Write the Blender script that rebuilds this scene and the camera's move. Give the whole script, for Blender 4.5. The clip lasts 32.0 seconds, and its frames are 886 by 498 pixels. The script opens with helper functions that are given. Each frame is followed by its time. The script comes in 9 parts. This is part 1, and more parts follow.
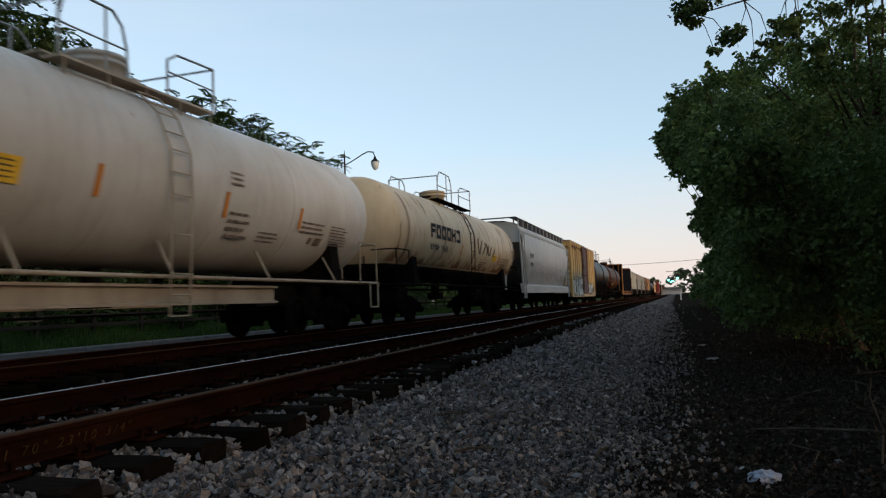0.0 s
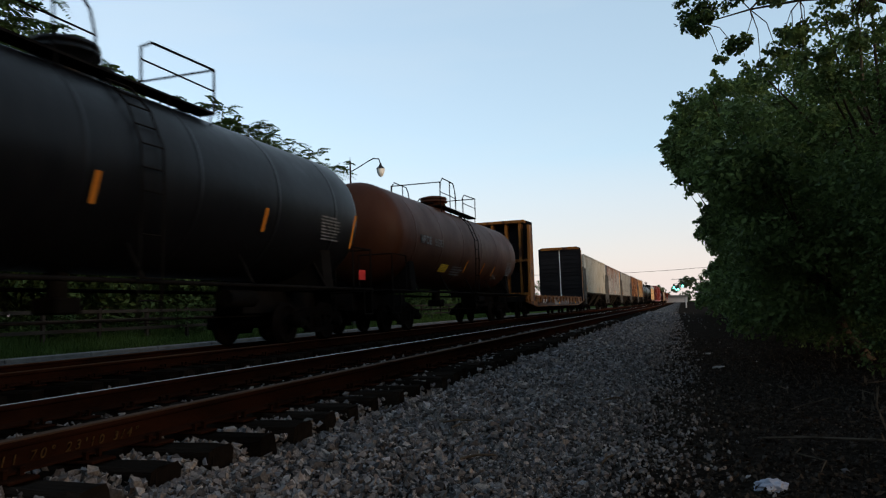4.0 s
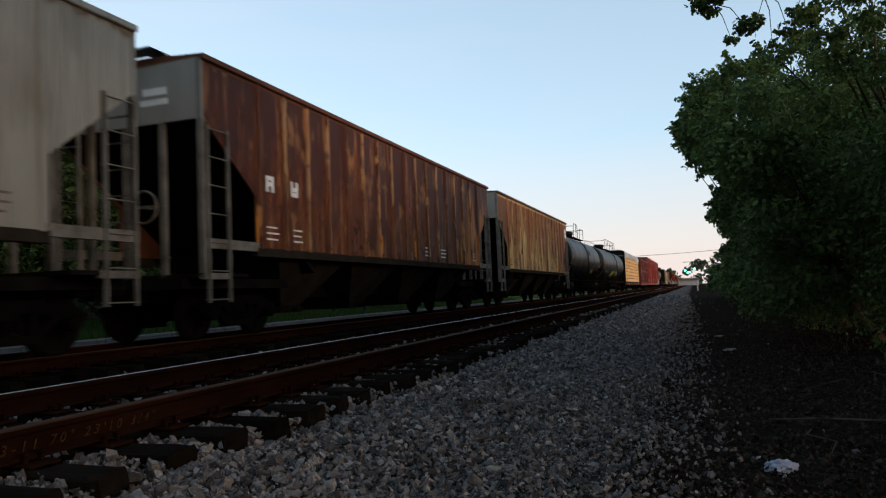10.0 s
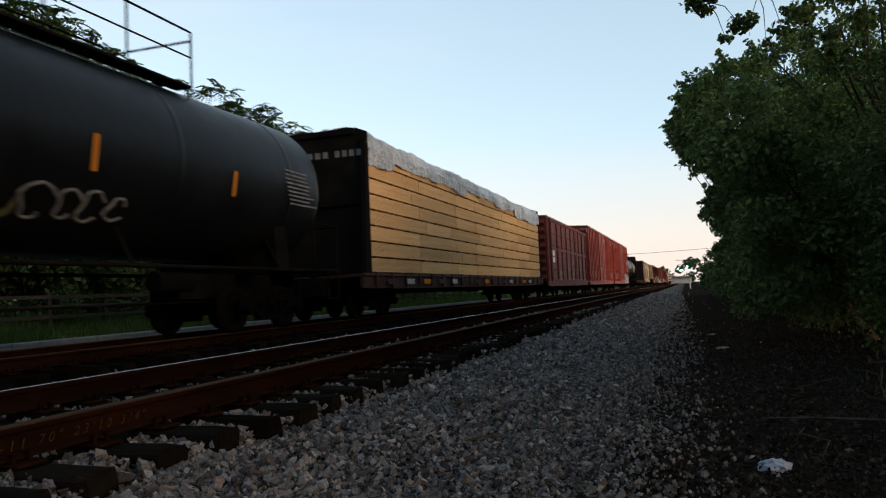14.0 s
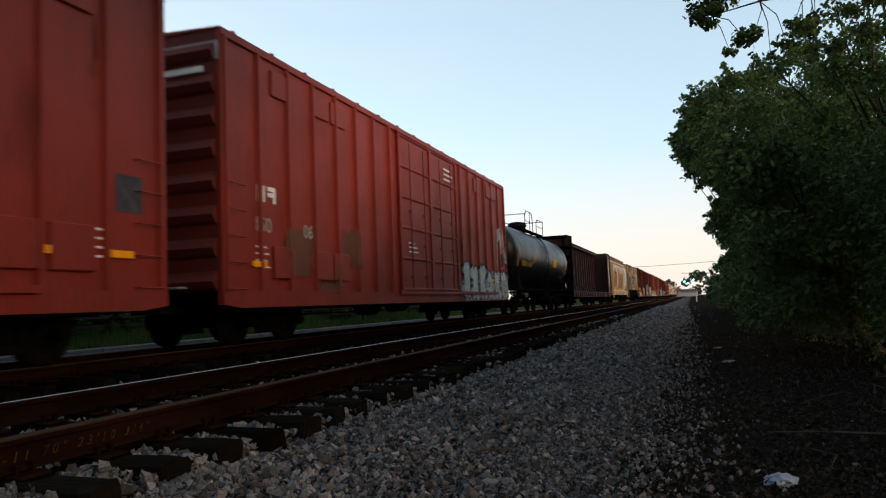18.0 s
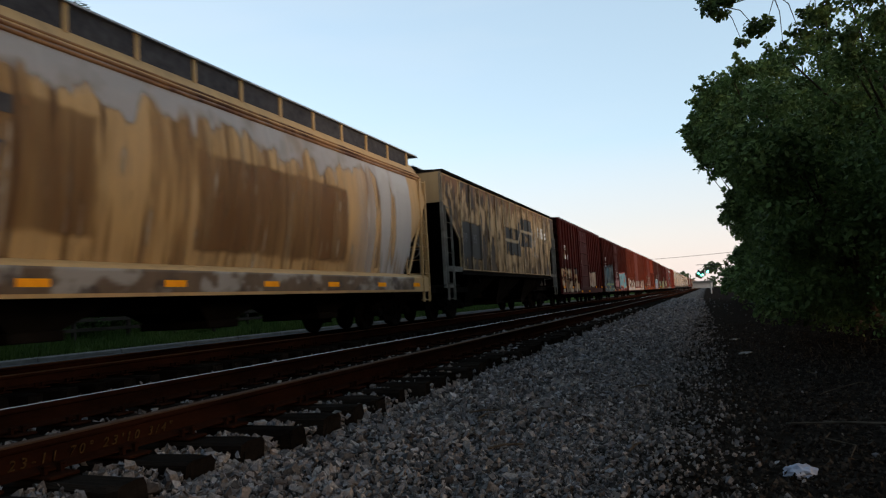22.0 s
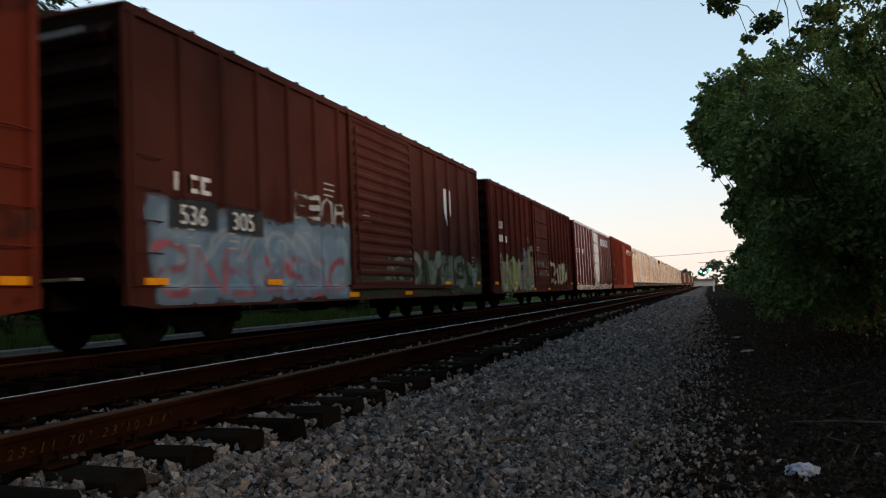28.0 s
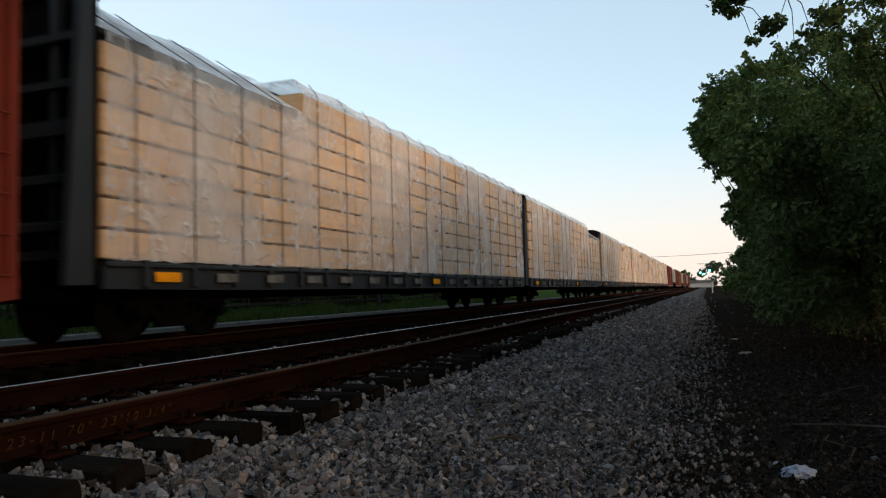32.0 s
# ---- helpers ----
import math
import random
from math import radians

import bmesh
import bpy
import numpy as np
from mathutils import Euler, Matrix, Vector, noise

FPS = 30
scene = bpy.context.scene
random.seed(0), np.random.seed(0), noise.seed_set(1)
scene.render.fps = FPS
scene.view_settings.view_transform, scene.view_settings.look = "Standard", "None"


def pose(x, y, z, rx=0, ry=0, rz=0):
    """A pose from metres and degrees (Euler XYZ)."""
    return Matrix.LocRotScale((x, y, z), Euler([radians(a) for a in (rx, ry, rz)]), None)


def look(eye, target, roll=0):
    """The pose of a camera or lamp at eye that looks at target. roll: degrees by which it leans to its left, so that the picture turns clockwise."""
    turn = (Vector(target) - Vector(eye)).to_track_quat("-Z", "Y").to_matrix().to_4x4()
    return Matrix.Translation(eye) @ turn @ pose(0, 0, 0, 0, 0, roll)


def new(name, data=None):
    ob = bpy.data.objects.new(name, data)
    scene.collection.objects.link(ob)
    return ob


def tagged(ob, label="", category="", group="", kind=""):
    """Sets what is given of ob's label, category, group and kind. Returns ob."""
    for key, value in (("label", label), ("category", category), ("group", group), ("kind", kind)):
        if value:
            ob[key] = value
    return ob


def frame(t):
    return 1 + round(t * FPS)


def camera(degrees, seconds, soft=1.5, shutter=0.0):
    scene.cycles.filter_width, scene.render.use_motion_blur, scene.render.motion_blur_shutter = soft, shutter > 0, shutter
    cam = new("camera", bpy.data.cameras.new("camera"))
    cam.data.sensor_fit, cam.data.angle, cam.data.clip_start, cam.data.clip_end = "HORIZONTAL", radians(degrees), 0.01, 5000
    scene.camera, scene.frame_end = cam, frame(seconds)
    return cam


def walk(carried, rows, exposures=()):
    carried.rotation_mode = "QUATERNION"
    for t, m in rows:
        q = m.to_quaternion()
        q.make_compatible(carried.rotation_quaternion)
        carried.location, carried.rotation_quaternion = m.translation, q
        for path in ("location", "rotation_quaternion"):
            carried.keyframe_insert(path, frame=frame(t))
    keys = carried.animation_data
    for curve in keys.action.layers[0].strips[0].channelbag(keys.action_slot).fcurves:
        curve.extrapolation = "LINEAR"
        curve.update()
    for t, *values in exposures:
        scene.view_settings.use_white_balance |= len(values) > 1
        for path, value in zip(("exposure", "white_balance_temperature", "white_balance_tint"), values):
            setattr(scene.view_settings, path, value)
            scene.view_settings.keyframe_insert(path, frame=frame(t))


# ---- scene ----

# the eye stands on the gravel shoulder; y runs along the track, x to the right, z = 0 on the rail heads
EYE = 0.602
cam = camera(62.6, 32.0, soft=1.2, shutter=0.18)
ROWS = [
    (0.0, 17.594, 4.150, -2.291, 0.003, 0.019, 0.003),
    (0.5, 17.580, 4.287, -2.346, 0.001, -0.006, 0.001),
    (1.0, 17.497, 4.269, -2.497, 0.003, 0.012, -0.002),
    (1.5, 17.496, 4.158, -2.402, 0.001, 0.010, 0.002),
    (2.0, 17.774, 4.099, -2.254, -0.003, 0.013, 0.001),
    (2.5, 17.686, 4.207, -2.449, -0.002, 0.007, -0.002),
    (4.5, 18.422, 5.006, -1.536, -0.003, -0.003, 0.004),
    (5.0, 20.264, 5.452, -1.793, 0.009, -0.008, -0.002),
    (5.5, 19.578, 5.297, -2.838, 0.004, -0.018, 0.003),
    (6.0, 18.615, 4.980, -1.861, 0.004, -0.026, 0.002),
    (6.5, 18.533, 4.345, -1.616, 0.007, -0.020, 0.004),
    (7.0, 19.076, 4.244, -1.905, 0.007, -0.025, 0.002),
    (7.5, 19.294, 3.638, -2.289, 0.002, -0.037, 0.004),
    (8.0, 20.206, 3.502, -1.636, -0.002, -0.044, 0.005),
    (8.5, 19.096, 3.540, -1.913, -0.000, -0.038, 0.002),
    (9.0, 19.107, 3.685, -2.346, 0.002, -0.032, 0.006),
    (9.5, 18.739, 3.674, -2.436, 0.002, -0.028, 0.002),
    (10.0, 18.811, 3.535, -2.427, 0.004, -0.026, 0.002),
    (10.5, 18.755, 3.264, -2.493, 0.000, -0.023, 0.000),
    (11.0, 18.724, 3.501, -2.530, 0.001, -0.021, 0.002),
    (11.5, 18.951, 3.641, -2.621, 0.004, -0.018, 0.006),
    (12.0, 19.055, 3.592, -2.469, 0.003, -0.009, 0.002),
    (12.5, 18.890, 3.445, -2.415, 0.002, 0.001, 0.001),
    (13.0, 18.817, 3.240, -2.332, 0.000, 0.000, -0.000),
    (13.5, 18.722, 3.182, -1.972, -0.007, -0.006, 0.008),
    (14.0, 18.299, 3.332, -2.341, -0.005, 0.002, 0.007),
    (14.5, 18.130, 3.671, -2.596, -0.002, -0.002, 0.006),
    (15.0, 18.256, 3.907, -2.905, -0.003, -0.006, 0.007),
    (15.5, 19.072, 3.911, -2.847, 0.002, -0.012, 0.008),
    (17.5, 18.845, 4.354, -2.232, 0.003, -0.016, 0.005),
    (18.0, 18.700, 4.337, -2.232, 0.006, 0.001, 0.004),
    (18.5, 18.572, 4.150, -2.197, 0.004, 0.009, 0.002),
    (19.0, 18.411, 4.059, -2.095, 0.008, 0.009, 0.002),
    (19.5, 18.414, 3.886, -2.005, -0.005, -0.047, 0.006),
    (20.0, 19.356, 3.957, -2.209, -0.007, -0.043, 0.010),
    (20.5, 20.143, 3.539, -2.706, -0.008, -0.033, 0.010),
    (21.0, 20.230, 3.692, -2.716, -0.008, -0.028, 0.007),
    (21.5, 19.544, 3.773, -3.012, -0.004, -0.030, 0.009),
    (22.0, 19.703, 4.062, -3.166, -0.001, -0.038, 0.011),
    (22.5, 20.710, 4.576, -3.616, 0.002, -0.027, 0.011),
    (23.0, 20.871, 4.050, -3.411, 0.003, -0.022, 0.009),
    (23.5, 21.006, 4.293, -3.337, 0.003, -0.012, 0.005),
    (24.0, 20.513, 4.007, -3.135, -0.003, -0.021, 0.008),
    (24.5, 20.322, 3.923, -3.245, -0.005, -0.020, 0.006),
    (25.0, 20.364, 4.003, -2.695, -0.009, -0.024, 0.008),
    (25.5, 20.530, 4.171, -2.611, -0.006, -0.033, 0.009),
    (27.5, 20.168, 3.704, -2.616, -0.008, -0.012, 0.007),
    (28.0, 19.908, 3.670, -2.496, -0.011, -0.011, 0.004),
    (28.5, 19.676, 3.361, -2.347, -0.018, -0.013, 0.003),
    (29.0, 19.638, 3.151, -2.091, -0.019, -0.015, 0.006),
    (29.5, 19.477, 2.974, -1.851, -0.016, -0.030, 0.008),
    (30.0, 19.623, 3.350, -1.673, -0.017, -0.033, 0.006),
    (30.5, 19.620, 3.552, -1.437, -0.018, -0.033, 0.010),
    (31.0, 19.797, 3.570, -1.496, -0.020, -0.036, 0.007),
    (31.5, 19.904, 3.278, -1.547, -0.018, -0.029, 0.008),
    (32.0, 19.881, 3.418, -1.508, -0.019, -0.023, 0.005),
]
walk(cam, [(t, pose(x, y, EYE + z) @ pose(0, 0, 0, 0, 0, yaw) @ pose(0, 0, 0, 90 + pitch) @ pose(0, 0, 0, 0, 0, roll))
           for t, yaw, pitch, roll, x, y, z in ROWS],
     exposures=[(0.0, 1.36, 7050, 14), (1.0, 1.34, 7000, 14), (2.0, 1.46, 7450, 14), (5.0, 1.36, 6950, 14), (6.0, 1.36, 6950, 14), (7.0, 1.46, 7300, 14), (8.0, 1.4, 6950, 14), (13.0, 1.52, 7350, 14), (14.0, 1.54, 7450, 14), (15.0, 1.46, 7150, 14), (18.0, 1.6, 7500, 14), (20.0, 1.52, 7350, 14), (21.5, 1.52, 7350, 14), (23.0, 1.42, 6700, 14), (25.0, 1.54, 7250, 14), (32.0, 1.58, 7500, 14)])

# ---- light: clear sky just before sunset, low sun ahead on the right behind the trees ----
SUN_EL, SUN_AZ = 9.0, 108.0
HAZE = (2.25, 1.94, 1.92, 1.0)
world = bpy.data.worlds.new("sky")
scene.world = world
world.use_nodes = True
wn, wl = world.node_tree.nodes, world.node_tree.links
sky = wn.new("ShaderNodeTexSky")
sky.sky_type = "NISHITA"
sky.sun_disc = False
sky.sun_elevation = radians(SUN_EL)
sky.sun_rotation = radians(SUN_AZ)
sky.altitude = 100
sky.air_density, sky.dust_density, sky.ozone_density = 1.0, 0.45, 2.4
soft = wn.new("ShaderNodeHueSaturation")
soft.inputs["Saturation"].default_value = 0.72
wl.new(sky.outputs[0], soft.inputs["Color"])
veil = wn.new("ShaderNodeMix")                  # thin high haze that evens the sky out
veil.data_type = "RGBA"
veil.inputs[0].default_value = 0.56
veil.inputs[7].default_value = (1.0, 1.62, 2.12, 1.0)
wl.new(soft.outputs[0], veil.inputs[6])
up = wn.new("ShaderNodeTexCoord")
split = wn.new("ShaderNodeSeparateXYZ")
wl.new(up.outputs["Generated"], split.inputs[0])
low = wn.new("ShaderNodeMapRange")              # dusty pink evening haze low over the horizon
low.inputs["From Min"].default_value, low.inputs["From Max"].default_value = 0.2, -0.03
wl.new(split.outputs[2], low.inputs["Value"])
thin = wn.new("ShaderNodeMapping")
thin.inputs["Scale"].default_value = (1.0, 1.0, 5.0)
wl.new(up.outputs["Generated"], thin.inputs["Vector"])
cirrus = wn.new("ShaderNodeTexNoise")
cirrus.inputs["Scale"].default_value, cirrus.inputs["Detail"].default_value = 2.6, 4.0
wl.new(thin.outputs[0], cirrus.inputs["Vector"])
wisp = wn.new("ShaderNodeMapRange")
wisp.inputs["From Min"].default_value, wisp.inputs["From Max"].default_value, wisp.inputs["To Max"].default_value = 0.42, 0.8, 0.3
wl.new(cirrus.outputs[0], wisp.inputs["Value"])
haze = wn.new("ShaderNodeMix")
haze.data_type = "RGBA"
haze.inputs[7].default_value = HAZE
wl.new(low.outputs[0], haze.inputs[0])
wl.new(veil.outputs[2], haze.inputs[6])
cloud = wn.new("ShaderNodeMix")
cloud.data_type = "RGBA"
cloud.inputs[7].default_value = (1.75, 2.1, 2.4, 1.0)
wl.new(wisp.outputs[0], cloud.inputs[0])
wl.new(haze.outputs[2], cloud.inputs[6])
wl.new(cloud.outputs[2], wn["Background"].inputs[0])
wn["Background"].inputs[1].default_value = 0.15
sun = new("sun", bpy.data.lights.new("sun", "SUN"))
sun.data.energy, sun.data.angle, sun.data.color = 0.8, radians(28.0), (1.0, 0.74, 0.5)
sun.matrix_world = look((40 * math.sin(radians(SUN_AZ)), 40 * math.cos(radians(SUN_AZ)), 40 * math.tan(radians(SUN_EL))), (0, 0, 0))

# ---- plan ----
NEAR_TRACK, FAR_TRACK = -4.156, -8.845      # centre lines of the two tracks
SPEED = 17.6                                # metres a second, towards the eye
HALF = 1.6                                  # half the width of a freight car

rnd = random.Random(7)
rng = np.random.default_rng(11)


# ---- materials ----
def nodes_of(name, rough=0.7, metal=0.0, gloss=0.0):
    m = bpy.data.materials.new(name)
    m.use_nodes = True
    nt = m.node_tree
    b = nt.nodes["Principled BSDF"]
    b.inputs["Roughness"].default_value = rough
    b.inputs["Metallic"].default_value = metal
    b.inputs["Specular IOR Level"].default_value = gloss
    return m, nt.nodes, nt.links, b


def rgba(c):
    return (c[0], c[1], c[2], 1.0)


def tex_noise(n, l, vec, scale, detail=4.0, rough=0.55):
    t = n.new("ShaderNodeTexNoise")
    t.inputs["Scale"].default_value = scale
    t.inputs["Detail"].default_value = detail
    t.inputs["Roughness"].default_value = rough
    l.new(vec, t.inputs["Vector"])
    return t


def mapped(n, l, vec, scale=(1, 1, 1), loc=(0, 0, 0)):
    mp = n.new("ShaderNodeMapping")
    mp.inputs["Scale"].default_value = scale
    mp.inputs["Location"].default_value = loc
    l.new(vec, mp.inputs["Vector"])
    return mp.outputs[0]


def ramp(n, l, fac, stops, constant=False):
    r = n.new("ShaderNodeValToRGB")
    e = r.color_ramp.elements
    while len(e) < len(stops):
        e.new(0.5)
    for i, (p, c) in enumerate(stops):
        e[i].position = p
        e[i].color = rgba(c) if not isinstance(c, (int, float)) else (c, c, c, 1)
    if constant:
        r.color_ramp.interpolation = "CONSTANT"
    l.new(fac, r.inputs[0])
    return r.outputs[0]


def mixed(n, l, fac, a, b, mode="MIX"):
    m = n.new("ShaderNodeMix")
    m.data_type = "RGBA"
    m.blend_type = mode
    for sock, val in ((m.inputs[0], fac), (m.inputs[6], a), (m.inputs[7], b)):
        if isinstance(val, (int, float)):
            sock.default_value = val
        elif isinstance(val, tuple):
            sock.default_value = rgba(val)
        else:
            l.new(val, sock)
    return m.outputs[2]


def maths(n, l, op, a, b=None, clamp=False):
    m = n.new("ShaderNodeMath")
    m.operation = op
    m.use_clamp = clamp
    for i, val in enumerate((a, b)):
        if val is None:
            continue
        if isinstance(val, (int, float)):
            m.inputs[i].default_value = val
        else:
            l.new(val, m.inputs[i])
    return m.outputs[0]


def bumped(n, l, b, height, strength, distance=0.02):
    bp = n.new("ShaderNodeBump")
    bp.inputs["Strength"].default_value = strength
    bp.inputs["Distance"].default_value = distance
    l.new(height, bp.inputs["Height"])
    l.new(bp.outputs[0], b.inputs["Normal"])


def coords(n, kind="Object"):
    return n.new("ShaderNodeTexCoord").outputs[kind]


def surf(name, a, b, scale=3.0, rough=0.75, metal=0.0, fine=40.0, bump=0.3, stretch=(1, 1, 1), dist=0.01, island=0.0):
    """A surface of two tones, broad stains and fine grain."""
    m, n, l, bs = nodes_of(name, rough, metal)
    vec = mapped(n, l, coords(n), stretch)
    broad = tex_noise(n, l, vec, scale, 5)
    fin = tex_noise(n, l, vec, fine, 3)
    fac = maths(n, l, "ADD", maths(n, l, "MULTIPLY", broad.outputs[0], 0.7), maths(n, l, "MULTIPLY", fin.outputs[0], 0.3))
    col = ramp(n, l, fac, [(0.32, a), (0.68, b)])
    if island:
        g = n.new("ShaderNodeNewGeometry")
        v = maths(n, l, "ADD", maths(n, l, "MULTIPLY", g.outputs["Random Per Island"], 2 * island), 1 - island)
        hsv = n.new("ShaderNodeHueSaturation")
        l.new(v, hsv.inputs["Value"])
        l.new(col, hsv.inputs["Color"])
        col = hsv.outputs[0]
    l.new(col, bs.inputs["Base Color"])
    l.new(maths(n, l, "ADD", maths(n, l, "MULTIPLY", fin.outputs[0], 0.25), rough - 0.12, True), bs.inputs["Roughness"])
    bumped(n, l, bs, fin.outputs[0], bump, dist)
    return m


def piece_surf(name, a, b, vary=0.25, rough=0.8, scale=2.0, fine=30.0, stretch=(1, 1, 1), bump=0.4):
    """Like surf, but every object of it has its own tone."""
    m, n, l, bs = nodes_of(name, rough)
    info = n.new("ShaderNodeObjectInfo")
    vec = n.new("ShaderNodeVectorMath")
    vec.operation = "ADD"
    l.new(coords(n), vec.inputs[0])
    off = n.new("ShaderNodeCombineXYZ")
    for i in range(3):
        l.new(maths(n, l, "MULTIPLY", info.outputs["Random"], 17.0 + 9 * i), off.inputs[i])
    l.new(off.outputs[0], vec.inputs[1])
    v = mapped(n, l, vec.outputs[0], stretch)
    broad, fin = tex_noise(n, l, v, scale, 4), tex_noise(n, l, v, fine, 3)
    fac = maths(n, l, "ADD", maths(n, l, "MULTIPLY", broad.outputs[0], 0.6), maths(n, l, "MULTIPLY", fin.outputs[0], 0.4))
    col = ramp(n, l, fac, [(0.3, a), (0.7, b)])
    hsv = n.new("ShaderNodeHueSaturation")
    l.new(maths(n, l, "ADD", maths(n, l, "MULTIPLY", info.outputs["Random"], 2 * vary), 1 - vary), hsv.inputs["Value"])
    l.new(col, hsv.inputs["Color"])
    l.new(hsv.outputs[0], bs.inputs["Base Color"])
    bumped(n, l, bs, fin.outputs[0], bump, 0.01)
    return m


def paint(name, base, fade=None, rust=0.2, rust_col=(0.16, 0.055, 0.025), patch=0.0, seed=0.0, rough=0.55, low=None, streak=(2.2, 0.16), gloss=0.16, dirt_amt=0.35, halo=None, from_top=None, dent=(2.6, 0.25, 0.03)):
    """Weathered car paint: fading, vertical rust runs, rust patches, shallow dents."""
    m, n, l, bs = nodes_of(name, rough, 0.0, gloss)
    obj = coords(n)
    vec = mapped(n, l, obj, (1, 1, 1), (seed * 7.3, seed * 3.1, seed * 1.7))
    sep = n.new("ShaderNodeSeparateXYZ")
    l.new(obj, sep.inputs[0])
    fade = fade or tuple(c * 0.72 for c in base)
    broad = tex_noise(n, l, vec, 0.9, 5)
    col = mixed(n, l, ramp(n, l, broad.outputs[0], [(0.3, 0.0), (0.7, 1.0)]), base, fade)
    dirt = tex_noise(n, l, mapped(n, l, vec, (3, 5.0, 0.5)), 1.0, 6, 0.65)
    col = mixed(n, l, maths(n, l, "MULTIPLY", ramp(n, l, dirt.outputs[0], [(0.45, 0.0), (0.75, 1.0)]), dirt_amt), col, tuple(min(d, 0.012 + 0.6 * c) for d, c in zip((0.09, 0.07, 0.05), base)))
    if low:
        cut, lowcol = low
        edge = maths(n, l, "SUBTRACT", cut, sep.outputs[2])
        col = mixed(n, l, maths(n, l, "MULTIPLY", edge, 60.0, True), col, lowcol)
    if rust > 0:
        run = tex_noise(n, l, mapped(n, l, vec, (streak[0], streak[0], streak[1])), 1.6, 7, 0.62)
        lo = 0.74 - 0.36 * rust
        run_val = run.outputs[0]
        if from_top:
            z_top, slope = from_top
            run_val = maths(n, l, "ADD", run_val, maths(n, l, "MULTIPLY", maths(n, l, "SUBTRACT", sep.outputs[2], z_top), slope))
        if halo:
            col = mixed(n, l, ramp(n, l, run_val, [(lo - 0.12, 0.0), (lo + 0.02, 0.85)]), col, halo)
        k = ramp(n, l, run_val, [(lo, 0.0), (lo + 0.1, 1.0)])
        shade = tex_noise(n, l, vec, 7.0, 4)
        rc = mixed(n, l, shade.outputs[0], tuple(c * 0.55 for c in rust_col), tuple(min(1, c * 1.6) for c in rust_col))
        col = mixed(n, l, k, col, rc)
    if patch > 0:
        pn = tex_noise(n, l, mapped(n, l, vec, (1, 1, 0.6), (9, 4, 2)), 1.5, 8, 0.7)
        lo = 0.72 - 0.34 * patch
        col = mixed(n, l, ramp(n, l, pn.outputs[0], [(lo, 0.0), (lo + 0.05, 1.0)]), col, rust_col)
    fin = tex_noise(n, l, vec, 45.0, 3)
    col = mixed(n, l, 0.3, col, mixed(n, l, fin.outputs[0], (0.25, 0.25, 0.25), (1, 1, 1)), "MULTIPLY")
    l.new(col, bs.inputs["Base Color"])
    l.new(maths(n, l, "ADD", maths(n, l, "MULTIPLY", broad.outputs[0], 0.3), rough - 0.15, True), bs.inputs["Roughness"])
    wavy = tex_noise(n, l, vec, dent[0], 2)
    h = maths(n, l, "ADD", maths(n, l, "MULTIPLY", wavy.outputs[0], 0.8), maths(n, l, "MULTIPLY", fin.outputs[0], 0.05))
    bumped(n, l, bs, h, dent[1], dent[2])
    return m


def leaf_mat(name, a, b, trans=0.25):
    m, n, l, bs = nodes_of(name, 0.55, 0.0, 0.06)
    g = n.new("ShaderNodeNewGeometry")
    broad = tex_noise(n, l, coords(n), 0.9, 4)
    fac = maths(n, l, "ADD", maths(n, l, "MULTIPLY", g.outputs["Random Per Island"], 0.45), maths(n, l, "MULTIPLY", broad.outputs[0], 1.0))
    col = ramp(n, l, fac, [(0.42, a), (1.0, b)])
    l.new(col, bs.inputs["Base Color"])
    tr = n.new("ShaderNodeBsdfTranslucent")
    l.new(mixed(n, l, 0.35, col, (0.07, 0.12, 0.02)), tr.inputs[0])
    mx = n.new("ShaderNodeMixShader")
    mx.inputs[0].default_value = trans
    l.new(bs.outputs[0], mx.inputs[1])
    l.new(tr.outputs[0], mx.inputs[2])
    l.new(mx.outputs[0], n["Material Output"].inputs[0])
    return m


def glow(name, col, strength):
    m, n, l, bs = nodes_of(name)
    bs.inputs["Base Color"].default_value = rgba(col)
    bs.inputs["Emission Color"].default_value = rgba(col)
    bs.inputs["Emission Strength"].default_value = strength
    return m


def stone_mat():
    """Crushed stone: every stone its own grey, some warm, some bluish, some dusty pale."""
    m, n, l, bs = nodes_of("crushed stone", 0.85)
    obj = coords(n)
    g = n.new("ShaderNodeNewGeometry")
    isl = g.outputs["Random Per Island"]
    fin = tex_noise(n, l, obj, 70, 4)
    tone = ramp(n, l, isl, [(0.0, (0.045, 0.042, 0.042)), (0.35, (0.112, 0.107, 0.105)), (0.6, (0.142, 0.14, 0.146)), (0.85, (0.185, 0.173, 0.165)), (1.0, (0.29, 0.275, 0.265))])
    hue = ramp(n, l, maths(n, l, "FRACT", maths(n, l, "MULTIPLY", isl, 37.0)), [(0.0, (1.0, 0.9, 0.87)), (0.4, (1.0, 0.98, 0.97)), (0.75, (0.93, 0.98, 1.08)), (1.0, (1.02, 0.96, 0.92))])
    col = mixed(n, l, 1.0, tone, hue, "MULTIPLY")
    col = mixed(n, l, 0.7, col, ramp(n, l, fin.outputs[0], [(0.3, (0.45, 0.45, 0.45)), (0.7, (1.25, 1.25, 1.25))]), "MULTIPLY")
    l.new(col, bs.inputs["Base Color"])
    bumped(n, l, bs, fin.outputs[0], 0.5, 0.004)
    return m


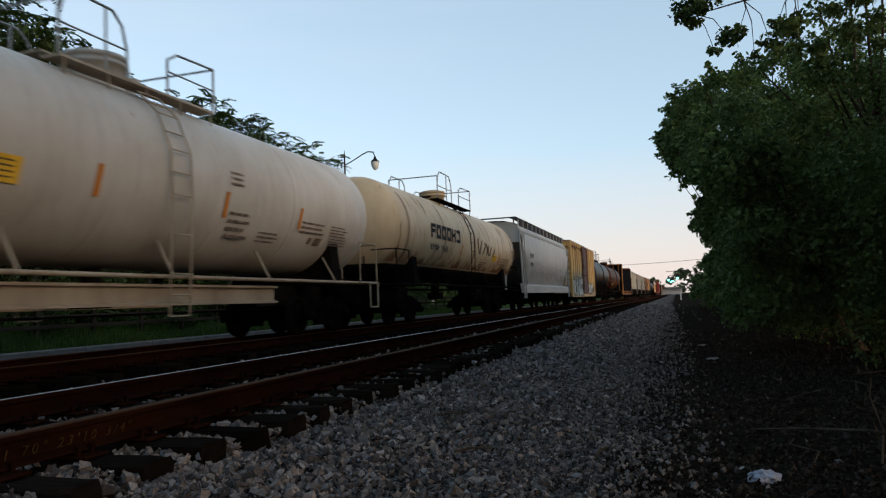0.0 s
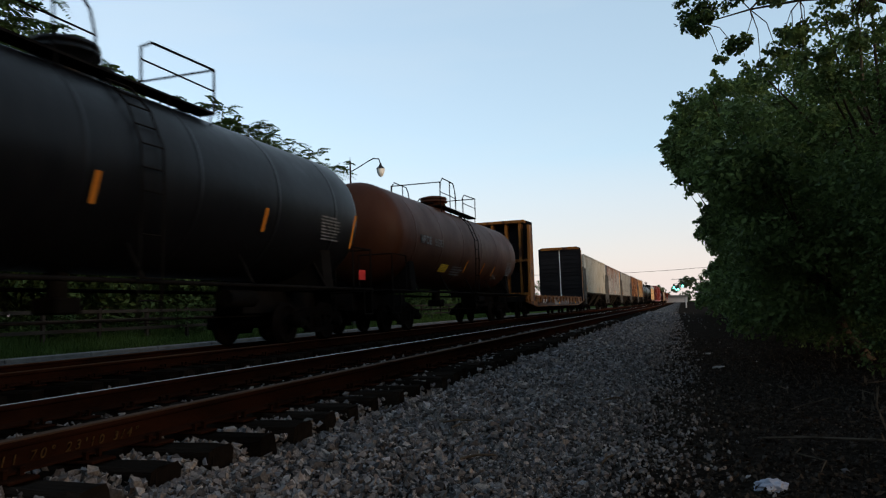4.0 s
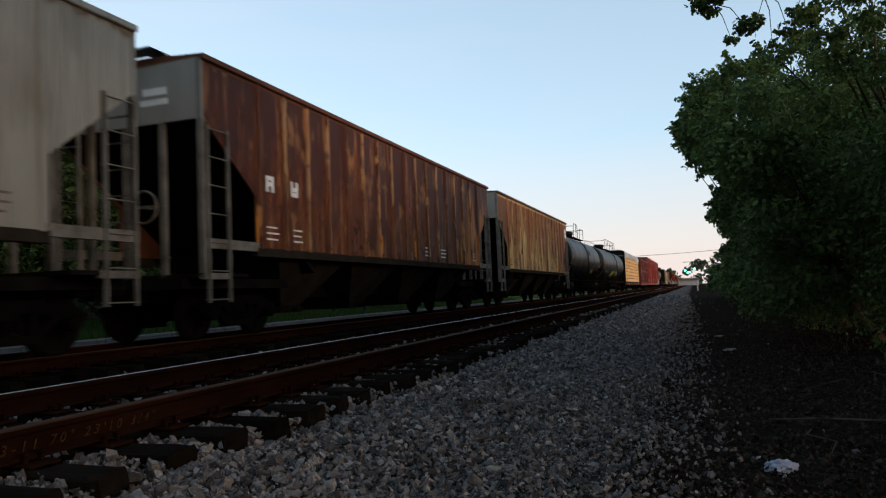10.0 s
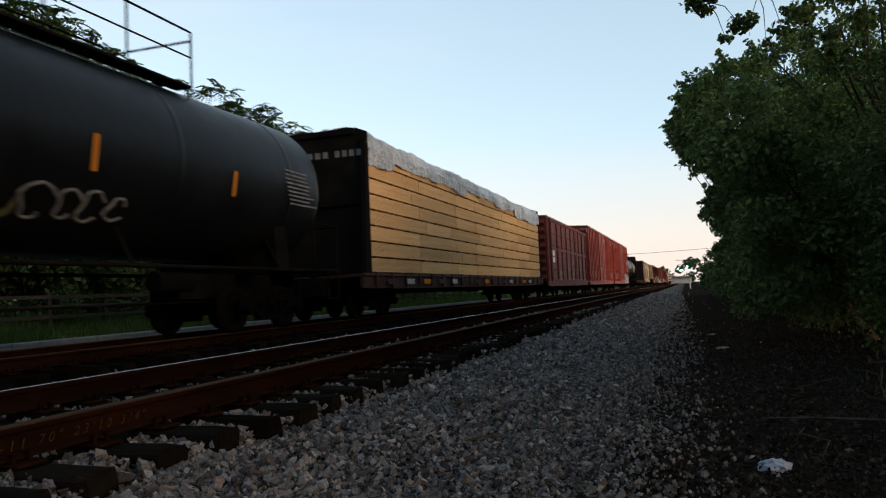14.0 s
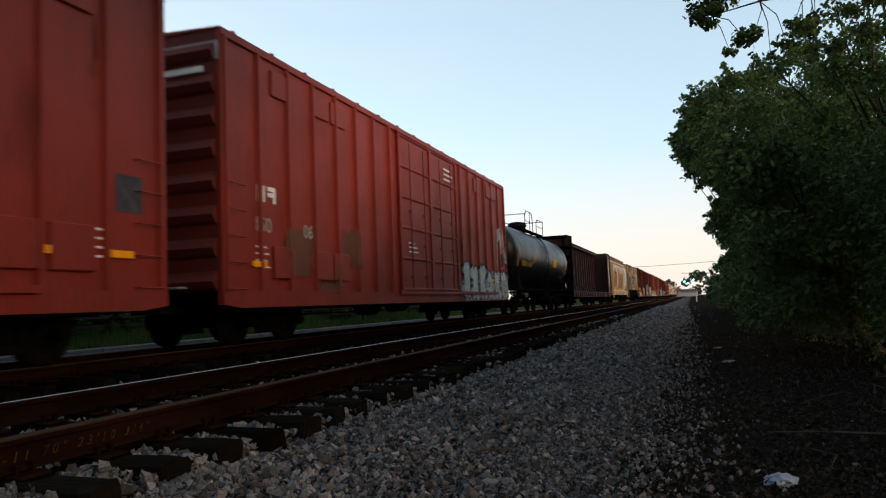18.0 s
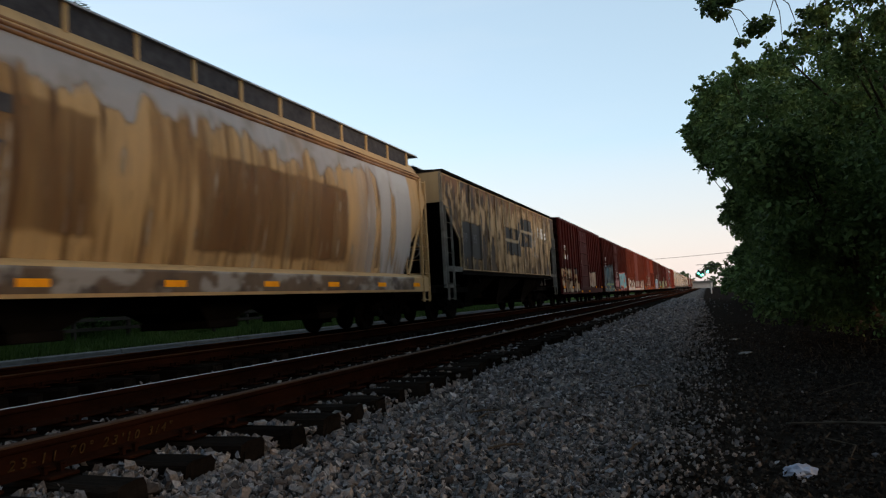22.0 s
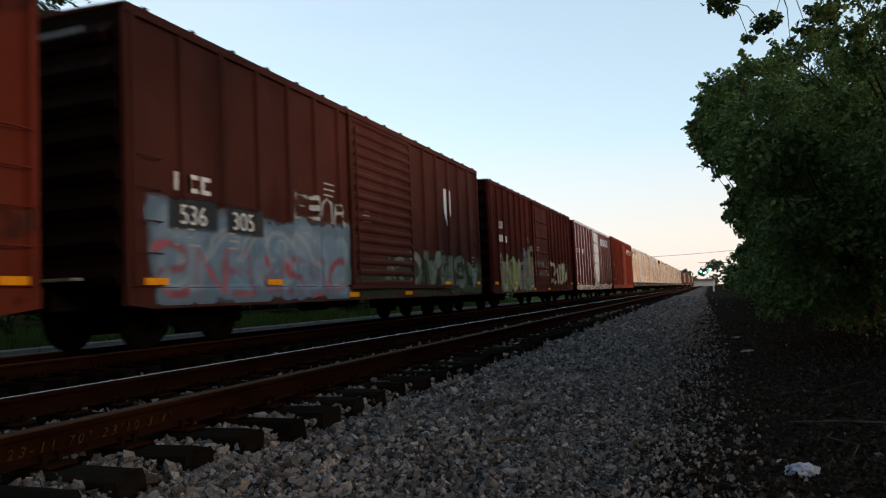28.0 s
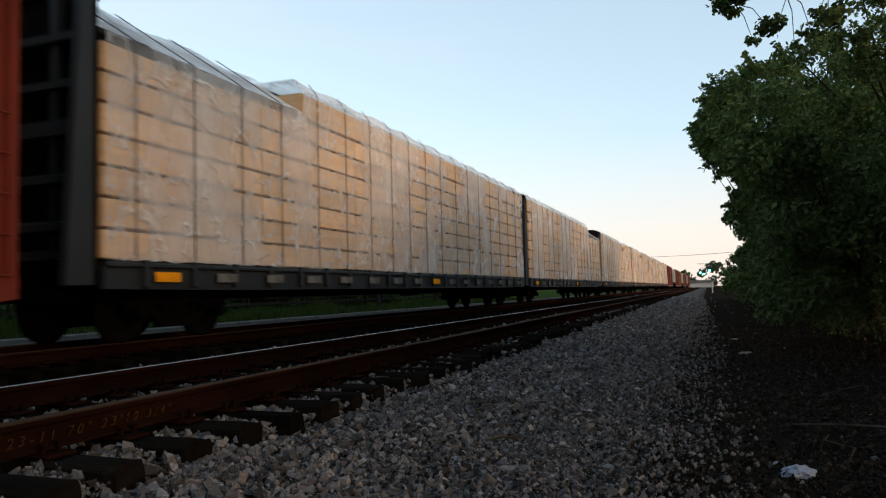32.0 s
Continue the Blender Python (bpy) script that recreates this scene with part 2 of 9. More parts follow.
STONE = stone_mat()
GRIT = surf("dark soil crumbs", (0.01, 0.0088, 0.0076), (0.045, 0.04, 0.036), 20, 0.95, 0, 90, 0.5, dist=0.004, island=0.6)
# track bed darkened in its colour for the shade under the train
SHADED_BED = surf("shade-darkened track bed", (0.006, 0.005, 0.0042), (0.02, 0.0165, 0.0135), 4, 0.95, 0, 60, 0.8, dist=0.03)
def bed_mat():
    """Fine grey gravel that breaks up into dark soil along its outer edge."""
    m, n, l, bs = nodes_of("gravel bed", 0.95)
    obj = coords(n)
    sep = n.new("ShaderNodeSeparateXYZ")
    l.new(obj, sep.inputs[0])
    cell = n.new("ShaderNodeTexVoronoi")
    cell.inputs["Scale"].default_value = 24
    l.new(obj, cell.inputs["Vector"])
    grey = n.new("ShaderNodeSeparateColor")
    l.new(cell.outputs["Color"], grey.inputs[0])
    grain = tex_noise(n, l, obj, 60, 3)
    col = ramp(n, l, maths(n, l, "ADD", maths(n, l, "MULTIPLY", grey.outputs[0], 0.6), maths(n, l, "MULTIPLY", grain.outputs[0], 0.4)), [(0.2, (0.025, 0.0245, 0.0245)), (0.85, (0.12, 0.117, 0.116))])
    fray = tex_noise(n, l, obj, 1.7, 5, 0.65)
    edge = maths(n, l, "ADD", sep.outputs[0], maths(n, l, "MULTIPLY", fray.outputs[0], 2.4))
    k = maths(n, l, "MULTIPLY", maths(n, l, "SUBTRACT", edge, 0.1), 1.2, True)
    l.new(mixed(n, l, k, col, (0.022, 0.0185, 0.016)), bs.inputs["Base Color"])
    bumped(n, l, bs, cell.outputs["Distance"], 0.8, 0.03)
    return m


BED = bed_mat()
ASPHALT = surf("worn asphalt", (0.055, 0.055, 0.056), (0.09, 0.09, 0.091), 0.8, 0.85, 0, 120, 0.3)
KERB = surf("kerb concrete", (0.08, 0.078, 0.074), (0.15, 0.147, 0.139), 2, 0.85, 0, 60, 0.3)
RAIL_RUST = surf("rusty rail steel", (0.007, 0.0031, 0.0022), (0.024, 0.0085, 0.0046), 4, 0.85, 0.0, 60, 0.4, (1, 0.3, 1), 0.004)
RAIL_HEAD = surf("worn rail head", (0.42, 0.41, 0.4), (0.5, 0.49, 0.48), 3, 0.4, 0.9, 20, 0.02, (1, 0.05, 1))
HEAD_DULL = surf("dull rail head", (0.03, 0.017, 0.012), (0.075, 0.045, 0.032), 3, 0.6, 0.3, 80, 0.1, (6, 0.15, 1))
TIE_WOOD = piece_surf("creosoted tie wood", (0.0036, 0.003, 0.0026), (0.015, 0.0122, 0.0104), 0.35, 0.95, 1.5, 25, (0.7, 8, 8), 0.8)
CHALK = surf("yellow chalk", (0.025, 0.014, 0.007), (0.085, 0.05, 0.022), 40, 0.9)
STEEL_DARK = surf("grimy truck steel and shaded bulkhead frame", (0.0022, 0.002, 0.0019), (0.0065, 0.0055, 0.005), 3, 0.9, 0.0, 50, 0.3)
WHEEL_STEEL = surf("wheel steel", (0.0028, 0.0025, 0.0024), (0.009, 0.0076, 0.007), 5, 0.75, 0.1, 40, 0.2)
UNDER = surf("black underframe and shaded ends", (0.004, 0.0037, 0.0036), (0.013, 0.0115, 0.0105), 2, 0.8, 0, 40, 0.3)
GALV = surf("galvanised grating", (0.2, 0.2, 0.2), (0.34, 0.34, 0.33), 3, 0.5, 0.5, 60, 0.2)
WHITE_MARK = surf("white stencil paint", (0.55, 0.55, 0.53), (0.75, 0.75, 0.72), 6, 0.6)
PALE_MARK = surf("worn white stencil paint", (0.26, 0.24, 0.23), (0.4, 0.38, 0.36), 6, 0.65)
DARK_MARK = surf("dark stencil paint", (0.03, 0.03, 0.035), (0.07, 0.07, 0.075), 6, 0.6)
YELLOW_MARK = surf("yellow stencil paint", (0.55, 0.32, 0.03), (0.7, 0.43, 0.06), 6, 0.6)
ORANGE_REFLECT = surf("yellow reflector sheeting", (0.75, 0.25, 0.012), (0.9, 0.34, 0.02), 6, 0.35)
ORANGE_MARK = surf("orange reflective stripe", (0.4, 0.13, 0.02), (0.52, 0.19, 0.03), 6, 0.5)
RED_MARK = surf("red tag paint", (0.5, 0.03, 0.03), (0.65, 0.06, 0.05), 6, 0.5)
LUMBER = piece_surf("fresh sawn lumber", (0.47, 0.275, 0.125), (0.68, 0.43, 0.22), 0.14, 0.75, 1.2, 14, (2, 0.25, 9), 0.35)
SPACER = surf("dunnage wood", (0.07, 0.04, 0.02), (0.14, 0.085, 0.045), 4, 0.85)
LUMBER_WRAPPED = piece_surf("lumber under plastic", (0.5, 0.29, 0.14), (0.7, 0.46, 0.27), 0.14, 0.75, 1.2, 14, (2, 0.25, 9), 0.35)
STRAP = surf("black strapping", (0.015, 0.015, 0.015), (0.03, 0.03, 0.03), 4, 0.6)


def wrap_mat(name, a, b):
    """Translucent white plastic sheet with sharp creases, over pale lumber."""
    m, n, l, bs = nodes_of(name, 0.4, 0.0, 0.4)
    info = n.new("ShaderNodeObjectInfo")
    vec = mapped(n, l, coords(n), (1, 1, 1))
    off = n.new("ShaderNodeVectorMath")
    off.operation = "ADD"
    cx = n.new("ShaderNodeCombineXYZ")
    l.new(maths(n, l, "MULTIPLY", info.outputs["Random"], 31.0), cx.inputs[1])
    l.new(vec, off.inputs[0])
    l.new(cx.outputs[0], off.inputs[1])
    t = tex_noise(n, l, mapped(n, l, off.outputs[0], (1, 0.55, 0.8)), 1.1, 4)
    col = ramp(n, l, t.outputs[0], [(0.35, a), (0.6, b)])
    cr = n.new("ShaderNodeTexVoronoi")
    cr.feature = "DISTANCE_TO_EDGE"
    cr.inputs["Scale"].default_value = 2.2
    wv = n.new("ShaderNodeVectorMath")
    wv.operation = "ADD"
    l.new(mapped(n, l, off.outputs[0], (1, 1.0, 0.55)), wv.inputs[0])
    l.new(tex_noise(n, l, off.outputs[0], 2.0, 2).outputs["Color"], wv.inputs[1])
    l.new(wv.outputs[0], cr.inputs["Vector"])
    crease = ramp(n, l, cr.outputs["Distance"], [(0.0, 1.0), (0.06, 0.0)])
    col = mixed(n, l, maths(n, l, "MULTIPLY", crease, 0.35), col, (0.75, 0.74, 0.7))
    l.new(col, bs.inputs["Base Color"])
    fin = tex_noise(n, l, off.outputs[0], 9.0, 5)
    bumped(n, l, bs, maths(n, l, "ADD", crease, maths(n, l, "MULTIPLY", fin.outputs[0], 0.8)), 0.7, 0.05)
    return m


TARP = wrap_mat("silver tarpaulin", (0.16, 0.17, 0.185), (0.4, 0.415, 0.43))


def plastic_mat(name, lo, hi):
    """Thin clear-white sheet: part see-through, part milky, milkier along its creases and folds."""
    m, n, l, bs = nodes_of(name, 0.32, 0.0, 0.45)
    bs.inputs["Base Color"].default_value = rgba((0.78, 0.78, 0.78))
    obj = coords(n)
    wv = n.new("ShaderNodeVectorMath")
    wv.operation = "ADD"
    l.new(mapped(n, l, obj, (1, 0.9, 0.5)), wv.inputs[0])
    l.new(tex_noise(n, l, obj, 1.3, 3).outputs["Color"], wv.inputs[1])
    cr = n.new("ShaderNodeTexVoronoi")
    cr.feature = "DISTANCE_TO_EDGE"
    cr.inputs["Scale"].default_value = 1.6
    l.new(wv.outputs[0], cr.inputs["Vector"])
    crease = ramp(n, l, cr.outputs["Distance"], [(0.0, 1.0), (0.045, 0.0)])
    broad = tex_noise(n, l, mapped(n, l, obj, (1, 0.5, 0.35)), 1.2, 5, 0.6)
    fine = tex_noise(n, l, mapped(n, l, obj, (1, 1.6, 0.6)), 5.0, 5, 0.65)
    fac = ramp(n, l, broad.outputs[0], [(0.35, lo), (0.68, hi)])
    fac = maths(n, l, "ADD", fac, maths(n, l, "MULTIPLY", maths(n, l, "MULTIPLY", crease, fine.outputs[0]), 0.55), True)
    bumped(n, l, bs, maths(n, l, "ADD", maths(n, l, "MULTIPLY", crease, 0.6), fine.outputs[0]), 0.8, 0.06)
    tr = n.new("ShaderNodeBsdfTransparent")
    mx = n.new("ShaderNodeMixShader")
    l.new(fac, mx.inputs[0])
    l.new(tr.outputs[0], mx.inputs[1])
    l.new(bs.outputs[0], mx.inputs[2])
    l.new(mx.outputs[0], n["Material Output"].inputs[0])
    return m


WRAP = plastic_mat("clear lumber wrap", 0.1, 0.5)
WRAP_TOP = plastic_mat("milky wrap hood", 0.42, 0.75)
LEAF_RIGHT = leaf_mat("dark green leaves", (0.014, 0.032, 0.014), (0.118, 0.18, 0.062), 0.3)
LEAF_LEFT = leaf_mat("green compound leaves", (0.013, 0.028, 0.009), (0.054, 0.088, 0.029), 0.2)
LEAF_FAR = leaf_mat("distant foliage", (0.035, 0.05, 0.025), (0.06, 0.08, 0.04), 0.2)
BLADE = leaf_mat("grass blades", (0.018, 0.038, 0.008), (0.046, 0.078, 0.019), 0.2)
BARK = surf("brown bark", (0.03, 0.022, 0.016), (0.09, 0.07, 0.05), 4, 0.95, 0, 30, 0.8, (2, 2, 0.5), 0.02)
TWIG = surf("dry twig", (0.03, 0.024, 0.019), (0.09, 0.074, 0.058), 8, 0.9)
LITTER = surf("dead leaves", (0.012, 0.009, 0.007), (0.05, 0.037, 0.028), 30, 0.9, 0, 60, 0.3, island=0.6)
BAG = surf("white plastic bag", (0.22, 0.25, 0.33), (0.4, 0.43, 0.52), 6, 0.35, 0, 30, 0.5)
PAPER = surf("dirty paper scrap", (0.12, 0.117, 0.11), (0.24, 0.23, 0.22), 9, 0.9)
FENCE_WOOD = piece_surf("dark fence board", (0.016, 0.013, 0.011), (0.042, 0.035, 0.028), 0.2, 0.9, 2, 20, (1, 0.4, 1))
LAMP_METAL = surf("black lamp metal", (0.015, 0.015, 0.016), (0.04, 0.04, 0.042), 6, 0.45, 0.4)
LAMP_GLASS = surf("lamp globe", (0.55, 0.55, 0.52), (0.7, 0.7, 0.66), 6, 0.3)
SIGNAL_GREEN = glow("green signal lens", (0.05, 0.9, 0.65), 5.0)
WALL_PALE = surf("pale far wall", (0.3, 0.29, 0.28), (0.42, 0.41, 0.4), 1, 0.8)


# ---- mesh building ----
class Shape:
    """Collects vertices and faces, then becomes one mesh."""
    def __init__(self):
        self.v, self.f, self.smooth = [], [], []

    def add(self, verts, faces, smooth=False):
        k = len(self.v)
        self.v += [tuple(p) for p in verts]
        self.f += [tuple(i + k for i in fc) for fc in faces]
        self.smooth += [smooth] * len(faces)
        return self

    def box(self, x0, x1, y0, y1, z0, z1, c=0.0):
        if c <= 0:
            v = [(x, y, z) for z in (z0, z1) for y in (y0, y1) for x in (x0, x1)]
            return self.add(v, [(0, 2, 3, 1), (4, 5, 7, 6), (0, 1, 5, 4), (2, 6, 7, 3), (0, 4, 6, 2), (1, 3, 7, 5)])
        v, idx = [], {}
        for sx in (0, 1):
            for sy in (0, 1):
                for sz in (0, 1):
                    for ax in range(3):
                        p = [(x0, x1)[sx], (y0, y1)[sy], (z0, z1)[sz]]
                        for a, s in enumerate((sx, sy, sz)):
                            if a != ax:
                                p[a] += c if s == 0 else -c
                        idx[sx, sy, sz, ax] = len(v)
                        v.append(p)
        f = []
        for ax in range(3):
            a, b = [i for i in range(3) if i != ax]
            for s in (0, 1):
                loop = []
                for u, w in ((0, 0), (1, 0), (1, 1), (0, 1)):
                    k = [0, 0, 0]
                    k[ax], k[a], k[b] = s, u, w
                    loop.append(idx[(*k, ax)])
                f.append(tuple(loop))
            for u in (0, 1):
                for w in (0, 1):
                    k0, k1 = [0, 0, 0], [0, 0, 0]
                    k0[a], k0[b], k0[ax] = u, w, 0
                    k1[a], k1[b], k1[ax] = u, w, 1
                    f.append((idx[(*k0, a)], idx[(*k1, a)], idx[(*k1, b)], idx[(*k0, b)]))
        for sx in (0, 1):
            for sy in (0, 1):
                for sz in (0, 1):
                    f.append(tuple(idx[sx, sy, sz, ax] for ax in range(3)))
        return self.add(v, f)

    def prism(self, poly, axis, a0, a1):
        """A flat outline (u, w) pushed from a0 to a1 along the axis; (u, w) are the other two axes in order."""
        def put(u, w, a):
            return {"x": (a, u, w), "y": (u, a, w), "z": (u, w, a)}[axis]
        k = len(poly)
        v = [put(u, w, a0) for u, w in poly] + [put(u, w, a1) for u, w in poly]
        f = [tuple(range(k)), tuple(range(2 * k - 1, k - 1, -1))]
        f += [(i, (i + 1) % k, k + (i + 1) % k, k + i) for i in range(k)]
        return self.add(v, f)

    def rod(self, p0, p1, r, sides=8, r1=None, caps=True, smooth=True):
        p0, p1 = Vector(p0), Vector(p1)
        d = (p1 - p0).normalized()
        a = d.orthogonal().normalized()
        b = d.cross(a)
        r1 = r if r1 is None else r1
        v = []
        for p, q in ((p0, r), (p1, r1)):
            for i in range(sides):
                t = 2 * math.pi * i / sides
                v.append(p + (a * math.cos(t) + b * math.sin(t)) * q)
        self.add(v, [(i, (i + 1) % sides, sides + (i + 1) % sides, sides + i) for i in range(sides)], smooth)
        if caps:
            self.add(v, [tuple(range(sides - 1, -1, -1)), tuple(range(sides, 2 * sides))])
        return self

    def path(self, pts, r, sides=6):
        for a, b in zip(pts, pts[1:]):
            self.rod(a, b, r, sides)
        return self

    def lathe(self, prof, axis, centre, sides=24, a0=0.0, a1=360.0):
        """Turns (along, radius) pairs round the axis."""
        full = a1 - a0 >= 359.9
        k = sides if full else sides + 1
        v = []
        for s, r in prof:
            for i in range(k):
                t = radians(a0 + (a1 - a0) * i / sides)
                c, q = r * math.cos(t), r * math.sin(t)
                p = {"x": (s, c, q), "y": (c, s, q), "z": (c, q, s)}[axis]
                v.append((p[0] + centre[0], p[1] + centre[1], p[2] + centre[2]))
        f = []
        for j in range(len(prof) - 1):
            for i in range(sides):
                i2 = (i + 1) % k
                f.append((j * k + i, j * k + i2, (j + 1) * k + i2, (j + 1) * k + i))
        return self.add(v, f, True)

    def mesh(self, name, mat):
        me = bpy.data.meshes.new(name)
        me.from_pydata(self.v, [], self.f)
        me.polygons.foreach_set("use_smooth", self.smooth)
        me.materials.append(mat)
        me.update()
        bm = bmesh.new()
        bm.from_mesh(me)
        bmesh.ops.recalc_face_normals(bm, faces=bm.faces)
        bm.to_mesh(me)
        bm.free()
        return me


def big_mesh(name, verts, faces, mat, smooth=False):
    """A mesh from whole numpy arrays; faces all have the same number of corners."""
    me = bpy.data.meshes.new(name)
    k = faces.shape[1]
    me.vertices.add(len(verts))
    me.vertices.foreach_set("co", verts.astype(np.float32).ravel())
    me.loops.add(faces.size)
    me.loops.foreach_set("vertex_index", faces.astype(np.int32).ravel())
    me.polygons.add(len(faces))
    me.polygons.foreach_set("loop_start", np.arange(0, faces.size, k, dtype=np.int32))
    me.polygons.foreach_set("use_smooth", np.full(len(faces), smooth))
    me.update(calc_edges=True)
    me.materials.append(mat)
    return me


def part(name, shape, mat, parent, label="", at=None):
    """Links a Shape (or a ready mesh) as one mesh object under a thing or a part."""
    me = shape.mesh(name, mat) if isinstance(shape, Shape) else shape
    ob = new(name, me)
    ob.parent = parent
    if at is not None:
        ob.matrix_basis = at
    if label:
        tagged(ob, label)
    return ob


def thing(name, label, category, at=None, group="", kind=""):
    ob = new(name)
    ob.empty_display_size = 0.3
    if at is not None:
        ob.matrix_basis = at
    return tagged(ob, label, category, group, kind)


def solid(name, shape, mat, label, category, at=None, group="", kind=""):
    me = shape.mesh(name, mat) if isinstance(shape, Shape) else shape
    ob = new(name, me)
    if at is not None:
        ob.matrix_basis = at
    return tagged(ob, label, category, group, kind)


def lettering(name, text, size, mat, parent, y, z, x, label="", spread=1.0):
    """Painted characters on a side that faces +x, read along +y."""
    cu = bpy.data.curves.new(name, "FONT")
    cu.body, cu.size, cu.extrude, cu.space_character = text, size, 0.002, spread
    tmp = bpy.data.objects.new(name, cu)
    scene.collection.objects.link(tmp)
    me = bpy.data.meshes.new_from_object(tmp.evaluated_get(bpy.context.evaluated_depsgraph_get()))
    bpy.data.objects.remove(tmp)
    me.materials.clear()
    me.materials.append(mat)
    m = Matrix(((0, 0, 1, x), (1, 0, 0, y), (0, 1, 0, z), (0, 0, 0, 1)))
    return part(name, me, mat, parent, label, m)


# ---- sprayed tags, rust and grime that lie on the near side of a car ----
def spray_mat():
    """Thin dull paint: its colour and its cover come with the layer that carries it."""
    m, n, l, bs = nodes_of("sprayed paint", 0.55, 0.0, 0.12)
    at = n.new("ShaderNodeAttribute")
    at.attribute_name = "spray"
    fin = tex_noise(n, l, coords(n), 40, 3)
    l.new(mixed(n, l, 0.3, at.outputs["Color"], mixed(n, l, fin.outputs[0], (0.3, 0.3, 0.3), (1, 1, 1)), "MULTIPLY"), bs.inputs["Base Color"])
    clear = n.new("ShaderNodeBsdfTransparent")
    mx = n.new("ShaderNodeMixShader")
    l.new(at.outputs["Alpha"], mx.inputs[0])
    l.new(clear.outputs[0], mx.inputs[1])
    l.new(bs.outputs[0], mx.inputs[2])
    l.new(mx.outputs[0], n["Material Output"].inputs[0])
    return m


SPRAY = spray_mat()


def ring(a0, a1, k, rx=0.42, ry=0.5, cx=0.5, cy=0.5):
    return [(cx + rx * math.cos(radians(a)), cy + ry * math.sin(radians(a))) for a in np.linspace(a0, a1, k)]


STROKES = [
    [ring(0, 360, 13)],
    [ring(60, 300, 9)],
    [ring(40, 230, 7, 0.4, 0.27, 0.5, 0.74) + ring(50, -140, 7, 0.4, 0.27, 0.5, 0.26)],
    [[(0.12, 0), (0.12, 1)], [(0.12, 0.95), (0.75, 0.9), (0.8, 0.6), (0.15, 0.5)], [(0.35, 0.5), (0.9, 0)]],
    [[(0.05, 0), (0.45, 1), (0.6, 1), (0.95, 0)], [(0.25, 0.38), (0.78, 0.38)]],
    [[(0.9, 0.95), (0.12, 1), (0.12, 0), (0.92, 0.05)], [(0.12, 0.52), (0.75, 0.52)]],
    [[(0.1, 0), (0.1, 1), (0.85, 0.05), (0.9, 1)]],
    [[(0.08, 1), (0.12, 0.25), (0.45, 0), (0.85, 0.2), (0.92, 1)]],
    [[(0.1, 0), (0.1, 1)], [(0.9, 1), (0.15, 0.45), (0.92, 0)]],
]


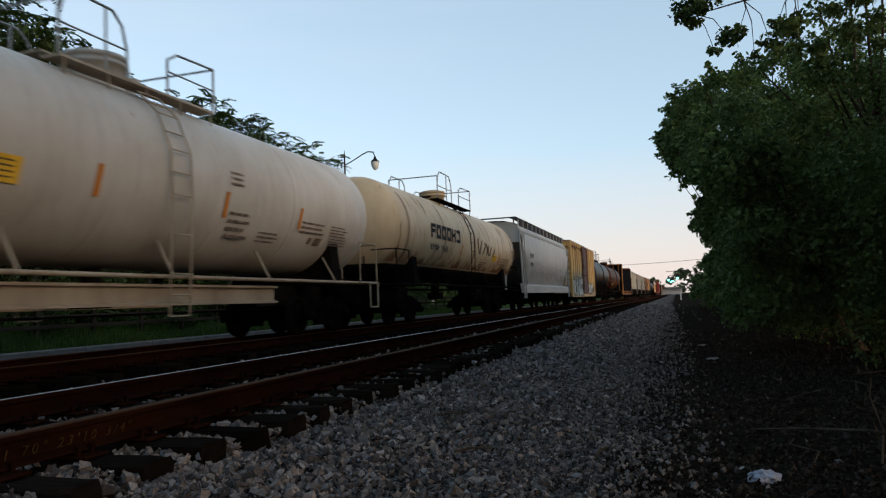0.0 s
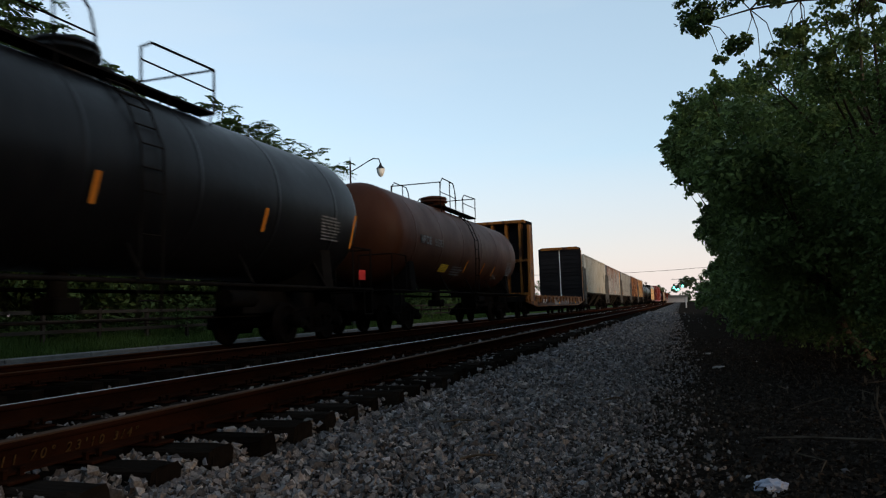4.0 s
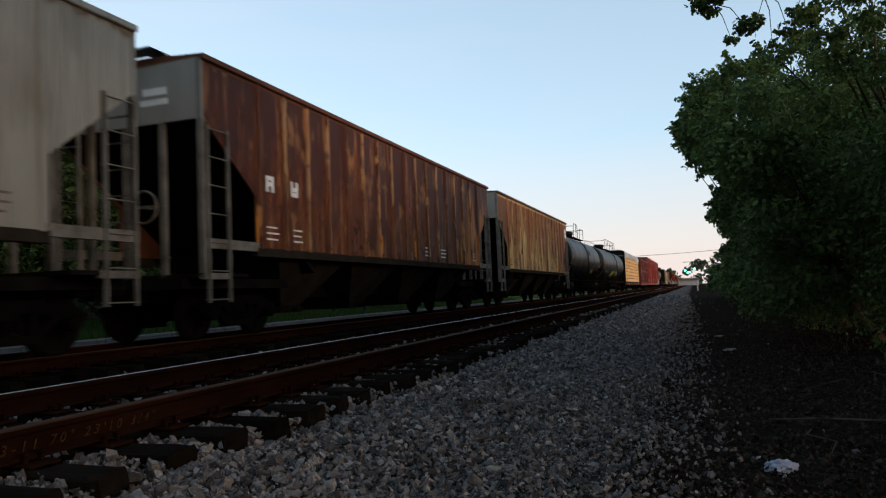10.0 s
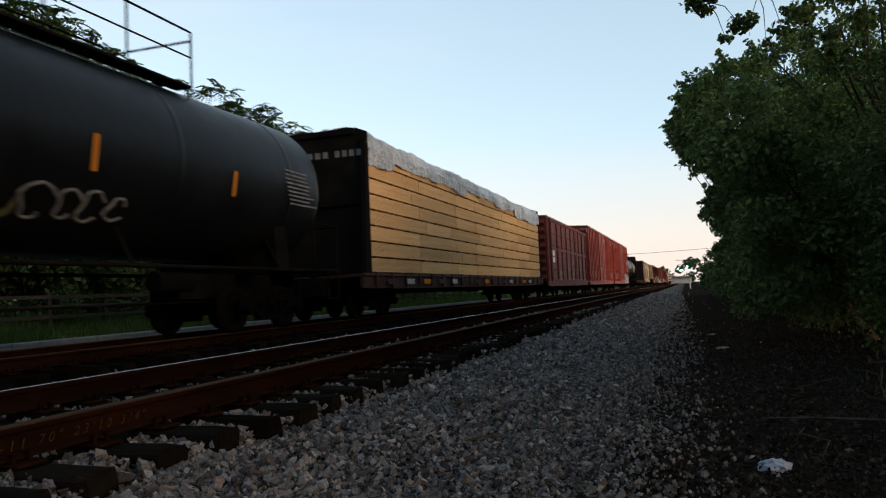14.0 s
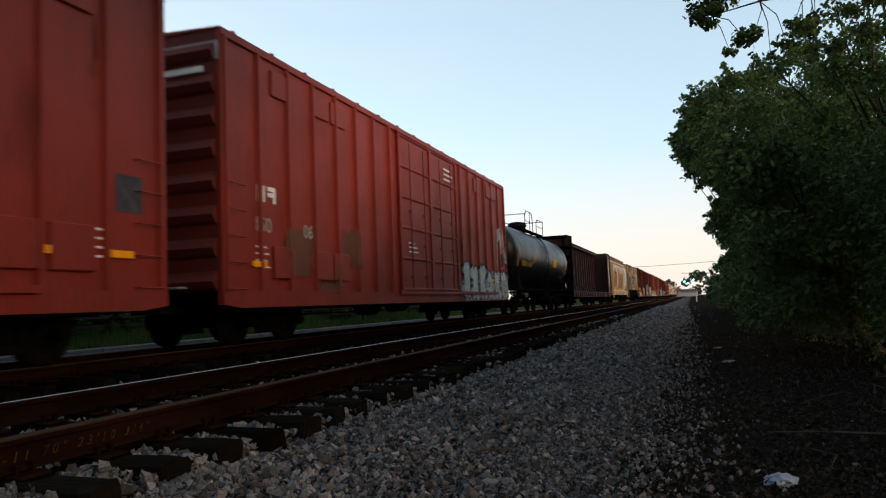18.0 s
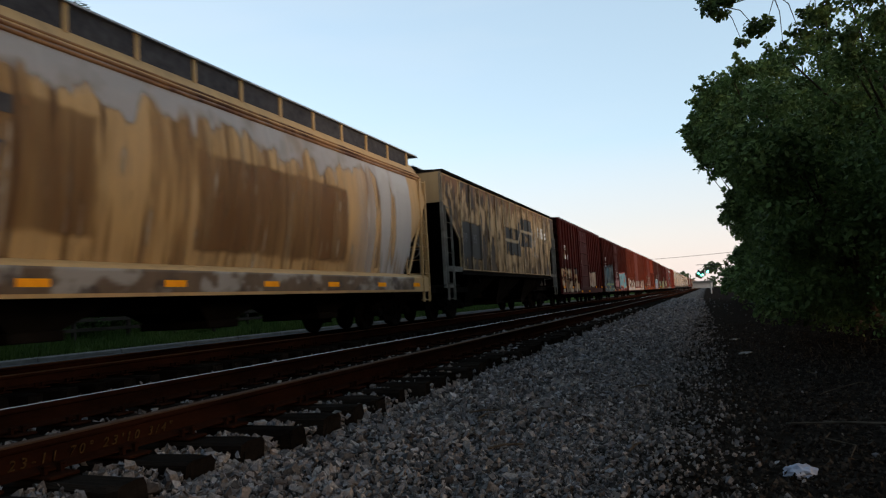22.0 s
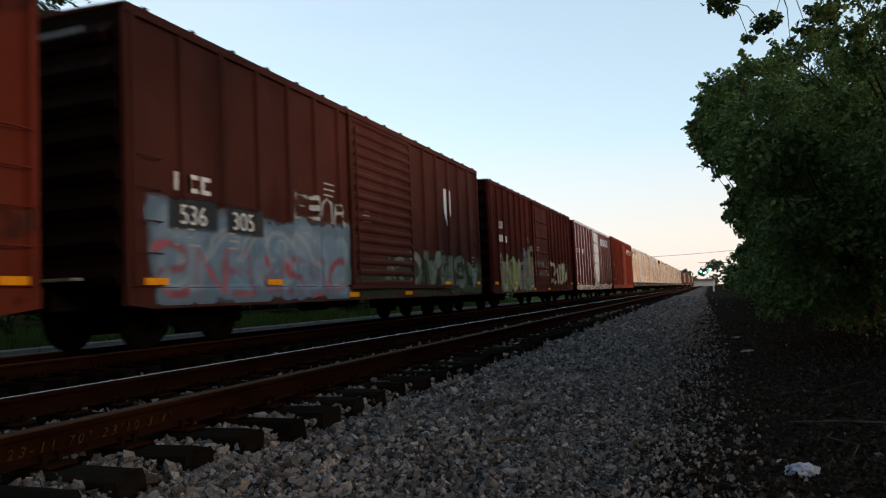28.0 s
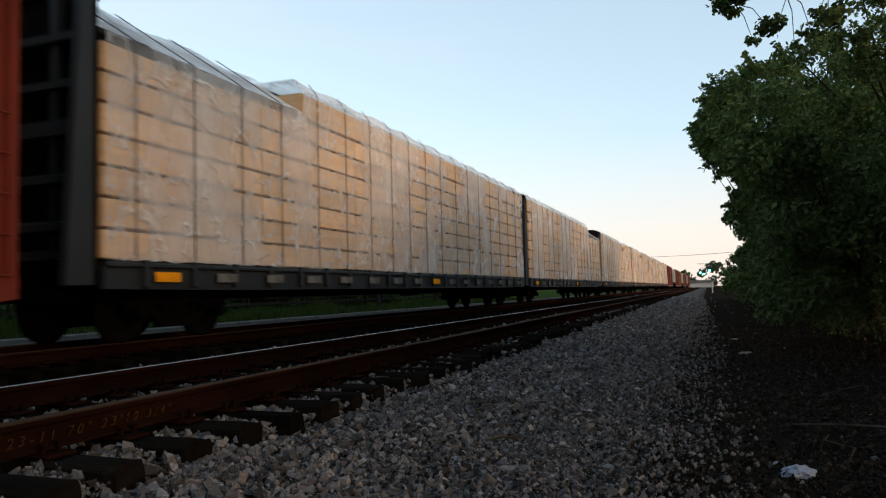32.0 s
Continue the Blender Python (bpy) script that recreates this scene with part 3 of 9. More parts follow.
class Canvas:
    """A stretch of a car's side, painted layer by layer."""
    def __init__(self, y0, y1, z0, z1, seed, step=0.036):
        self.g = np.random.default_rng(seed)
        self.step = step
        ny, nz = int((y1 - y0) / step) + 1, int((z1 - z0) / step) + 1
        self.Y, self.Z = np.meshgrid(np.linspace(y0, y1, ny), np.linspace(z0, z1, nz), indexing="ij")
        self.C, self.A = np.zeros((ny, nz, 3)), np.zeros((ny, nz))

    def noise(self, ly, lz, octaves=3):
        """Smooth noise about 0 to 1, with lumps ly by lz metres large."""
        out, amp, tot = np.zeros(self.A.shape), 1.0, 0.0
        y, z = self.Y - self.Y[0, 0], self.Z - self.Z[0, 0]
        for _ in range(octaves):
            u, v = y / ly, z / lz
            i, j = u.astype(int), v.astype(int)
            r = self.g.random((i.max() + 2, j.max() + 2))
            a, b = u - i, v - j
            a, b = a * a * (3 - 2 * a), b * b * (3 - 2 * b)
            out += amp * ((r[i, j] * (1 - a) + r[i + 1, j] * a) * (1 - b) + (r[i, j + 1] * (1 - a) + r[i + 1, j + 1] * a) * b)
            tot += amp
            amp, ly, lz = amp * 0.55, ly * 0.5, lz * 0.5
        return out / tot

    def put(self, mask, col):
        m = np.clip(mask, 0, 1)
        a = m + self.A * (1 - m)
        w = (m / np.maximum(a, 1e-6))[..., None]
        self.C = self.C * (1 - w) + np.asarray(col, float) * w
        self.A = a

    def inside(self, y0, y1, z0, z1, fray=0.1, soft=0.05):
        """1 within a rectangle with frayed, wandering edges."""
        w = (self.noise(0.5, 0.5) - 0.5) * 4 * fray
        d = np.minimum(np.minimum(self.Y - y0, y1 - self.Y), np.minimum(self.Z - z0, z1 - self.Z)) + w
        return np.clip(d / soft + 0.5, 0, 1)

    def line(self, pts, r):
        d = np.full(self.A.shape, 9.0)
        for (ay, az), (by, bz) in zip(pts, pts[1:]):
            ey, ez = by - ay, bz - az
            t = np.clip(((self.Y - ay) * ey + (self.Z - az) * ez) / max(ey * ey + ez * ez, 1e-9), 0, 1)
            d = np.minimum(d, np.hypot(self.Y - ay - t * ey, self.Z - az - t * ez))
        return d - r

    def edge(self, d):
        return np.clip(0.5 - d / self.step, 0, 1)

    def letters(self, y0, y1, z0, z1, count, fills, rim, fat=0.17, rim_w=0.05, halo=None, cover=1.0, wear=0.0, lean=0.1):
        """A row of fat sprayed letter shapes: halo, dark rim, mottled fill and a few bright licks."""
        g = self.g
        w = (y1 - y0) / count
        old = self.noise(0.35, 0.5)
        wob = (self.noise(0.3, 0.3, 2) - 0.5) * 0.09
        keep = cover * (1 - wear * np.clip((old - 0.42) * 6, 0, 1))
        for k in range(count):
            a, b = y0 + k * w - 0.06 * w, y0 + (k + 1) * w + 0.04 * w
            c, t = z0 + g.uniform(0, 0.1) * (z1 - z0), z1 - g.uniform(0, 0.18) * (z1 - z0)
            r = fat * min(1.0, w / 0.9) * g.uniform(0.8, 1.15)
            sl = g.uniform(-lean, lean)
            d = np.full(self.A.shape, 9.0)
            fy, fz = g.random() < 0.5, g.random() < 0.5
            for s in STROKES[int(g.integers(len(STROKES)))]:
                s = [(1 - p if fy else p, 1 - q if fz else q) for p, q in s]
                d = np.minimum(d, self.line([(a + r + (b - a - 2 * r) * p + sl * q * (t - c), c + r + (t - c - 2 * r) * q) for p, q in s], r))
            d = d + wob
            if halo is not None:
                self.put(self.edge(d - rim_w - 0.06) * keep, halo)
            self.put(self.edge(d - rim_w) * keep, rim)
            f1, f2, f3 = (np.array(fills[int(g.integers(len(fills)))]) for _ in range(3))
            q = np.clip((self.Z - c) / (t - c), 0, 1)[..., None]
            fill = f1 * (1 - q) + f2 * q
            n = np.clip((self.noise(0.4, 0.3, 2) - 0.5) * 5, 0, 1)[..., None]
            self.put(self.edge(d + 0.012) * keep, fill * (1 - n) + f3 * n)
            lick = self.edge(np.abs(d + r * 0.62) - 0.016) * np.clip((self.noise(0.3, 0.3, 1) - 0.55) * 8, 0, 1)
            self.put(lick * keep * 0.7, np.minimum(1.0, np.max(fill, axis=(0, 1)) * 1.5 + 0.05))

    def drips(self, y0, y1, z, count, col, longest=0.6, r=0.014):
        for _ in range(count):
            y = self.g.uniform(y0, y1)
            top = z + self.g.uniform(-0.15, 0.25)
            self.put(self.edge(self.line([(y, top), (y + 0.01, top - self.g.uniform(0.15, longest))], r)) * 0.8, col)

    def scrawl(self, y0, y1, z0, z1, count, col, r=0.03, cover=0.9):
        g = self.g
        for k in range(count):
            a = y0 + (y1 - y0) * k / count
            pts = [(a + (y1 - y0) / count * (0.5 + 0.55 * math.cos(t + k) * g.uniform(0.7, 1.1)), (z0 + z1) / 2 + (z1 - z0) / 2 * math.sin(1.4 * t + 2.1 * k) * g.uniform(0.6, 1.0)) for t in np.linspace(0, 5.2, 11)]
            self.put(self.edge(self.line(pts, r)) * cover * np.clip(1.6 - self.noise(0.3, 0.3) * 1.3, 0, 1), col)

    def pale_seams(self, seams, w, col, cover=0.8):
        """Paler paint left along the ribs, ragged at its edges."""
        away = np.min(np.abs(self.Y[:, :1] - np.array(seams)[None]), axis=1)[:, None]
        ragged = (self.noise(0.1, 0.6, 3) - 0.5) * 0.12
        self.put(np.clip((w - away + ragged) / 0.03, 0, 1) * cover * np.clip(1.9 - 1.6 * self.noise(0.3, 1.3), 0, 1), col)

    def cut_ends(self, h):
        """Clears what would lie past the sloping ends of a hopper's side."""
        low = 2.5 + (np.abs(self.Y) - (h - 1.5)) / 1.46 * 1.12
        self.A = np.where((np.abs(self.Y) > h - 1.5) & (self.Z < low + 0.05), 0.0, self.A)

    def rust_runs(self, top, length, dark, orange, seams=(), seam_w=0.07, cover=1.0, spread=0.35, more=0.0):
        """Runs of rust from the roof edge down: each panel between two seams has its own length, the seams stay paler."""
        g = self.g
        ends = sorted(seams)
        n = len(ends) + 1
        idx = np.searchsorted(np.array(ends), self.Y[:, 0]) if n > 1 else np.zeros(len(self.Y), int)
        reach = (length * (1 + spread * g.normal(0, 1, n)))[idx][:, None]
        col = self.noise(0.14, 2.2, 4)
        fine = self.noise(0.05, 0.5, 3)
        v = more + (self.Z - (top - reach)) / max(length, 0.1) + (col - 0.5) * 3.2 + (fine - 0.5) * 0.8
        if n > 1:
            away = np.min(np.abs(self.Y[:, :1] - np.array(ends)[None]), axis=1)[:, None]
            v = v - 1.5 * np.clip(1 - (away - seam_w) / 0.05, 0, 1) * (0.4 + 0.9 * self.noise(0.3, 1.0))
        self.put(np.clip(v * 1.4, 0, 1) * 0.85 * cover, orange)
        self.put(np.clip((v - 0.42) * 2.2, 0, 1) * 0.95 * cover, dark)

    def blots(self, ly, lz, level, col, cover=0.9, soft=8.0):
        self.put(np.clip((self.noise(ly, lz, 4) - level) * soft, 0, 1) * cover, col)

    def lay(self, car, side, label, name="spray_paint"):
        """Lays the painting on the car as one thin skin that follows side(Y, Z)."""
        ny, nz = self.A.shape
        P = np.stack([side(self.Y, self.Z) + 0.006, self.Y, self.Z], -1).reshape(-1, 3)
        i = np.arange(ny - 1)[:, None] * nz + np.arange(nz - 1)[None, :]
        f = np.stack([i, i + nz, i + nz + 1, i + 1], -1).reshape(-1, 4)
        al = self.A.reshape(-1)
        f = f[al[f].max(1) > 0.03]
        used = np.unique(f)
        back = np.zeros(len(P), int)
        back[used] = np.arange(len(used))
        me = big_mesh(name, P[used], back[f], SPRAY, True)
        at = me.color_attributes.new("spray", "FLOAT_COLOR", "POINT")
        at.data.foreach_set("color", np.concatenate([self.C.reshape(-1, 3), al[:, None]], 1)[used].astype(np.float32).ravel())
        return part(name, me, SPRAY, car, label)


SIDES, RIBS_AT = {}, {}     # the near side of each car as x over (y, z), and the places of its ribs


def ribbed_side(x, ribs, w, d, sill_z, door=None):
    ribs = np.array(ribs)
    def side(Y, Z):
        dy = np.abs(Y[..., None] - ribs).min(-1)
        h = d * np.clip((w * 1.35 - dy) / (0.4 * w), 0, 1)
        h = np.maximum(h, np.where(Z < sill_z, 0.046, 0.0))
        if door is not None:
            h = np.where((Y > door[0]) & (Y < door[1]), 0.047, h)
        return x + h
    return side


def tank_side(r, zc):
    return lambda Y, Z: np.sqrt(np.maximum(r * r - (Z - zc) ** 2, 0.01)) + 0.008


# ---- ground, tracks, road ----
PROFILE = [(-1500, -0.2), (-300, 0.3), (-60, 0.5), (-28, 0.3), (-21, 0.0), (-18.4, -0.3), (-17.6, -0.46), (-12.6, -0.46), (-11.6, -0.45), (-10.9, -0.4),
           (-6.5, -0.34), (-2.95, -0.372), (-2.5, -0.4), (-1.9, -0.44), (-1.4, -0.465), (-0.6, -0.5), (0.4, -0.53), (1.2, -0.54), (2.2, -0.5), (3.5, -0.42), (8, -0.3), (60, -0.2), (1500, -0.2)]


def profile_z(x):
    return float(np.interp(x, [p[0] for p in PROFILE], [p[1] for p in PROFILE]))


def sheet(name, xs, ys, lift, mat, rough=0.0):
    xs, ys = np.array(xs, float), np.array(ys, float)
    z0 = np.interp(xs, [p[0] for p in PROFILE], [p[1] for p in PROFILE])
    X, Y = np.meshgrid(xs, ys)
    Z = np.tile(z0, (len(ys), 1)) + lift
    if rough:
        amp = rough * np.clip(1.5 - np.abs(Y) / 60, 0, 1)
        Z = Z + amp * (np.sin(X * 2.1 + 1.3 * np.sin(Y * 0.9)) * np.sin(Y * 1.7 + X) * 0.5 + rng.normal(0, 0.35, X.shape))
    v = np.stack([X, Y, Z], -1).reshape(-1, 3)
    n, m = len(ys), len(xs)
    i = np.arange(n - 1)[:, None] * m + np.arange(m - 1)[None, :]
    f = np.stack([i, i + 1, i + m + 1, i + m], -1).reshape(-1, 4)
    return big_mesh(name, v, f, mat, True)


def steps(*spans):
    out = []
    for a, b, d in spans:
        out += list(np.arange(a, b, d))
    return out + [spans[-1][1]]


YS = steps((-200, -10, 10), (-10, 30, 0.4), (30, 80, 2), (80, 400, 20), (400, 2500, 150))


def ground_mat():
    m, n, l, bs = nodes_of("soil and grass", 0.95)
    obj = coords(n)
    sep = n.new("ShaderNodeSeparateXYZ")
    l.new(obj, sep.inputs[0])
    big, fin = tex_noise(n, l, obj, 0.8, 5), tex_noise(n, l, obj, 55, 4)
    litter = tex_noise(n, l, obj, 9, 5, 0.7)
    soil = ramp(n, l, litter.outputs[0], [(0.35, (0.008, 0.0066, 0.0056)), (0.55, (0.017, 0.0141, 0.012)), (0.75, (0.038, 0.031, 0.026))])
    grass = ramp(n, l, fin.outputs[0], [(0.3, (0.02, 0.034, 0.011)), (0.7, (0.05, 0.074, 0.022))])
    left = maths(n, l, "MULTIPLY", maths(n, l, "SUBTRACT", -17.7, sep.outputs[0]), 2.0, True)
    right = maths(n, l, "MULTIPLY", maths(n, l, "SUBTRACT", sep.outputs[0], 6.0), 0.5, True)
    k = maths(n, l, "MULTIPLY", maths(n, l, "ADD", left, right, True), ramp(n, l, big.outputs[0], [(0.25, 0.6), (0.5, 1.0)]))
    l.new(mixed(n, l, k, soil, grass), bs.inputs["Base Color"])
    bumped(n, l, bs, litter.outputs[0], 0.8, 0.03)
    return m


tagged(new("ground", sheet("ground", [p[0] for p in PROFILE] + [], YS, 0.0, ground_mat(), 0.006)), "dark soil with leaf litter, grass past the road", "ground", kind="structure")
tagged(new("ballast_bed", sheet("ballast_bed", steps((-3.0, -0.4, 0.2)), steps((-20, -2, 2), (-2, 16, 0.2), (16, 60, 2), (60, 600, 30), (600, 2400, 200)), 0.02, BED, 0.012)),
       "shoulder of grey crushed stone beside the track", "ballast", kind="structure")
tagged(new("track_bed", sheet("track_bed", steps((-12.2, -3.0, 0.5)), steps((-20, 60, 2), (60, 600, 30), (600, 2400, 200)), 0.02, SHADED_BED, 0.012)), "track bed of fines and old stone, darkened as train shade", "track bed", kind="structure")
tagged(new("road", sheet("road", [-17.2, -15.0, -12.9], steps((-120, 900, 30)), 0.012, ASPHALT)), "pale worn asphalt road beside the railway", "road", kind="structure")
kerb = Shape()
for y in np.arange(-60, 240, 3.0):
    kerb.box(-17.55, -17.25, y + 0.01, y + 2.99, -0.5, -0.32, 0.03)
solid("kerb", kerb, KERB, "low concrete kerb along the road", "kerb", kind="structure")

# rails: head, web and foot in one profile, with the worn head as a strip of its own
RAIL_FOOT = [(-0.07, -0.171), (0.07, -0.171), (0.07, -0.16), (0.012, -0.138), (0.009, -0.05), (0.03, -0.042), (0.036, -0.03), (0.036, -0.008), (0.03, -0.001),
             (-0.03, -0.001), (-0.036, -0.008), (-0.036, -0.03), (-0.03, -0.042), (-0.009, -0.05), (-0.012, -0.138), (-0.07, -0.16)]


def tie_shape(seed):
    """A worn timber: uneven edges, split and rounded ends."""
    g = random.Random(seed)
    s = Shape()
    xs = [-1.31 - g.uniform(0, 0.03), -1.27, -0.9, -0.3, 0.3, 0.9, 1.24, 1.33, 1.36 + g.uniform(0, 0.05)]
    rings = []
    for i, x in enumerate(xs):
        k = 0.86 if i in (0, len(xs) - 1) else 1.0
        w = 0.112 * k
        def j(a):
            return a + g.uniform(-0.009, 0.009)
        rings.append([(x + g.uniform(-0.02, 0.02), j(-w), -0.18), (x + g.uniform(-0.02, 0.02), j(-w), j(-0.03)), (x, j(-w * 0.82), j(-0.004)), (x, j(0.0), j(-0.008)), (x, j(w * 0.82), j(-0.002)), (x + g.uniform(-0.02, 0.02), j(w), j(-0.035)), (x + g.uniform(-0.02, 0.02), j(w), -0.18)])
    m = len(rings[0])
    v = [q for ring in rings for q in ring]
    f = [(i * m + a, i * m + (a + 1) % m, (i + 1) * m + (a + 1) % m, (i + 1) * m + a) for i in range(len(rings) - 1) for a in range(m)]
    f += [tuple(range(m)), tuple(range(len(v) - 1, len(v) - m - 1, -1))]
    return s.add(v, f)


TIE_START, TIE_PITCH = -2.48, 0.495      # first tie of the near track and the spacing of the ties
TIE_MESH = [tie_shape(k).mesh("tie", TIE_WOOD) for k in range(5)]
PLATE_MESH = Shape().box(-0.18, 0.18, -0.095, 0.095, 0, 0.02, 0.006).mesh("tie_plate", RAIL_RUST)
spk = Shape()
for sx in (-0.09, 0.09):
    for sy in (-0.05, 0.05):
        spk.box(sx - 0.012, sx + 0.012, sy - 0.012, sy + 0.012, 0.0, 0.045).box(sx - 0.02, sx + 0.02, sy - 0.018, sy + 0.018, 0.045, 0.06, 0.005)
SPIKE_MESH = spk.mesh("spikes", RAIL_RUST)


def track(name, xc, label, bright, first, last):
    t = thing(name, label, "railway track", pose(xc, 0, 0), kind="structure")
    for s, head in ((0.7525, bright[0]), (-0.7525, bright[1])):
        r = part("rail", Shape().prism([(s + u, w) for u, w in RAIL_FOOT], "y", -60, 1500), RAIL_RUST, t)
        wide = 0.0368 if head is HEAD_DULL else 0.011
        part("rail_head", Shape().box(s - wide, s + wide, -60, 1500, -0.012, 0.002, 0.003), head, r, "worn running surface of the rail")
    pitch = TIE_PITCH
    rest = Shape()
    k = 0
    y = first
    while y < 260:
        j = pose(0, y + rnd.uniform(-0.03, 0.03), -0.195 + rnd.uniform(-0.012, 0.006), 0, 0, rnd.uniform(-1.2, 1.2))
        if y < last:
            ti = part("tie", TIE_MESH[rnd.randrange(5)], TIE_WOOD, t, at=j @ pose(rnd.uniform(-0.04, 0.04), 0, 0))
            if y < 30:
                for s in (0.7525, -0.7525):
                    part("tie_plate", PLATE_MESH, RAIL_RUST, t, at=j @ pose(s, 0, 0.0))
                    if y < 14:
                        part("spikes", SPIKE_MESH, RAIL_RUST, t, at=j @ pose(s, 0, 0.012))
        else:
            rest.box(-1.29, 1.29, y - 0.11, y + 0.11, -0.375, -0.195)
        y += pitch
        k += 1
    tagged(part("far_ties", rest, TIE_WOOD, t), kind="stuff")
    return t


near_track = track("near_track", NEAR_TRACK, "rusty rails on dark wooden ties in grey stone", (HEAD_DULL, RAIL_HEAD), TIE_START, 62)
far_track = track("far_track", FAR_TRACK, "far track with the moving train on it", (HEAD_DULL, HEAD_DULL), -2.0, 40)
# chalked figures on the web of the near rail
chalk = lettering("chalk_marks", "23-11 70\u00b0 23'10 3/4\"", 0.085, CHALK, near_track, 0, 0, 0, "yellow chalked figures on the rail web", 1.6)
chalk.matrix_basis = Matrix(((0, 0.3, 0.95, 0.7525 + 0.016), (1, 0, 0, 2.72), (0, 0.95, -0.3, -0.13), (0, 0, 0, 1)))


def stones(count, place, size, seed):
    """Angular crushed stones: squashed, jittered blocks, all in one mesh."""
    g = np.random.default_rng(seed)
    ico = np.array([(x, y, z) for z in (-1, 1) for y in (-1, 1) for x in (-1, 1)]) * 0.72
    fc = np.array([(0, 2, 3), (0, 3, 1), (4, 5, 7), (4, 7, 6), (0, 1, 5), (0, 5, 4), (2, 6, 7), (2, 7, 3), (0, 4, 6), (0, 6, 2), (1, 3, 7), (1, 7, 5)])
    c = place(g, count)
    count = len(c)
    s = size(g, count, c)
    v = ico[None] * (1 + g.normal(0, 0.24, (count, 8, 1))) + g.normal(0, 0.16, (count, 8, 3))
    v = v * (np.stack([g.uniform(0.75, 1.3, count), g.uniform(0.6, 1.0, count), g.uniform(0.4, 0.75, count)], -1)[:, None] * s[:, None, None])
    q = g.normal(0, 1, (count, 4))
    q[:, 1:3] *= 0.7
    q /= np.linalg.norm(q, axis=1, keepdims=True)
    w, x, y, z = q.T
    R = np.stack([1 - 2 * (y * y + z * z), 2 * (x * y - w * z), 2 * (x * z + w * y), 2 * (x * y + w * z), 1 - 2 * (x * x + z * z), 2 * (y * z - w * x),
                  2 * (x * z - w * y), 2 * (y * z + w * x), 1 - 2 * (x * x + y * y)], -1).reshape(-1, 3, 3)
    v = np.einsum("nij,nkj->nki", R, v) + c[:, None]
    f = fc[None] + 8 * np.arange(count)[:, None, None]
    return v.reshape(-1, 3), f.reshape(-1, 3)


XP, ZP = [p[0] for p in PROFILE], [p[1] for p in PROFILE]


def shoulder(g, n):
    y = np.where(g.random(n) < 0.9, 1.5 + 66 * g.random(n) ** 2.5, -7 + 8.5 * g.random(n))
    x = -2.95 + 4.3 * g.random(n)
    keep = g.random(n) > np.clip((x + 0.95 + 0.012 * y) / 1.45, 0, 0.994)
    # stones lie between the tie ends, never on top of them
    keep &= (x > -2.78) | (np.abs((y - TIE_START) / TIE_PITCH % 1 - 0.5) < 0.28)
    x, y = x[keep], y[keep]
    lump = 0.025 * np.sin(x * 3.1 + y) * np.sin(y * 2.3)
    return np.stack([x, y, np.interp(x, XP, ZP) + 0.035 + lump + 0.02 * g.random(len(x))], -1)


def between(g, n):
    y = 1.5 + 26 * g.random(n) ** 1.7
    x = NEAR_TRACK + g.uniform(-1.9, 1.28, n)
    keep = (np.abs((y - TIE_START) / TIE_PITCH % 1 - 0.5) < 0.27) & (np.abs(np.abs(x - NEAR_TRACK) - 0.7525) > 0.09)
    x, y = x[keep], y[keep]
    return np.stack([x, y, -0.245 - 0.045 * np.clip(x - NEAR_TRACK - 0.85, 0, 1) * 2 + 0.03 * g.random(len(x))], -1)


def tie_ends(g, n):
    y = 1.5 + 34 * g.random(n) ** 1.7
    x = NEAR_TRACK + g.uniform(0.86, 1.36, n)
    keep = np.abs((y - TIE_START) / TIE_PITCH % 1 - 0.5) < 0.27
    x, y = x[keep], y[keep]
    return np.stack([x, y, -0.25 - 0.1 * (x - NEAR_TRACK - 0.86) + 0.03 * g.random(len(x))], -1)


def crumbs(g, n):
    y = 2.6 + 20 * g.random(n) ** 2.0
    x = -0.9 + 3.6 * g.random(n)
    keep = g.random(n) < np.clip((x + 1.0) / 1.0, 0, 1)
    x, y = x[keep], y[keep]
    return np.stack([x, y, np.interp(x, XP, ZP) + 0.02 + 0.012 * g.random(len(x))], -1)


def crumb_size(g, n, c):
    return np.clip(g.lognormal(math.log(0.009), 0.45, n), 0.004, 0.026)


def span(g, n):
    y = 2 + 40 * g.random(n) ** 1.5
    x = g.uniform(-7.4, -5.5, n)
    return np.stack([x, y, np.interp(x, XP, ZP) + 0.03 + 0.03 * g.random(n)], -1)


def stone_size(g, n, c):
    return np.clip(g.lognormal(math.log(0.0175), 0.42, n), 0.008, 0.042) * (1 - 0.5 * np.clip((c[:, 0] + 1.7) / 1.9, 0, 1)) * (1 + np.clip(c[:, 1] - 6, 0, 50) * 0.035)


va, fa = stones(104000, shoulder, stone_size, 3)
vb, fb = stones(16000, between, stone_size, 4)
vc, fc_ = stones(1500, span, stone_size, 5)
vd, fd = stones(6500, tie_ends, stone_size, 6)
allv = np.concatenate([va, vb, vc, vd])
allf = np.concatenate([fa, fb + len(va), fc_ + len(va) + len(vb), fd + len(va) + len(vb) + len(vc)])
tagged(new("ballast_stones", big_mesh("ballast_stones", allv, allf, STONE)), "loose angular grey crushed stones of the shoulder", "gravel", kind="stuff")


def fines(g, n):
    y = 2.6 + 16 * g.random(n) ** 1.8
    x = -1.2 + np.abs(g.normal(0, 0.42, n))
    return np.stack([x, y, np.interp(x, XP, ZP) + 0.03 + 0.01 * g.random(n)], -1)


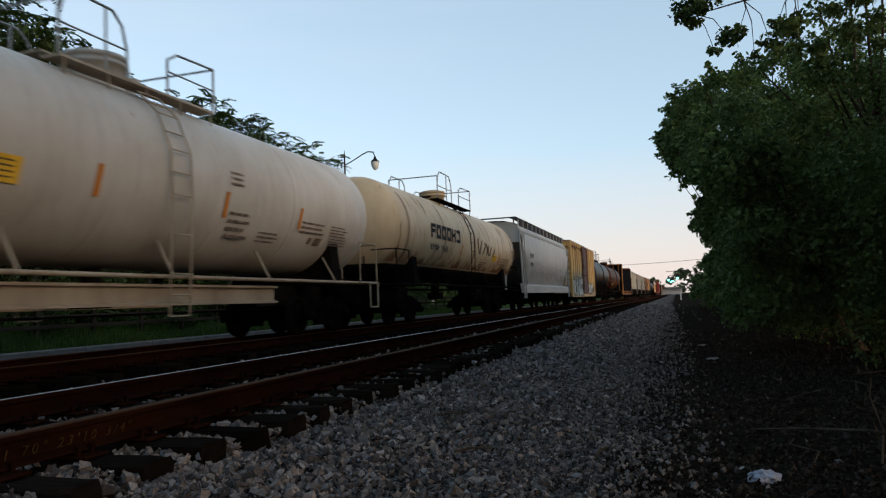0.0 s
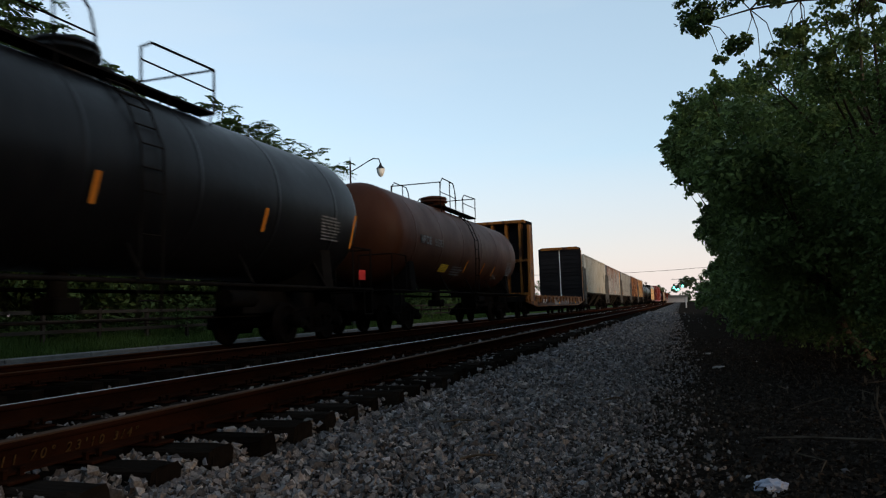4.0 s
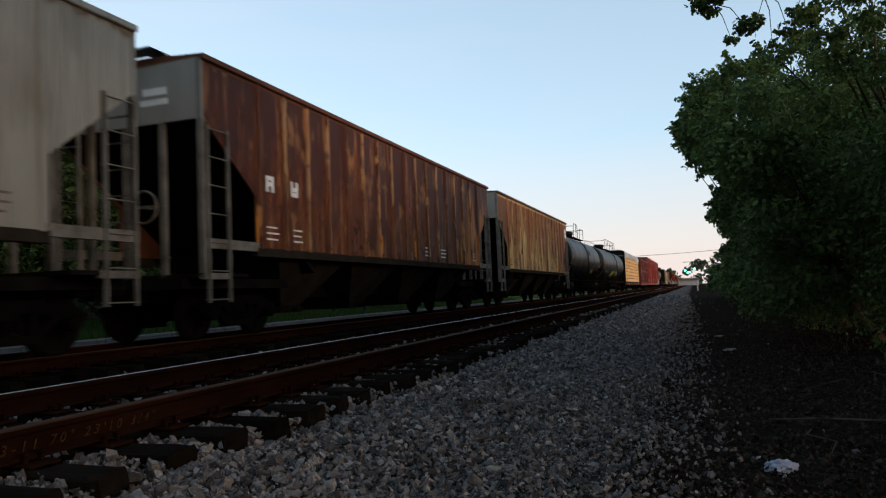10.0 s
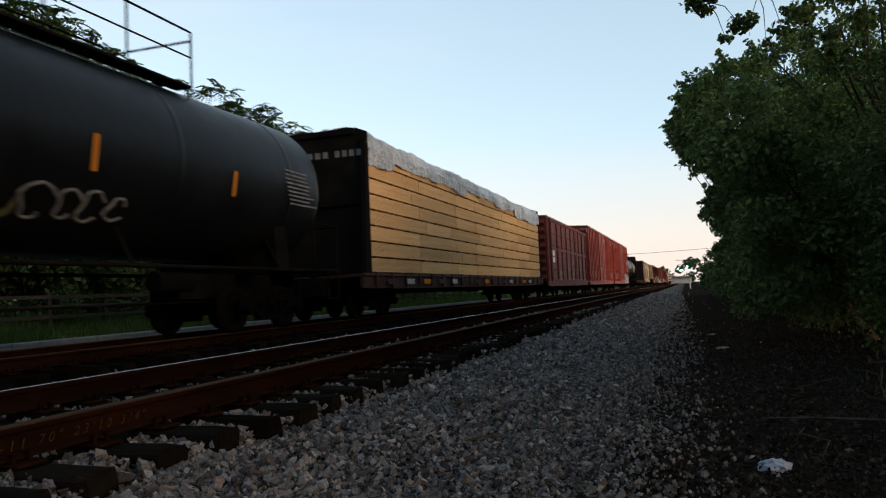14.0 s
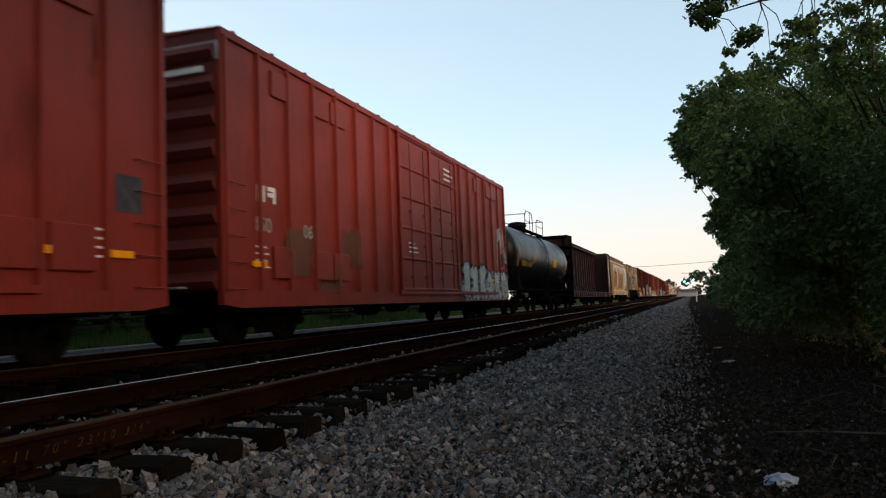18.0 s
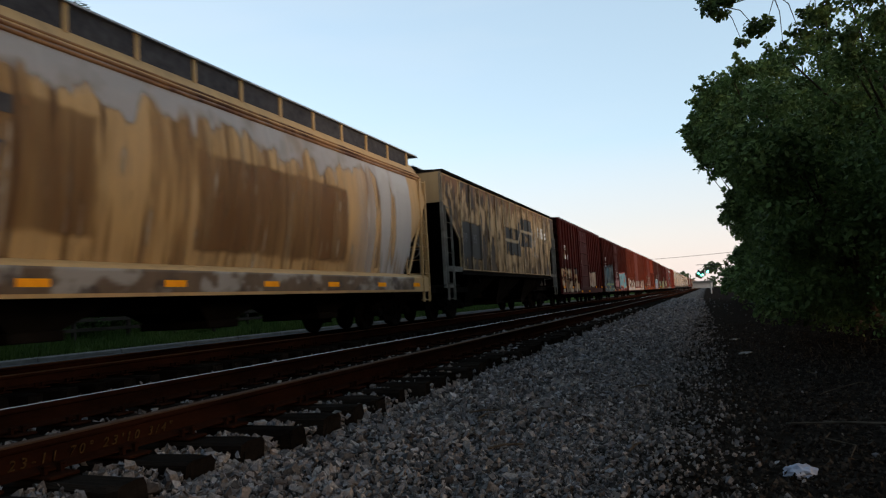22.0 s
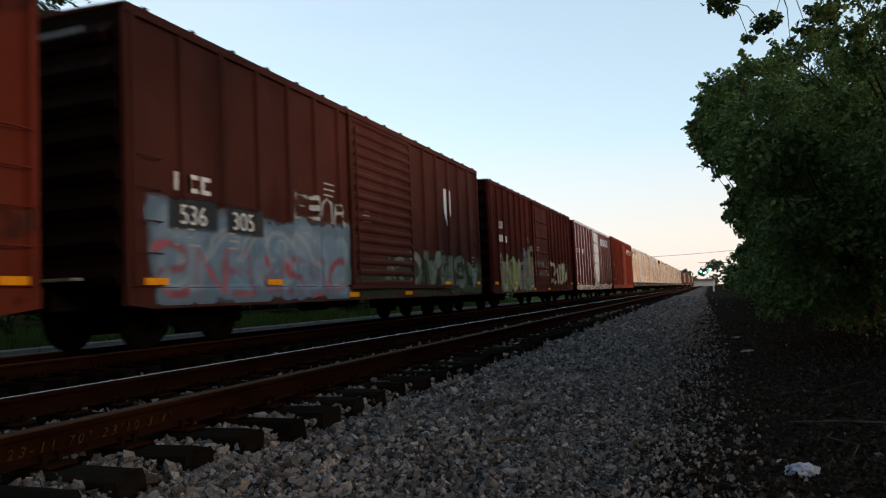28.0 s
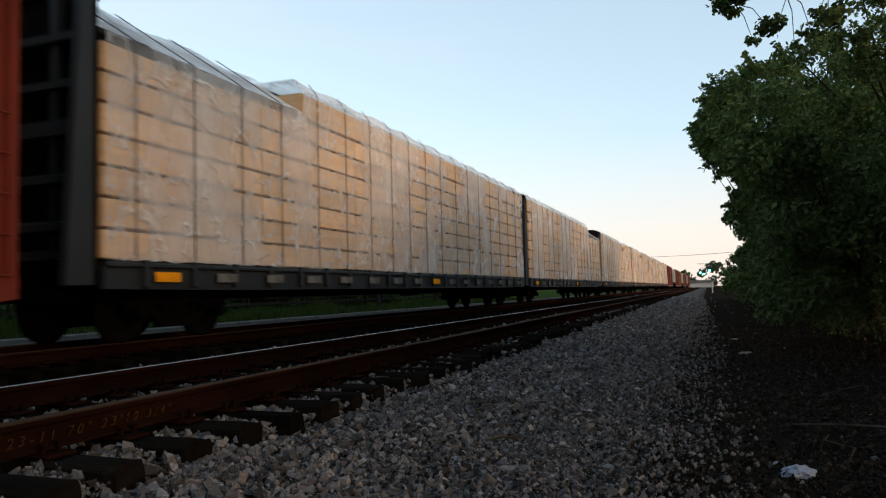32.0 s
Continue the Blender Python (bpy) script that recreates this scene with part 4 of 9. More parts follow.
vf, ff = stones(10000, fines, crumb_size, 9)
tagged(new("fine_gravel", big_mesh("fine_gravel", vf, ff, STONE)), "fine grey gravel trodden into the edge of the soil", "gravel", kind="stuff")
ve, fe = stones(26000, crumbs, crumb_size, 8)
tagged(new("soil_crumbs", big_mesh("soil_crumbs", ve, fe, GRIT)), "dark crumbs of soil and fine stone beside the path", "soil", kind="stuff")


# ---- rolling stock: shared running gear ----
def wheel_shape():
    s = Shape()
    for side in (-1, 1):
        x = side * 0.745
        prof = [(x - side * 0.07, 0.0), (x - side * 0.07, 0.11), (x - side * 0.02, 0.13), (x - side * 0.01, 0.34), (x - side * 0.06, 0.36), (x - side * 0.065, 0.45),
                (x - side * 0.035, 0.45), (x - side * 0.03, 0.425), (x + side * 0.065, 0.42), (x + side * 0.068, 0.36), (x + side * 0.02, 0.34), (x + side * 0.035, 0.14), (x + side * 0.09, 0.11), (x + side * 0.09, 0.0)]
        s.lathe(prof, "x", (0, 0, 0), 28)
    s.rod((-1.0, 0, 0), (1.0, 0, 0), 0.08, 12)
    return s


WHEELSET = wheel_shape().mesh("wheelset", WHEEL_STEEL)


def side_frame_shape(x):
    s = Shape()
    a, b = x - 0.07, x + 0.07
    s.prism([(-1.12, 0.47), (-1.12, 0.6), (-0.75, 0.66), (-0.45, 0.74), (0.45, 0.74), (0.75, 0.66), (1.12, 0.6), (1.12, 0.47), (0.68, 0.5), (0.42, 0.58), (-0.42, 0.58), (-0.68, 0.5)], "x", a, b)
    s.prism([(-0.74, 0.5), (-0.6, 0.52), (-0.3, 0.3), (-0.42, 0.24)], "x", a, b)
    s.prism([(0.74, 0.5), (0.6, 0.52), (0.3, 0.3), (0.42, 0.24)], "x", a, b)
    s.prism([(-0.45, 0.2), (0.45, 0.2), (0.36, 0.31), (-0.36, 0.31)], "x", a - 0.02, b + 0.02)
    s.box(a, b, -0.4, -0.27, 0.3, 0.6)
    s.box(a, b, 0.27, 0.4, 0.3, 0.6)
    return s


SIDE_FRAMES = [side_frame_shape(x).mesh("side_frame", STEEL_DARK) for x in (1.0, -1.0)]
BOLSTER = Shape().box(-1.05, 1.05, -0.19, 0.19, 0.47, 0.68, 0.03).rod((0, 0, 0.68), (0, 0, 0.76), 0.2, 16).mesh("bolster", STEEL_DARK)
spr = Shape()
for dy in (-0.17, 0.0, 0.17):
    for k in range(5):
        spr.lathe([(0.315 + k * 0.034, 0.055), (0.332 + k * 0.034, 0.072), (0.349 + k * 0.034, 0.055)], "z", (1.0, dy, 0), 12)
SPRINGS = spr.mesh("spring_nest", STEEL_DARK)
CAP = Shape().rod((0.99, 0, 0), (1.17, 0, 0), 0.1, 14).rod((1.17, 0, 0), (1.2, 0, 0), 0.06, 12).mesh("bearing_cap", WHEEL_STEEL)
COUPLER = Shape().box(-0.09, 0.09, -0.75, 0.3, 0.78, 0.96, 0.02).prism([(-0.16, 0.3), (0.14, 0.3), (0.18, 0.5), (0.02, 0.56), (-0.03, 0.44), (-0.16, 0.52)], "z", 0.72, 1.02).mesh("coupler", STEEL_DARK)
HOSE = Shape().path([(0.3, -0.1, 0.75), (0.32, 0.15, 0.6), (0.3, 0.33, 0.4), (0.2, 0.5, 0.36)], 0.022).mesh("brake_hose", UNDER)

CARS = []           # (car, its place along the track at the start)
WHEELS = []         # (wheelset, place of its car, offset in the truck)


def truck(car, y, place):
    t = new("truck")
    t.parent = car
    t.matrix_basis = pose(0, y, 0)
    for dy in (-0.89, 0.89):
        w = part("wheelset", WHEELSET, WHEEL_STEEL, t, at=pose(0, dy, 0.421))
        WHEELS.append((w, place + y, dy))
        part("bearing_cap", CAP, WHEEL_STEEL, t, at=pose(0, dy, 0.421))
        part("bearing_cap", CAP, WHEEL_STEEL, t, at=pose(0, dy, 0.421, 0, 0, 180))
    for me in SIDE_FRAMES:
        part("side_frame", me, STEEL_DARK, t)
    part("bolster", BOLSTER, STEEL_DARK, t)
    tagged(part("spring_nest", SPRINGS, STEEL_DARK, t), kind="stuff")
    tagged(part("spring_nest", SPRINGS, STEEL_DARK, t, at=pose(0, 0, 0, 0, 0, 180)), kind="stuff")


def begin_car(name, label, c0, c1, category="freight car"):
    """An empty car between two coupler points, with trucks and couplers."""
    place = (c0 + c1) / 2
    half = (c1 - c0) / 2
    car = thing(name, label, category, pose(FAR_TRACK, place, 0), group="cars of the freight train")
    CARS.append((car, place))
    return car, place, half


def bind(car, *mats):
    """Lays a car's paint out over the whole car, so that it runs on over its ribs and panels."""
    for m in mats:
        for nd in m.node_tree.nodes:
            if nd.bl_idname == "ShaderNodeTexCoord" and nd.object is None:
                nd.object = car


def running_gear(car, place, half, inset=2.75):
    for s in (-1, 1):
        truck(car, s * (half - inset), place)
        turn = pose(0, s * (half - 0.42), 0, 0, 0, 0 if s > 0 else 180)
        part("coupler", COUPLER, STEEL_DARK, car, at=turn)
        part("brake_hose", HOSE, UNDER, car, at=turn)




def ladder(car, mat, x, y, z0, z1, width=0.42, step=0.36, facing="x", rails=True, name="ladder"):
    s = Shape()
    k = int((z1 - z0) / step)
    for i in range(k + 1):
        z = z0 + 0.05 + i * (z1 - z0 - 0.1) / max(k, 1)
        s.rod((0, -width / 2, z), (0, width / 2, z), 0.012, 6)
        s.rod((0, -width / 2, z), (-0.07, -width / 2, z), 0.012, 5)
        s.rod((0, width / 2, z), (-0.07, width / 2, z), 0.012, 5)
    if rails:
        for w in (-width / 2, width / 2):
            s.box(-0.03, 0.03, w - 0.02, w + 0.02, z0, z1)
    return part(name, s, mat, car, at=pose(x, y, 0, 0, 0, 0 if facing == "x" else (90 if facing == "y" else -90)))


def bars(car, mat, x, y, z, rows, name="stencil", label="block of small stencilled lines"):
    """Lines of lettering too small to read: rows of (dy, dz, width, height)."""
    s = Shape()
    for dy, dz, w, h in rows:
        s.box(-0.001, 0.003, dy, dy + w, dz, dz + h)
    return tagged(part(name, s, mat, car, label, pose(x, y, z)), kind="stuff")


def stencil_rows(k, width, pitch=0.13, h=0.06, seed=1):
    g = random.Random(seed)
    return [(0, -i * pitch, width * g.uniform(0.55, 1.0), h * 0.62) for i in range(k)]


def glyphs(car, mat, x, y, z, count, w, h, gap, stroke, name="reporting_mark", seed=1, label="painted block characters"):
    """Plain blocky shapes in the size and colour of a painted mark."""
    g = random.Random(seed)
    s = Shape()
    for i in range(count):
        a = i * (w + gap)
        for bar in g.sample(["l", "r", "t", "b", "m", "l", "t"], 4):
            if bar == "l":
                s.box(-0.001, 0.003, a, a + stroke, 0, h)
            elif bar == "r":
                s.box(-0.001, 0.0034, a + w - stroke, a + w, 0, h)
            else:
                zz = {"t": h - stroke, "b": 0, "m": h / 2 - stroke / 2}[bar]
                s.box(-0.001, 0.0026, a, a + w, zz, zz + stroke)
    return tagged(part(name, s, mat, car, label, pose(x, y, z)), kind="stuff")


REFLECT = Shape().box(-0.002, 0.004, -0.23, 0.23, -0.05, 0.05).mesh("reflector", ORANGE_REFLECT)
STRIPE = Shape().box(-0.002, 0.004, -0.045, 0.045, -0.23, 0.23).mesh("reflector", ORANGE_MARK)


def reflectors(car, x, ys, z, mesh=None):
    for y in ys:
        part("reflector", mesh or REFLECT, ORANGE_REFLECT, car, "yellow-orange reflective strip", at=pose(x, y, z))


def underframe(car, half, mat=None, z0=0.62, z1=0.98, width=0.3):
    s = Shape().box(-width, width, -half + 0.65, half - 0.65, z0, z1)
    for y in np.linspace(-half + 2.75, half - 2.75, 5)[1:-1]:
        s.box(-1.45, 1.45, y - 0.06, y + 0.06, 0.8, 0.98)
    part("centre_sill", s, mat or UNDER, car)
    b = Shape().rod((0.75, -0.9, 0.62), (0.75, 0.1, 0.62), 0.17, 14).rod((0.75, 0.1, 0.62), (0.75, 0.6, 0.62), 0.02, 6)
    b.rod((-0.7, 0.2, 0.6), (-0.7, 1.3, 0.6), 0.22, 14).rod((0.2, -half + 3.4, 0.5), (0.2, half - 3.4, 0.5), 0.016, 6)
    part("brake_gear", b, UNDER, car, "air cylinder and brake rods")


# ---- box cars ----
RIB, GRAB = {}, {}


def rib_mesh(mat, z0, z1, w, d, key):
    k = (key, round(z0, 2), round(z1, 2))
    if k not in RIB:
        RIB[k] = Shape().prism([(0, -w), (d, -w * 0.55), (d, w * 0.55), (0, w)], "z", z0, z1).mesh("rib", mat)
    return RIB[k]


def boxcar(label, c0, c1, mat, roof_z=4.75, ribs=8, door=(-1.6, 1.6), door_mat=None, door_style="panel", end_mat=None, sill_z=0.62, waffle=False, inset=2.75, end_gap=0.68,
           rib_w=0.06, rib_d=0.075, double=False, roof_mat=None):
    car, place, half = begin_car("boxcar", label, c0, c1)
    h = half - end_gap
    door_mat, end_mat, roof_mat = door_mat or mat, end_mat or mat, roof_mat or mat
    bind(car, mat, door_mat)
    x = HALF - 0.06
    z0, z1 = sill_z + 0.3, roof_z - 0.07
    for s in (1, -1):
        wall = part("side_wall", Shape().box(min(s * (x - 0.05), s * x), max(s * (x - 0.05), s * x), -h + 0.05, h - 0.05, z0 - 0.05, z1), mat, car)
        part("side_sill", Shape().prism([(-h, sill_z + 0.06), (-h, z0), (h, z0), (h, sill_z + 0.06), (h - 0.5, sill_z), (-h + 0.5, sill_z)], "x", s * (x - 0.07), s * (x + 0.045)), mat, car)
        part("top_chord", Shape().box(min(s * (x - 0.04), s * (x + 0.05)), max(s * (x - 0.04), s * (x + 0.05)), -h, h, z1 - 0.08, z1 + 0.05, 0.012), mat, car)
        ys = [y for y in np.linspace(-h + 0.12, h - 0.12, 2 * ribs + int((door[1] - door[0]) / (2 * h) * 2 * ribs)) if y < door[0] - 0.16 or y > door[1] + 0.16]
        SIDES[car.name] = ribbed_side(x, ys, rib_w, rib_d, z0, door)
        rm = rib_mesh(mat, z0, z1 - 0.05, rib_w, rib_d, mat.name)
        for y in ys:
            part("rib", rm, mat, car, at=pose(s * x, y, 0, 0, 0, 0 if s > 0 else 180))
        if waffle:
            w = Shape()
            for zz in np.linspace(z0 + 0.35, z1 - 0.35, 6):
                for a, b in zip(ys, ys[1:]):
                    if b - a < 1.6:
                        w.prism([(s * x, zz - 0.05), (s * (x + 0.035), zz), (s * x, zz + 0.05)], "y", a + 0.07, b - 0.07)
            part("waffle_ribs", w, mat, car)
        # door, its posts, tracks and bars
        doors = [door] if not double else [(door[0], (door[0] + door[1]) / 2 - 0.02), ((door[0] + door[1]) / 2 + 0.02, door[1])]
        for a, b in doors:
            d = part("door", Shape().box(min(s * x, s * (x + 0.045)), max(s * x, s * (x + 0.045)), a, b, z0 + 0.05, z1 - 0.1, 0.01), door_mat, car)
            k = 5 if door_style == "panel" else 15
            ds = Shape()
            for zz in np.linspace(z0 + 0.07, z1 - 0.14, k + 1):
                hh = 0.05 if door_style == "panel" else 0.09
                ds.prism([(s * (x + 0.04), zz - hh), (s * (x + 0.085), zz - hh * 0.3), (s * (x + 0.085), zz + hh * 0.3), (s * (x + 0.04), zz + hh)], "y", a + 0.03, b - 0.03)
            for yy in (a + 0.03, b - 0.03):
                ds.box(min(s * (x + 0.03), s * (x + 0.09)), max(s * (x + 0.03), s * (x + 0.09)), yy - 0.05, yy + 0.05, z0 + 0.05, z1 - 0.1)
            part("door_ribs", ds, door_mat, d)
            rods = Shape()
            for yy in ((a * 0.72 + b * 0.28), (a * 0.28 + b * 0.72)) if double else (a + 0.2,):
                rods.rod((s * (x + 0.12), yy, z0 + 0.1), (s * (x + 0.12), yy, z1 - 0.3), 0.02, 6)
                for zz in (z0 + 0.4, z0 + 1.3, z0 + 2.2):
                    rods.box(min(s * (x + 0.08), s * (x + 0.14)), max(s * (x + 0.08), s * (x + 0.14)), yy - 0.05, yy + 0.05, zz - 0.04, zz + 0.04)
            part("lock_rod", rods, door_mat, d)
        part("door_track", Shape().box(min(s * (x + 0.02), s * (x + 0.12)), max(s * (x + 0.02), s * (x + 0.12)), door[0] - 0.2, door[1] + (door[1] - door[0]), z0 - 0.06, z0 + 0.03), door_mat, car)
        part("door_track", Shape().box(min(s * (x + 0.02), s * (x + 0.1)), max(s * (x + 0.02), s * (x + 0.1)), door[0] - 0.1, door[1] + 0.1, z1 - 0.1, z1 - 0.03), door_mat, car)
        for y in (-h + 0.38, h - 0.38):
            for k in range(5):
                part("grab_iron", GRAB.setdefault(mat.name, Shape().path([(0, -0.22, 0), (0.1, -0.22, 0), (0.1, 0.22, 0), (0, 0.22, 0)], 0.012, 5).mesh("grab_iron", mat)), mat, car, at=pose(s * x, y, z0 + 0.02 + 0.45 * k, 0, 0, 0 if s > 0 else 180))
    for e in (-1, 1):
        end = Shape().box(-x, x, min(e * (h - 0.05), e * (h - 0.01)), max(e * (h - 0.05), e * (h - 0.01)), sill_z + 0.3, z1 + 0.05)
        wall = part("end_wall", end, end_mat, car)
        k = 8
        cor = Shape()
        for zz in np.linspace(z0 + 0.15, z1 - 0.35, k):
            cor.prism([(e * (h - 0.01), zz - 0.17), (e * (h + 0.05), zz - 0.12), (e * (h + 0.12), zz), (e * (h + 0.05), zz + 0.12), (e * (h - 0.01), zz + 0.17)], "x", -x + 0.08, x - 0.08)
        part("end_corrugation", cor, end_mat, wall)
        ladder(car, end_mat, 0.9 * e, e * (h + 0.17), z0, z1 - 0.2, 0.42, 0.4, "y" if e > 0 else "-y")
        part("end_platform", Shape().box(-0.9, 0.9, min(e * h, e * (h + 0.3)), max(e * h, e * (h + 0.3)), 1.02, 1.06), GALV, car)
        for s in (1, -1):
            part("corner_post", Shape().box(min(s * (x - 0.05), s * (x + 0.03)), max(s * (x - 0.05), s * (x + 0.03)), min(e * (h - 0.1), e * h), max(e * (h - 0.1), e * h), sill_z + 0.25, z1 + 0.02), mat, car)
        part("brake_wheel", Shape().lathe([(e * (h + 0.2), 0.24), (e * (h + 0.23), 0.26), (e * (h + 0.2), 0.28), (e * (h + 0.17), 0.26), (e * (h + 0.2), 0.24)], "y", (0.75, 0, 3.1), 22)
             .box(0.5, 1.0, min(e * (h + 0.18), e * (h + 0.21)), max(e * (h + 0.18), e * (h + 0.21)), 3.08, 3.12).rod((0.75, e * h, 3.1), (0.75, e * (h + 0.2), 3.1), 0.03), end_mat, car) if e > 0 else None
    rf = Shape().prism([(-x - 0.05, z1 + 0.03), (-x - 0.05, z1 + 0.06), (0, roof_z + 0.06), (x + 0.05, z1 + 0.06), (x + 0.05, z1 + 0.03), (0, roof_z - 0.02)], "y", -h - 0.02, h + 0.02)
    for y in np.linspace(-h + 0.4, h - 0.4, 16):
        rf.prism([(-x - 0.05, z1 + 0.05), (-x - 0.05, z1 + 0.1), (0, roof_z + 0.1), (x + 0.05, z1 + 0.1), (x + 0.05, z1 + 0.05), (0, roof_z + 0.05)], "y", y - 0.04, y + 0.04)
    part("roof", rf, roof_mat, car)
    part("floor", Shape().box(-x + 0.05, x - 0.05, -h + 0.05, h - 0.05, 0.99, 1.09), UNDER, car)
    underframe(car, half)
    running_gear(car, place, half, inset)
    return car, place, half, x


# ---- tank cars ----
def tankcar(label, c0, c1, mat, r=1.5, zc=2.88, plat=(-2.4, 2.4), sill_mat=None, manway_mat=None, walk_mat=None, saddle=True, rail_style=1, rings=None, rail_mat=None, full_sill=None, end_in=0.88):
    car, place, half = begin_car("tank_car", label, c0, c1)
    sill_mat, walk_mat = sill_mat or UNDER, walk_mat or UNDER
    h = half - end_in
    prof = [(-h + 0.78 - 0.78 * math.cos(radians(a)), r * math.sin(radians(a))) for a in (0.1, 12, 25, 38, 52, 66, 78, 90)]
    seams = rings if rings is not None else np.linspace(-h + 1.8, h - 1.8, 6)
    for y in seams:
        prof += [(y - 0.08, r), (y - 0.03, r), (y - 0.02, r + 0.005), (y + 0.02, r + 0.005), (y + 0.03, r), (y + 0.08, r)]
    prof += [(h - 0.78 + 0.78 * math.cos(radians(a)), r * math.sin(radians(a))) for a in (90, 78, 66, 52, 38, 25, 12, 0.1)]
    part("tank", Shape().lathe(prof, "y", (0, 0, zc), 48), mat, car)
    # stub sills and side sills, saddles, platforms
    for e in (-1, 1):
        a, b = sorted((e * (half - 4.6), e * (half - 0.62)))
        part("stub_sill", Shape().box(-0.32, 0.32, a, b, 0.66, 1.12), sill_mat, car)
        sd = Shape().prism([(-1.35, 1.12), (1.35, 1.12), (1.25, zc - 0.65), (0.8, zc - 1.2), (0, zc - r + 0.02), (-0.8, zc - 1.2), (-1.25, zc - 0.65)], "y", e * (half - 2.75) - 0.22, e * (half - 2.75) + 0.22)
        part("saddle", sd, sill_mat, car)
        a, b = sorted((e * (half - 0.62), e * (half - 1.75)))
        part("end_platform", Shape().box(-1.5, 1.5, a, b, 1.14, 1.19, 0.01), walk_mat, car)
        y = e * (half - 0.72)
        for s in (-1, 1):
            hr = Shape()
            hr.path([(s * 1.48, e * (half - 1.75), 1.19), (s * 1.48, e * (half - 1.75), 2.15), (s * 1.48, y, 2.15), (s * 1.48, y, 1.19)], 0.02)
            hr.path([(s * 1.5, y, 1.15), (s * 1.5, y, 0.55)], 0.022).path([(s * 1.5, e * (half - 1.2), 1.15), (s * 1.5, e * (half - 1.2), 0.55), (s * 1.5, y, 0.55)], 0.022)
            hr.path([(s * 1.48, y, 2.15), (s * 0.5, y, 2.15), (s * 0.5, y, 1.19)], 0.02)
            part("handrail", hr, walk_mat, car)
    for s in (-1, 1):
        part("running_bar", Shape().rod((s * 1.42, -half + 1.7, 1.16), (s * 1.42, half - 1.7, 1.16), 0.035, 8), walk_mat, car)
        br = Shape().rod((s * 1.42, 0, 1.16), (s * 1.1, 0, zc - r * 0.74), 0.025, 6).mesh("bracket", walk_mat)
        for y in np.linspace(-half + 3, half - 3, 5):
            part("bracket", br, walk_mat, car, at=pose(0, y, 0))
        ym = (plat[0] + plat[1]) / 2
        ls = Shape()
        pts = [(s * 1.5, 0.55), (s * 1.53, 1.2), (s * 1.58, zc - 0.4), (s * 1.56, zc + 0.3), (s * 1.32, zc + 0.9), (s * 0.95, zc + r - 0.2)]
        for w in (-0.24, 0.24):
            ls.path([(p[0], ym + w, p[1]) for p in pts], 0.018)
        for i in range(11):
            q = i / 10 * (len(pts) - 1)
            k = min(int(q), len(pts) - 2)
            f = q - k
            px, pz = pts[k][0] * (1 - f) + pts[k + 1][0] * f, pts[k][1] * (1 - f) + pts[k + 1][1] * f
            ls.rod((px, ym - 0.24, pz), (px, ym + 0.24, pz), 0.013, 6)
        part("ladder", ls, walk_mat, car)
    if full_sill:
        for s in (-1, 1):
            sl = Shape().prism([(s * 1.2, 0.72), (s * 1.32, 0.72), (s * 1.32, 0.76), (s * 1.24, 0.77), (s * 1.24, 1.0), (s * 1.32, 1.01), (s * 1.32, 1.05), (s * 1.2, 1.05)], "y", -half + 4.2, half - 5.4)
            part("side_sill", sl, full_sill, car)
    top = zc + r
    part("manway", Shape().lathe([(top - 0.12, 0.46), (top + 0.3, 0.46), (top + 0.31, 0.53), (top + 0.36, 0.53), (top + 0.37, 0.49), (top + 0.42, 0.49), (top + 0.43, 0.52), (top + 0.5, 0.5), (top + 0.56, 0.26), (top + 0.57, 0.001)], "z", (0, -0.1, 0), 32), manway_mat or mat, car)
    part("valve", Shape().rod((0, 0.7, top - 0.05), (0, 0.7, top + 0.28), 0.13, 12).rod((0, 0.7, top + 0.28), (0, 0.7, top + 0.36), 0.17, 12), manway_mat or mat, car)
    a, b = plat
    for s in (-1, 1):
        part("top_platform", Shape().box(min(s * 0.62, s * 0.95), max(s * 0.62, s * 0.95), a, b, top - 0.1, top - 0.06), walk_mat, car)
        leg = Shape().rod((s * 0.93, 0, top - 0.08), (s * 0.93, 0, zc + math.sqrt(r * r - 0.93 ** 2) - 0.02), 0.016, 5).mesh("platform_leg", walk_mat)
        for y in np.linspace(a + 0.1, b - 0.1, 5):
            part("platform_leg", leg, walk_mat, car, at=pose(0, y, 0))
    for y in (a, b - 0.25):
        part("end_step", Shape().box(-0.62, 0.62, y, y + 0.25, top + 0.01, top + 0.04), walk_mat, car)
    for s in (-1, 1):
        x = s * 0.93
        z = top - 0.06
        if rail_style == 1:
            front = Shape().path([(x, a, z), (x, a, z + 0.55), (x, a + 0.08, z + 0.8), (x, a + 0.3, z + 0.98), (x, ym - 0.75, z + 0.98), (x, ym - 0.55, z + 0.8), (x, ym - 0.45, z + 0.45), (x, ym - 0.45, z)], 0.022)
            front.path([(x, a, z + 0.45), (x, ym - 0.45, z + 0.45)], 0.016).path([(x, (a + ym) / 2, z), (x, (a + ym) / 2, z + 0.98)], 0.02)
            back = Shape().path([(x, ym + 0.5, z), (x, ym + 0.5, z + 0.6), (x, ym + 0.75, z + 0.75), (x, b, z + 0.8), (x, b, z)], 0.022).path([(x, ym + 0.5, z + 0.4), (x, b, z + 0.4)], 0.016)
            part("guard_rail", front, rail_mat or walk_mat, car)
            part("guard_rail", back, rail_mat or walk_mat, car)
        else:
            gr = Shape().path([(x, a, z + 0.95), (x, b, z + 0.95)], 0.02).path([(x, a, z + 0.5), (x, b, z + 0.5)], 0.016)
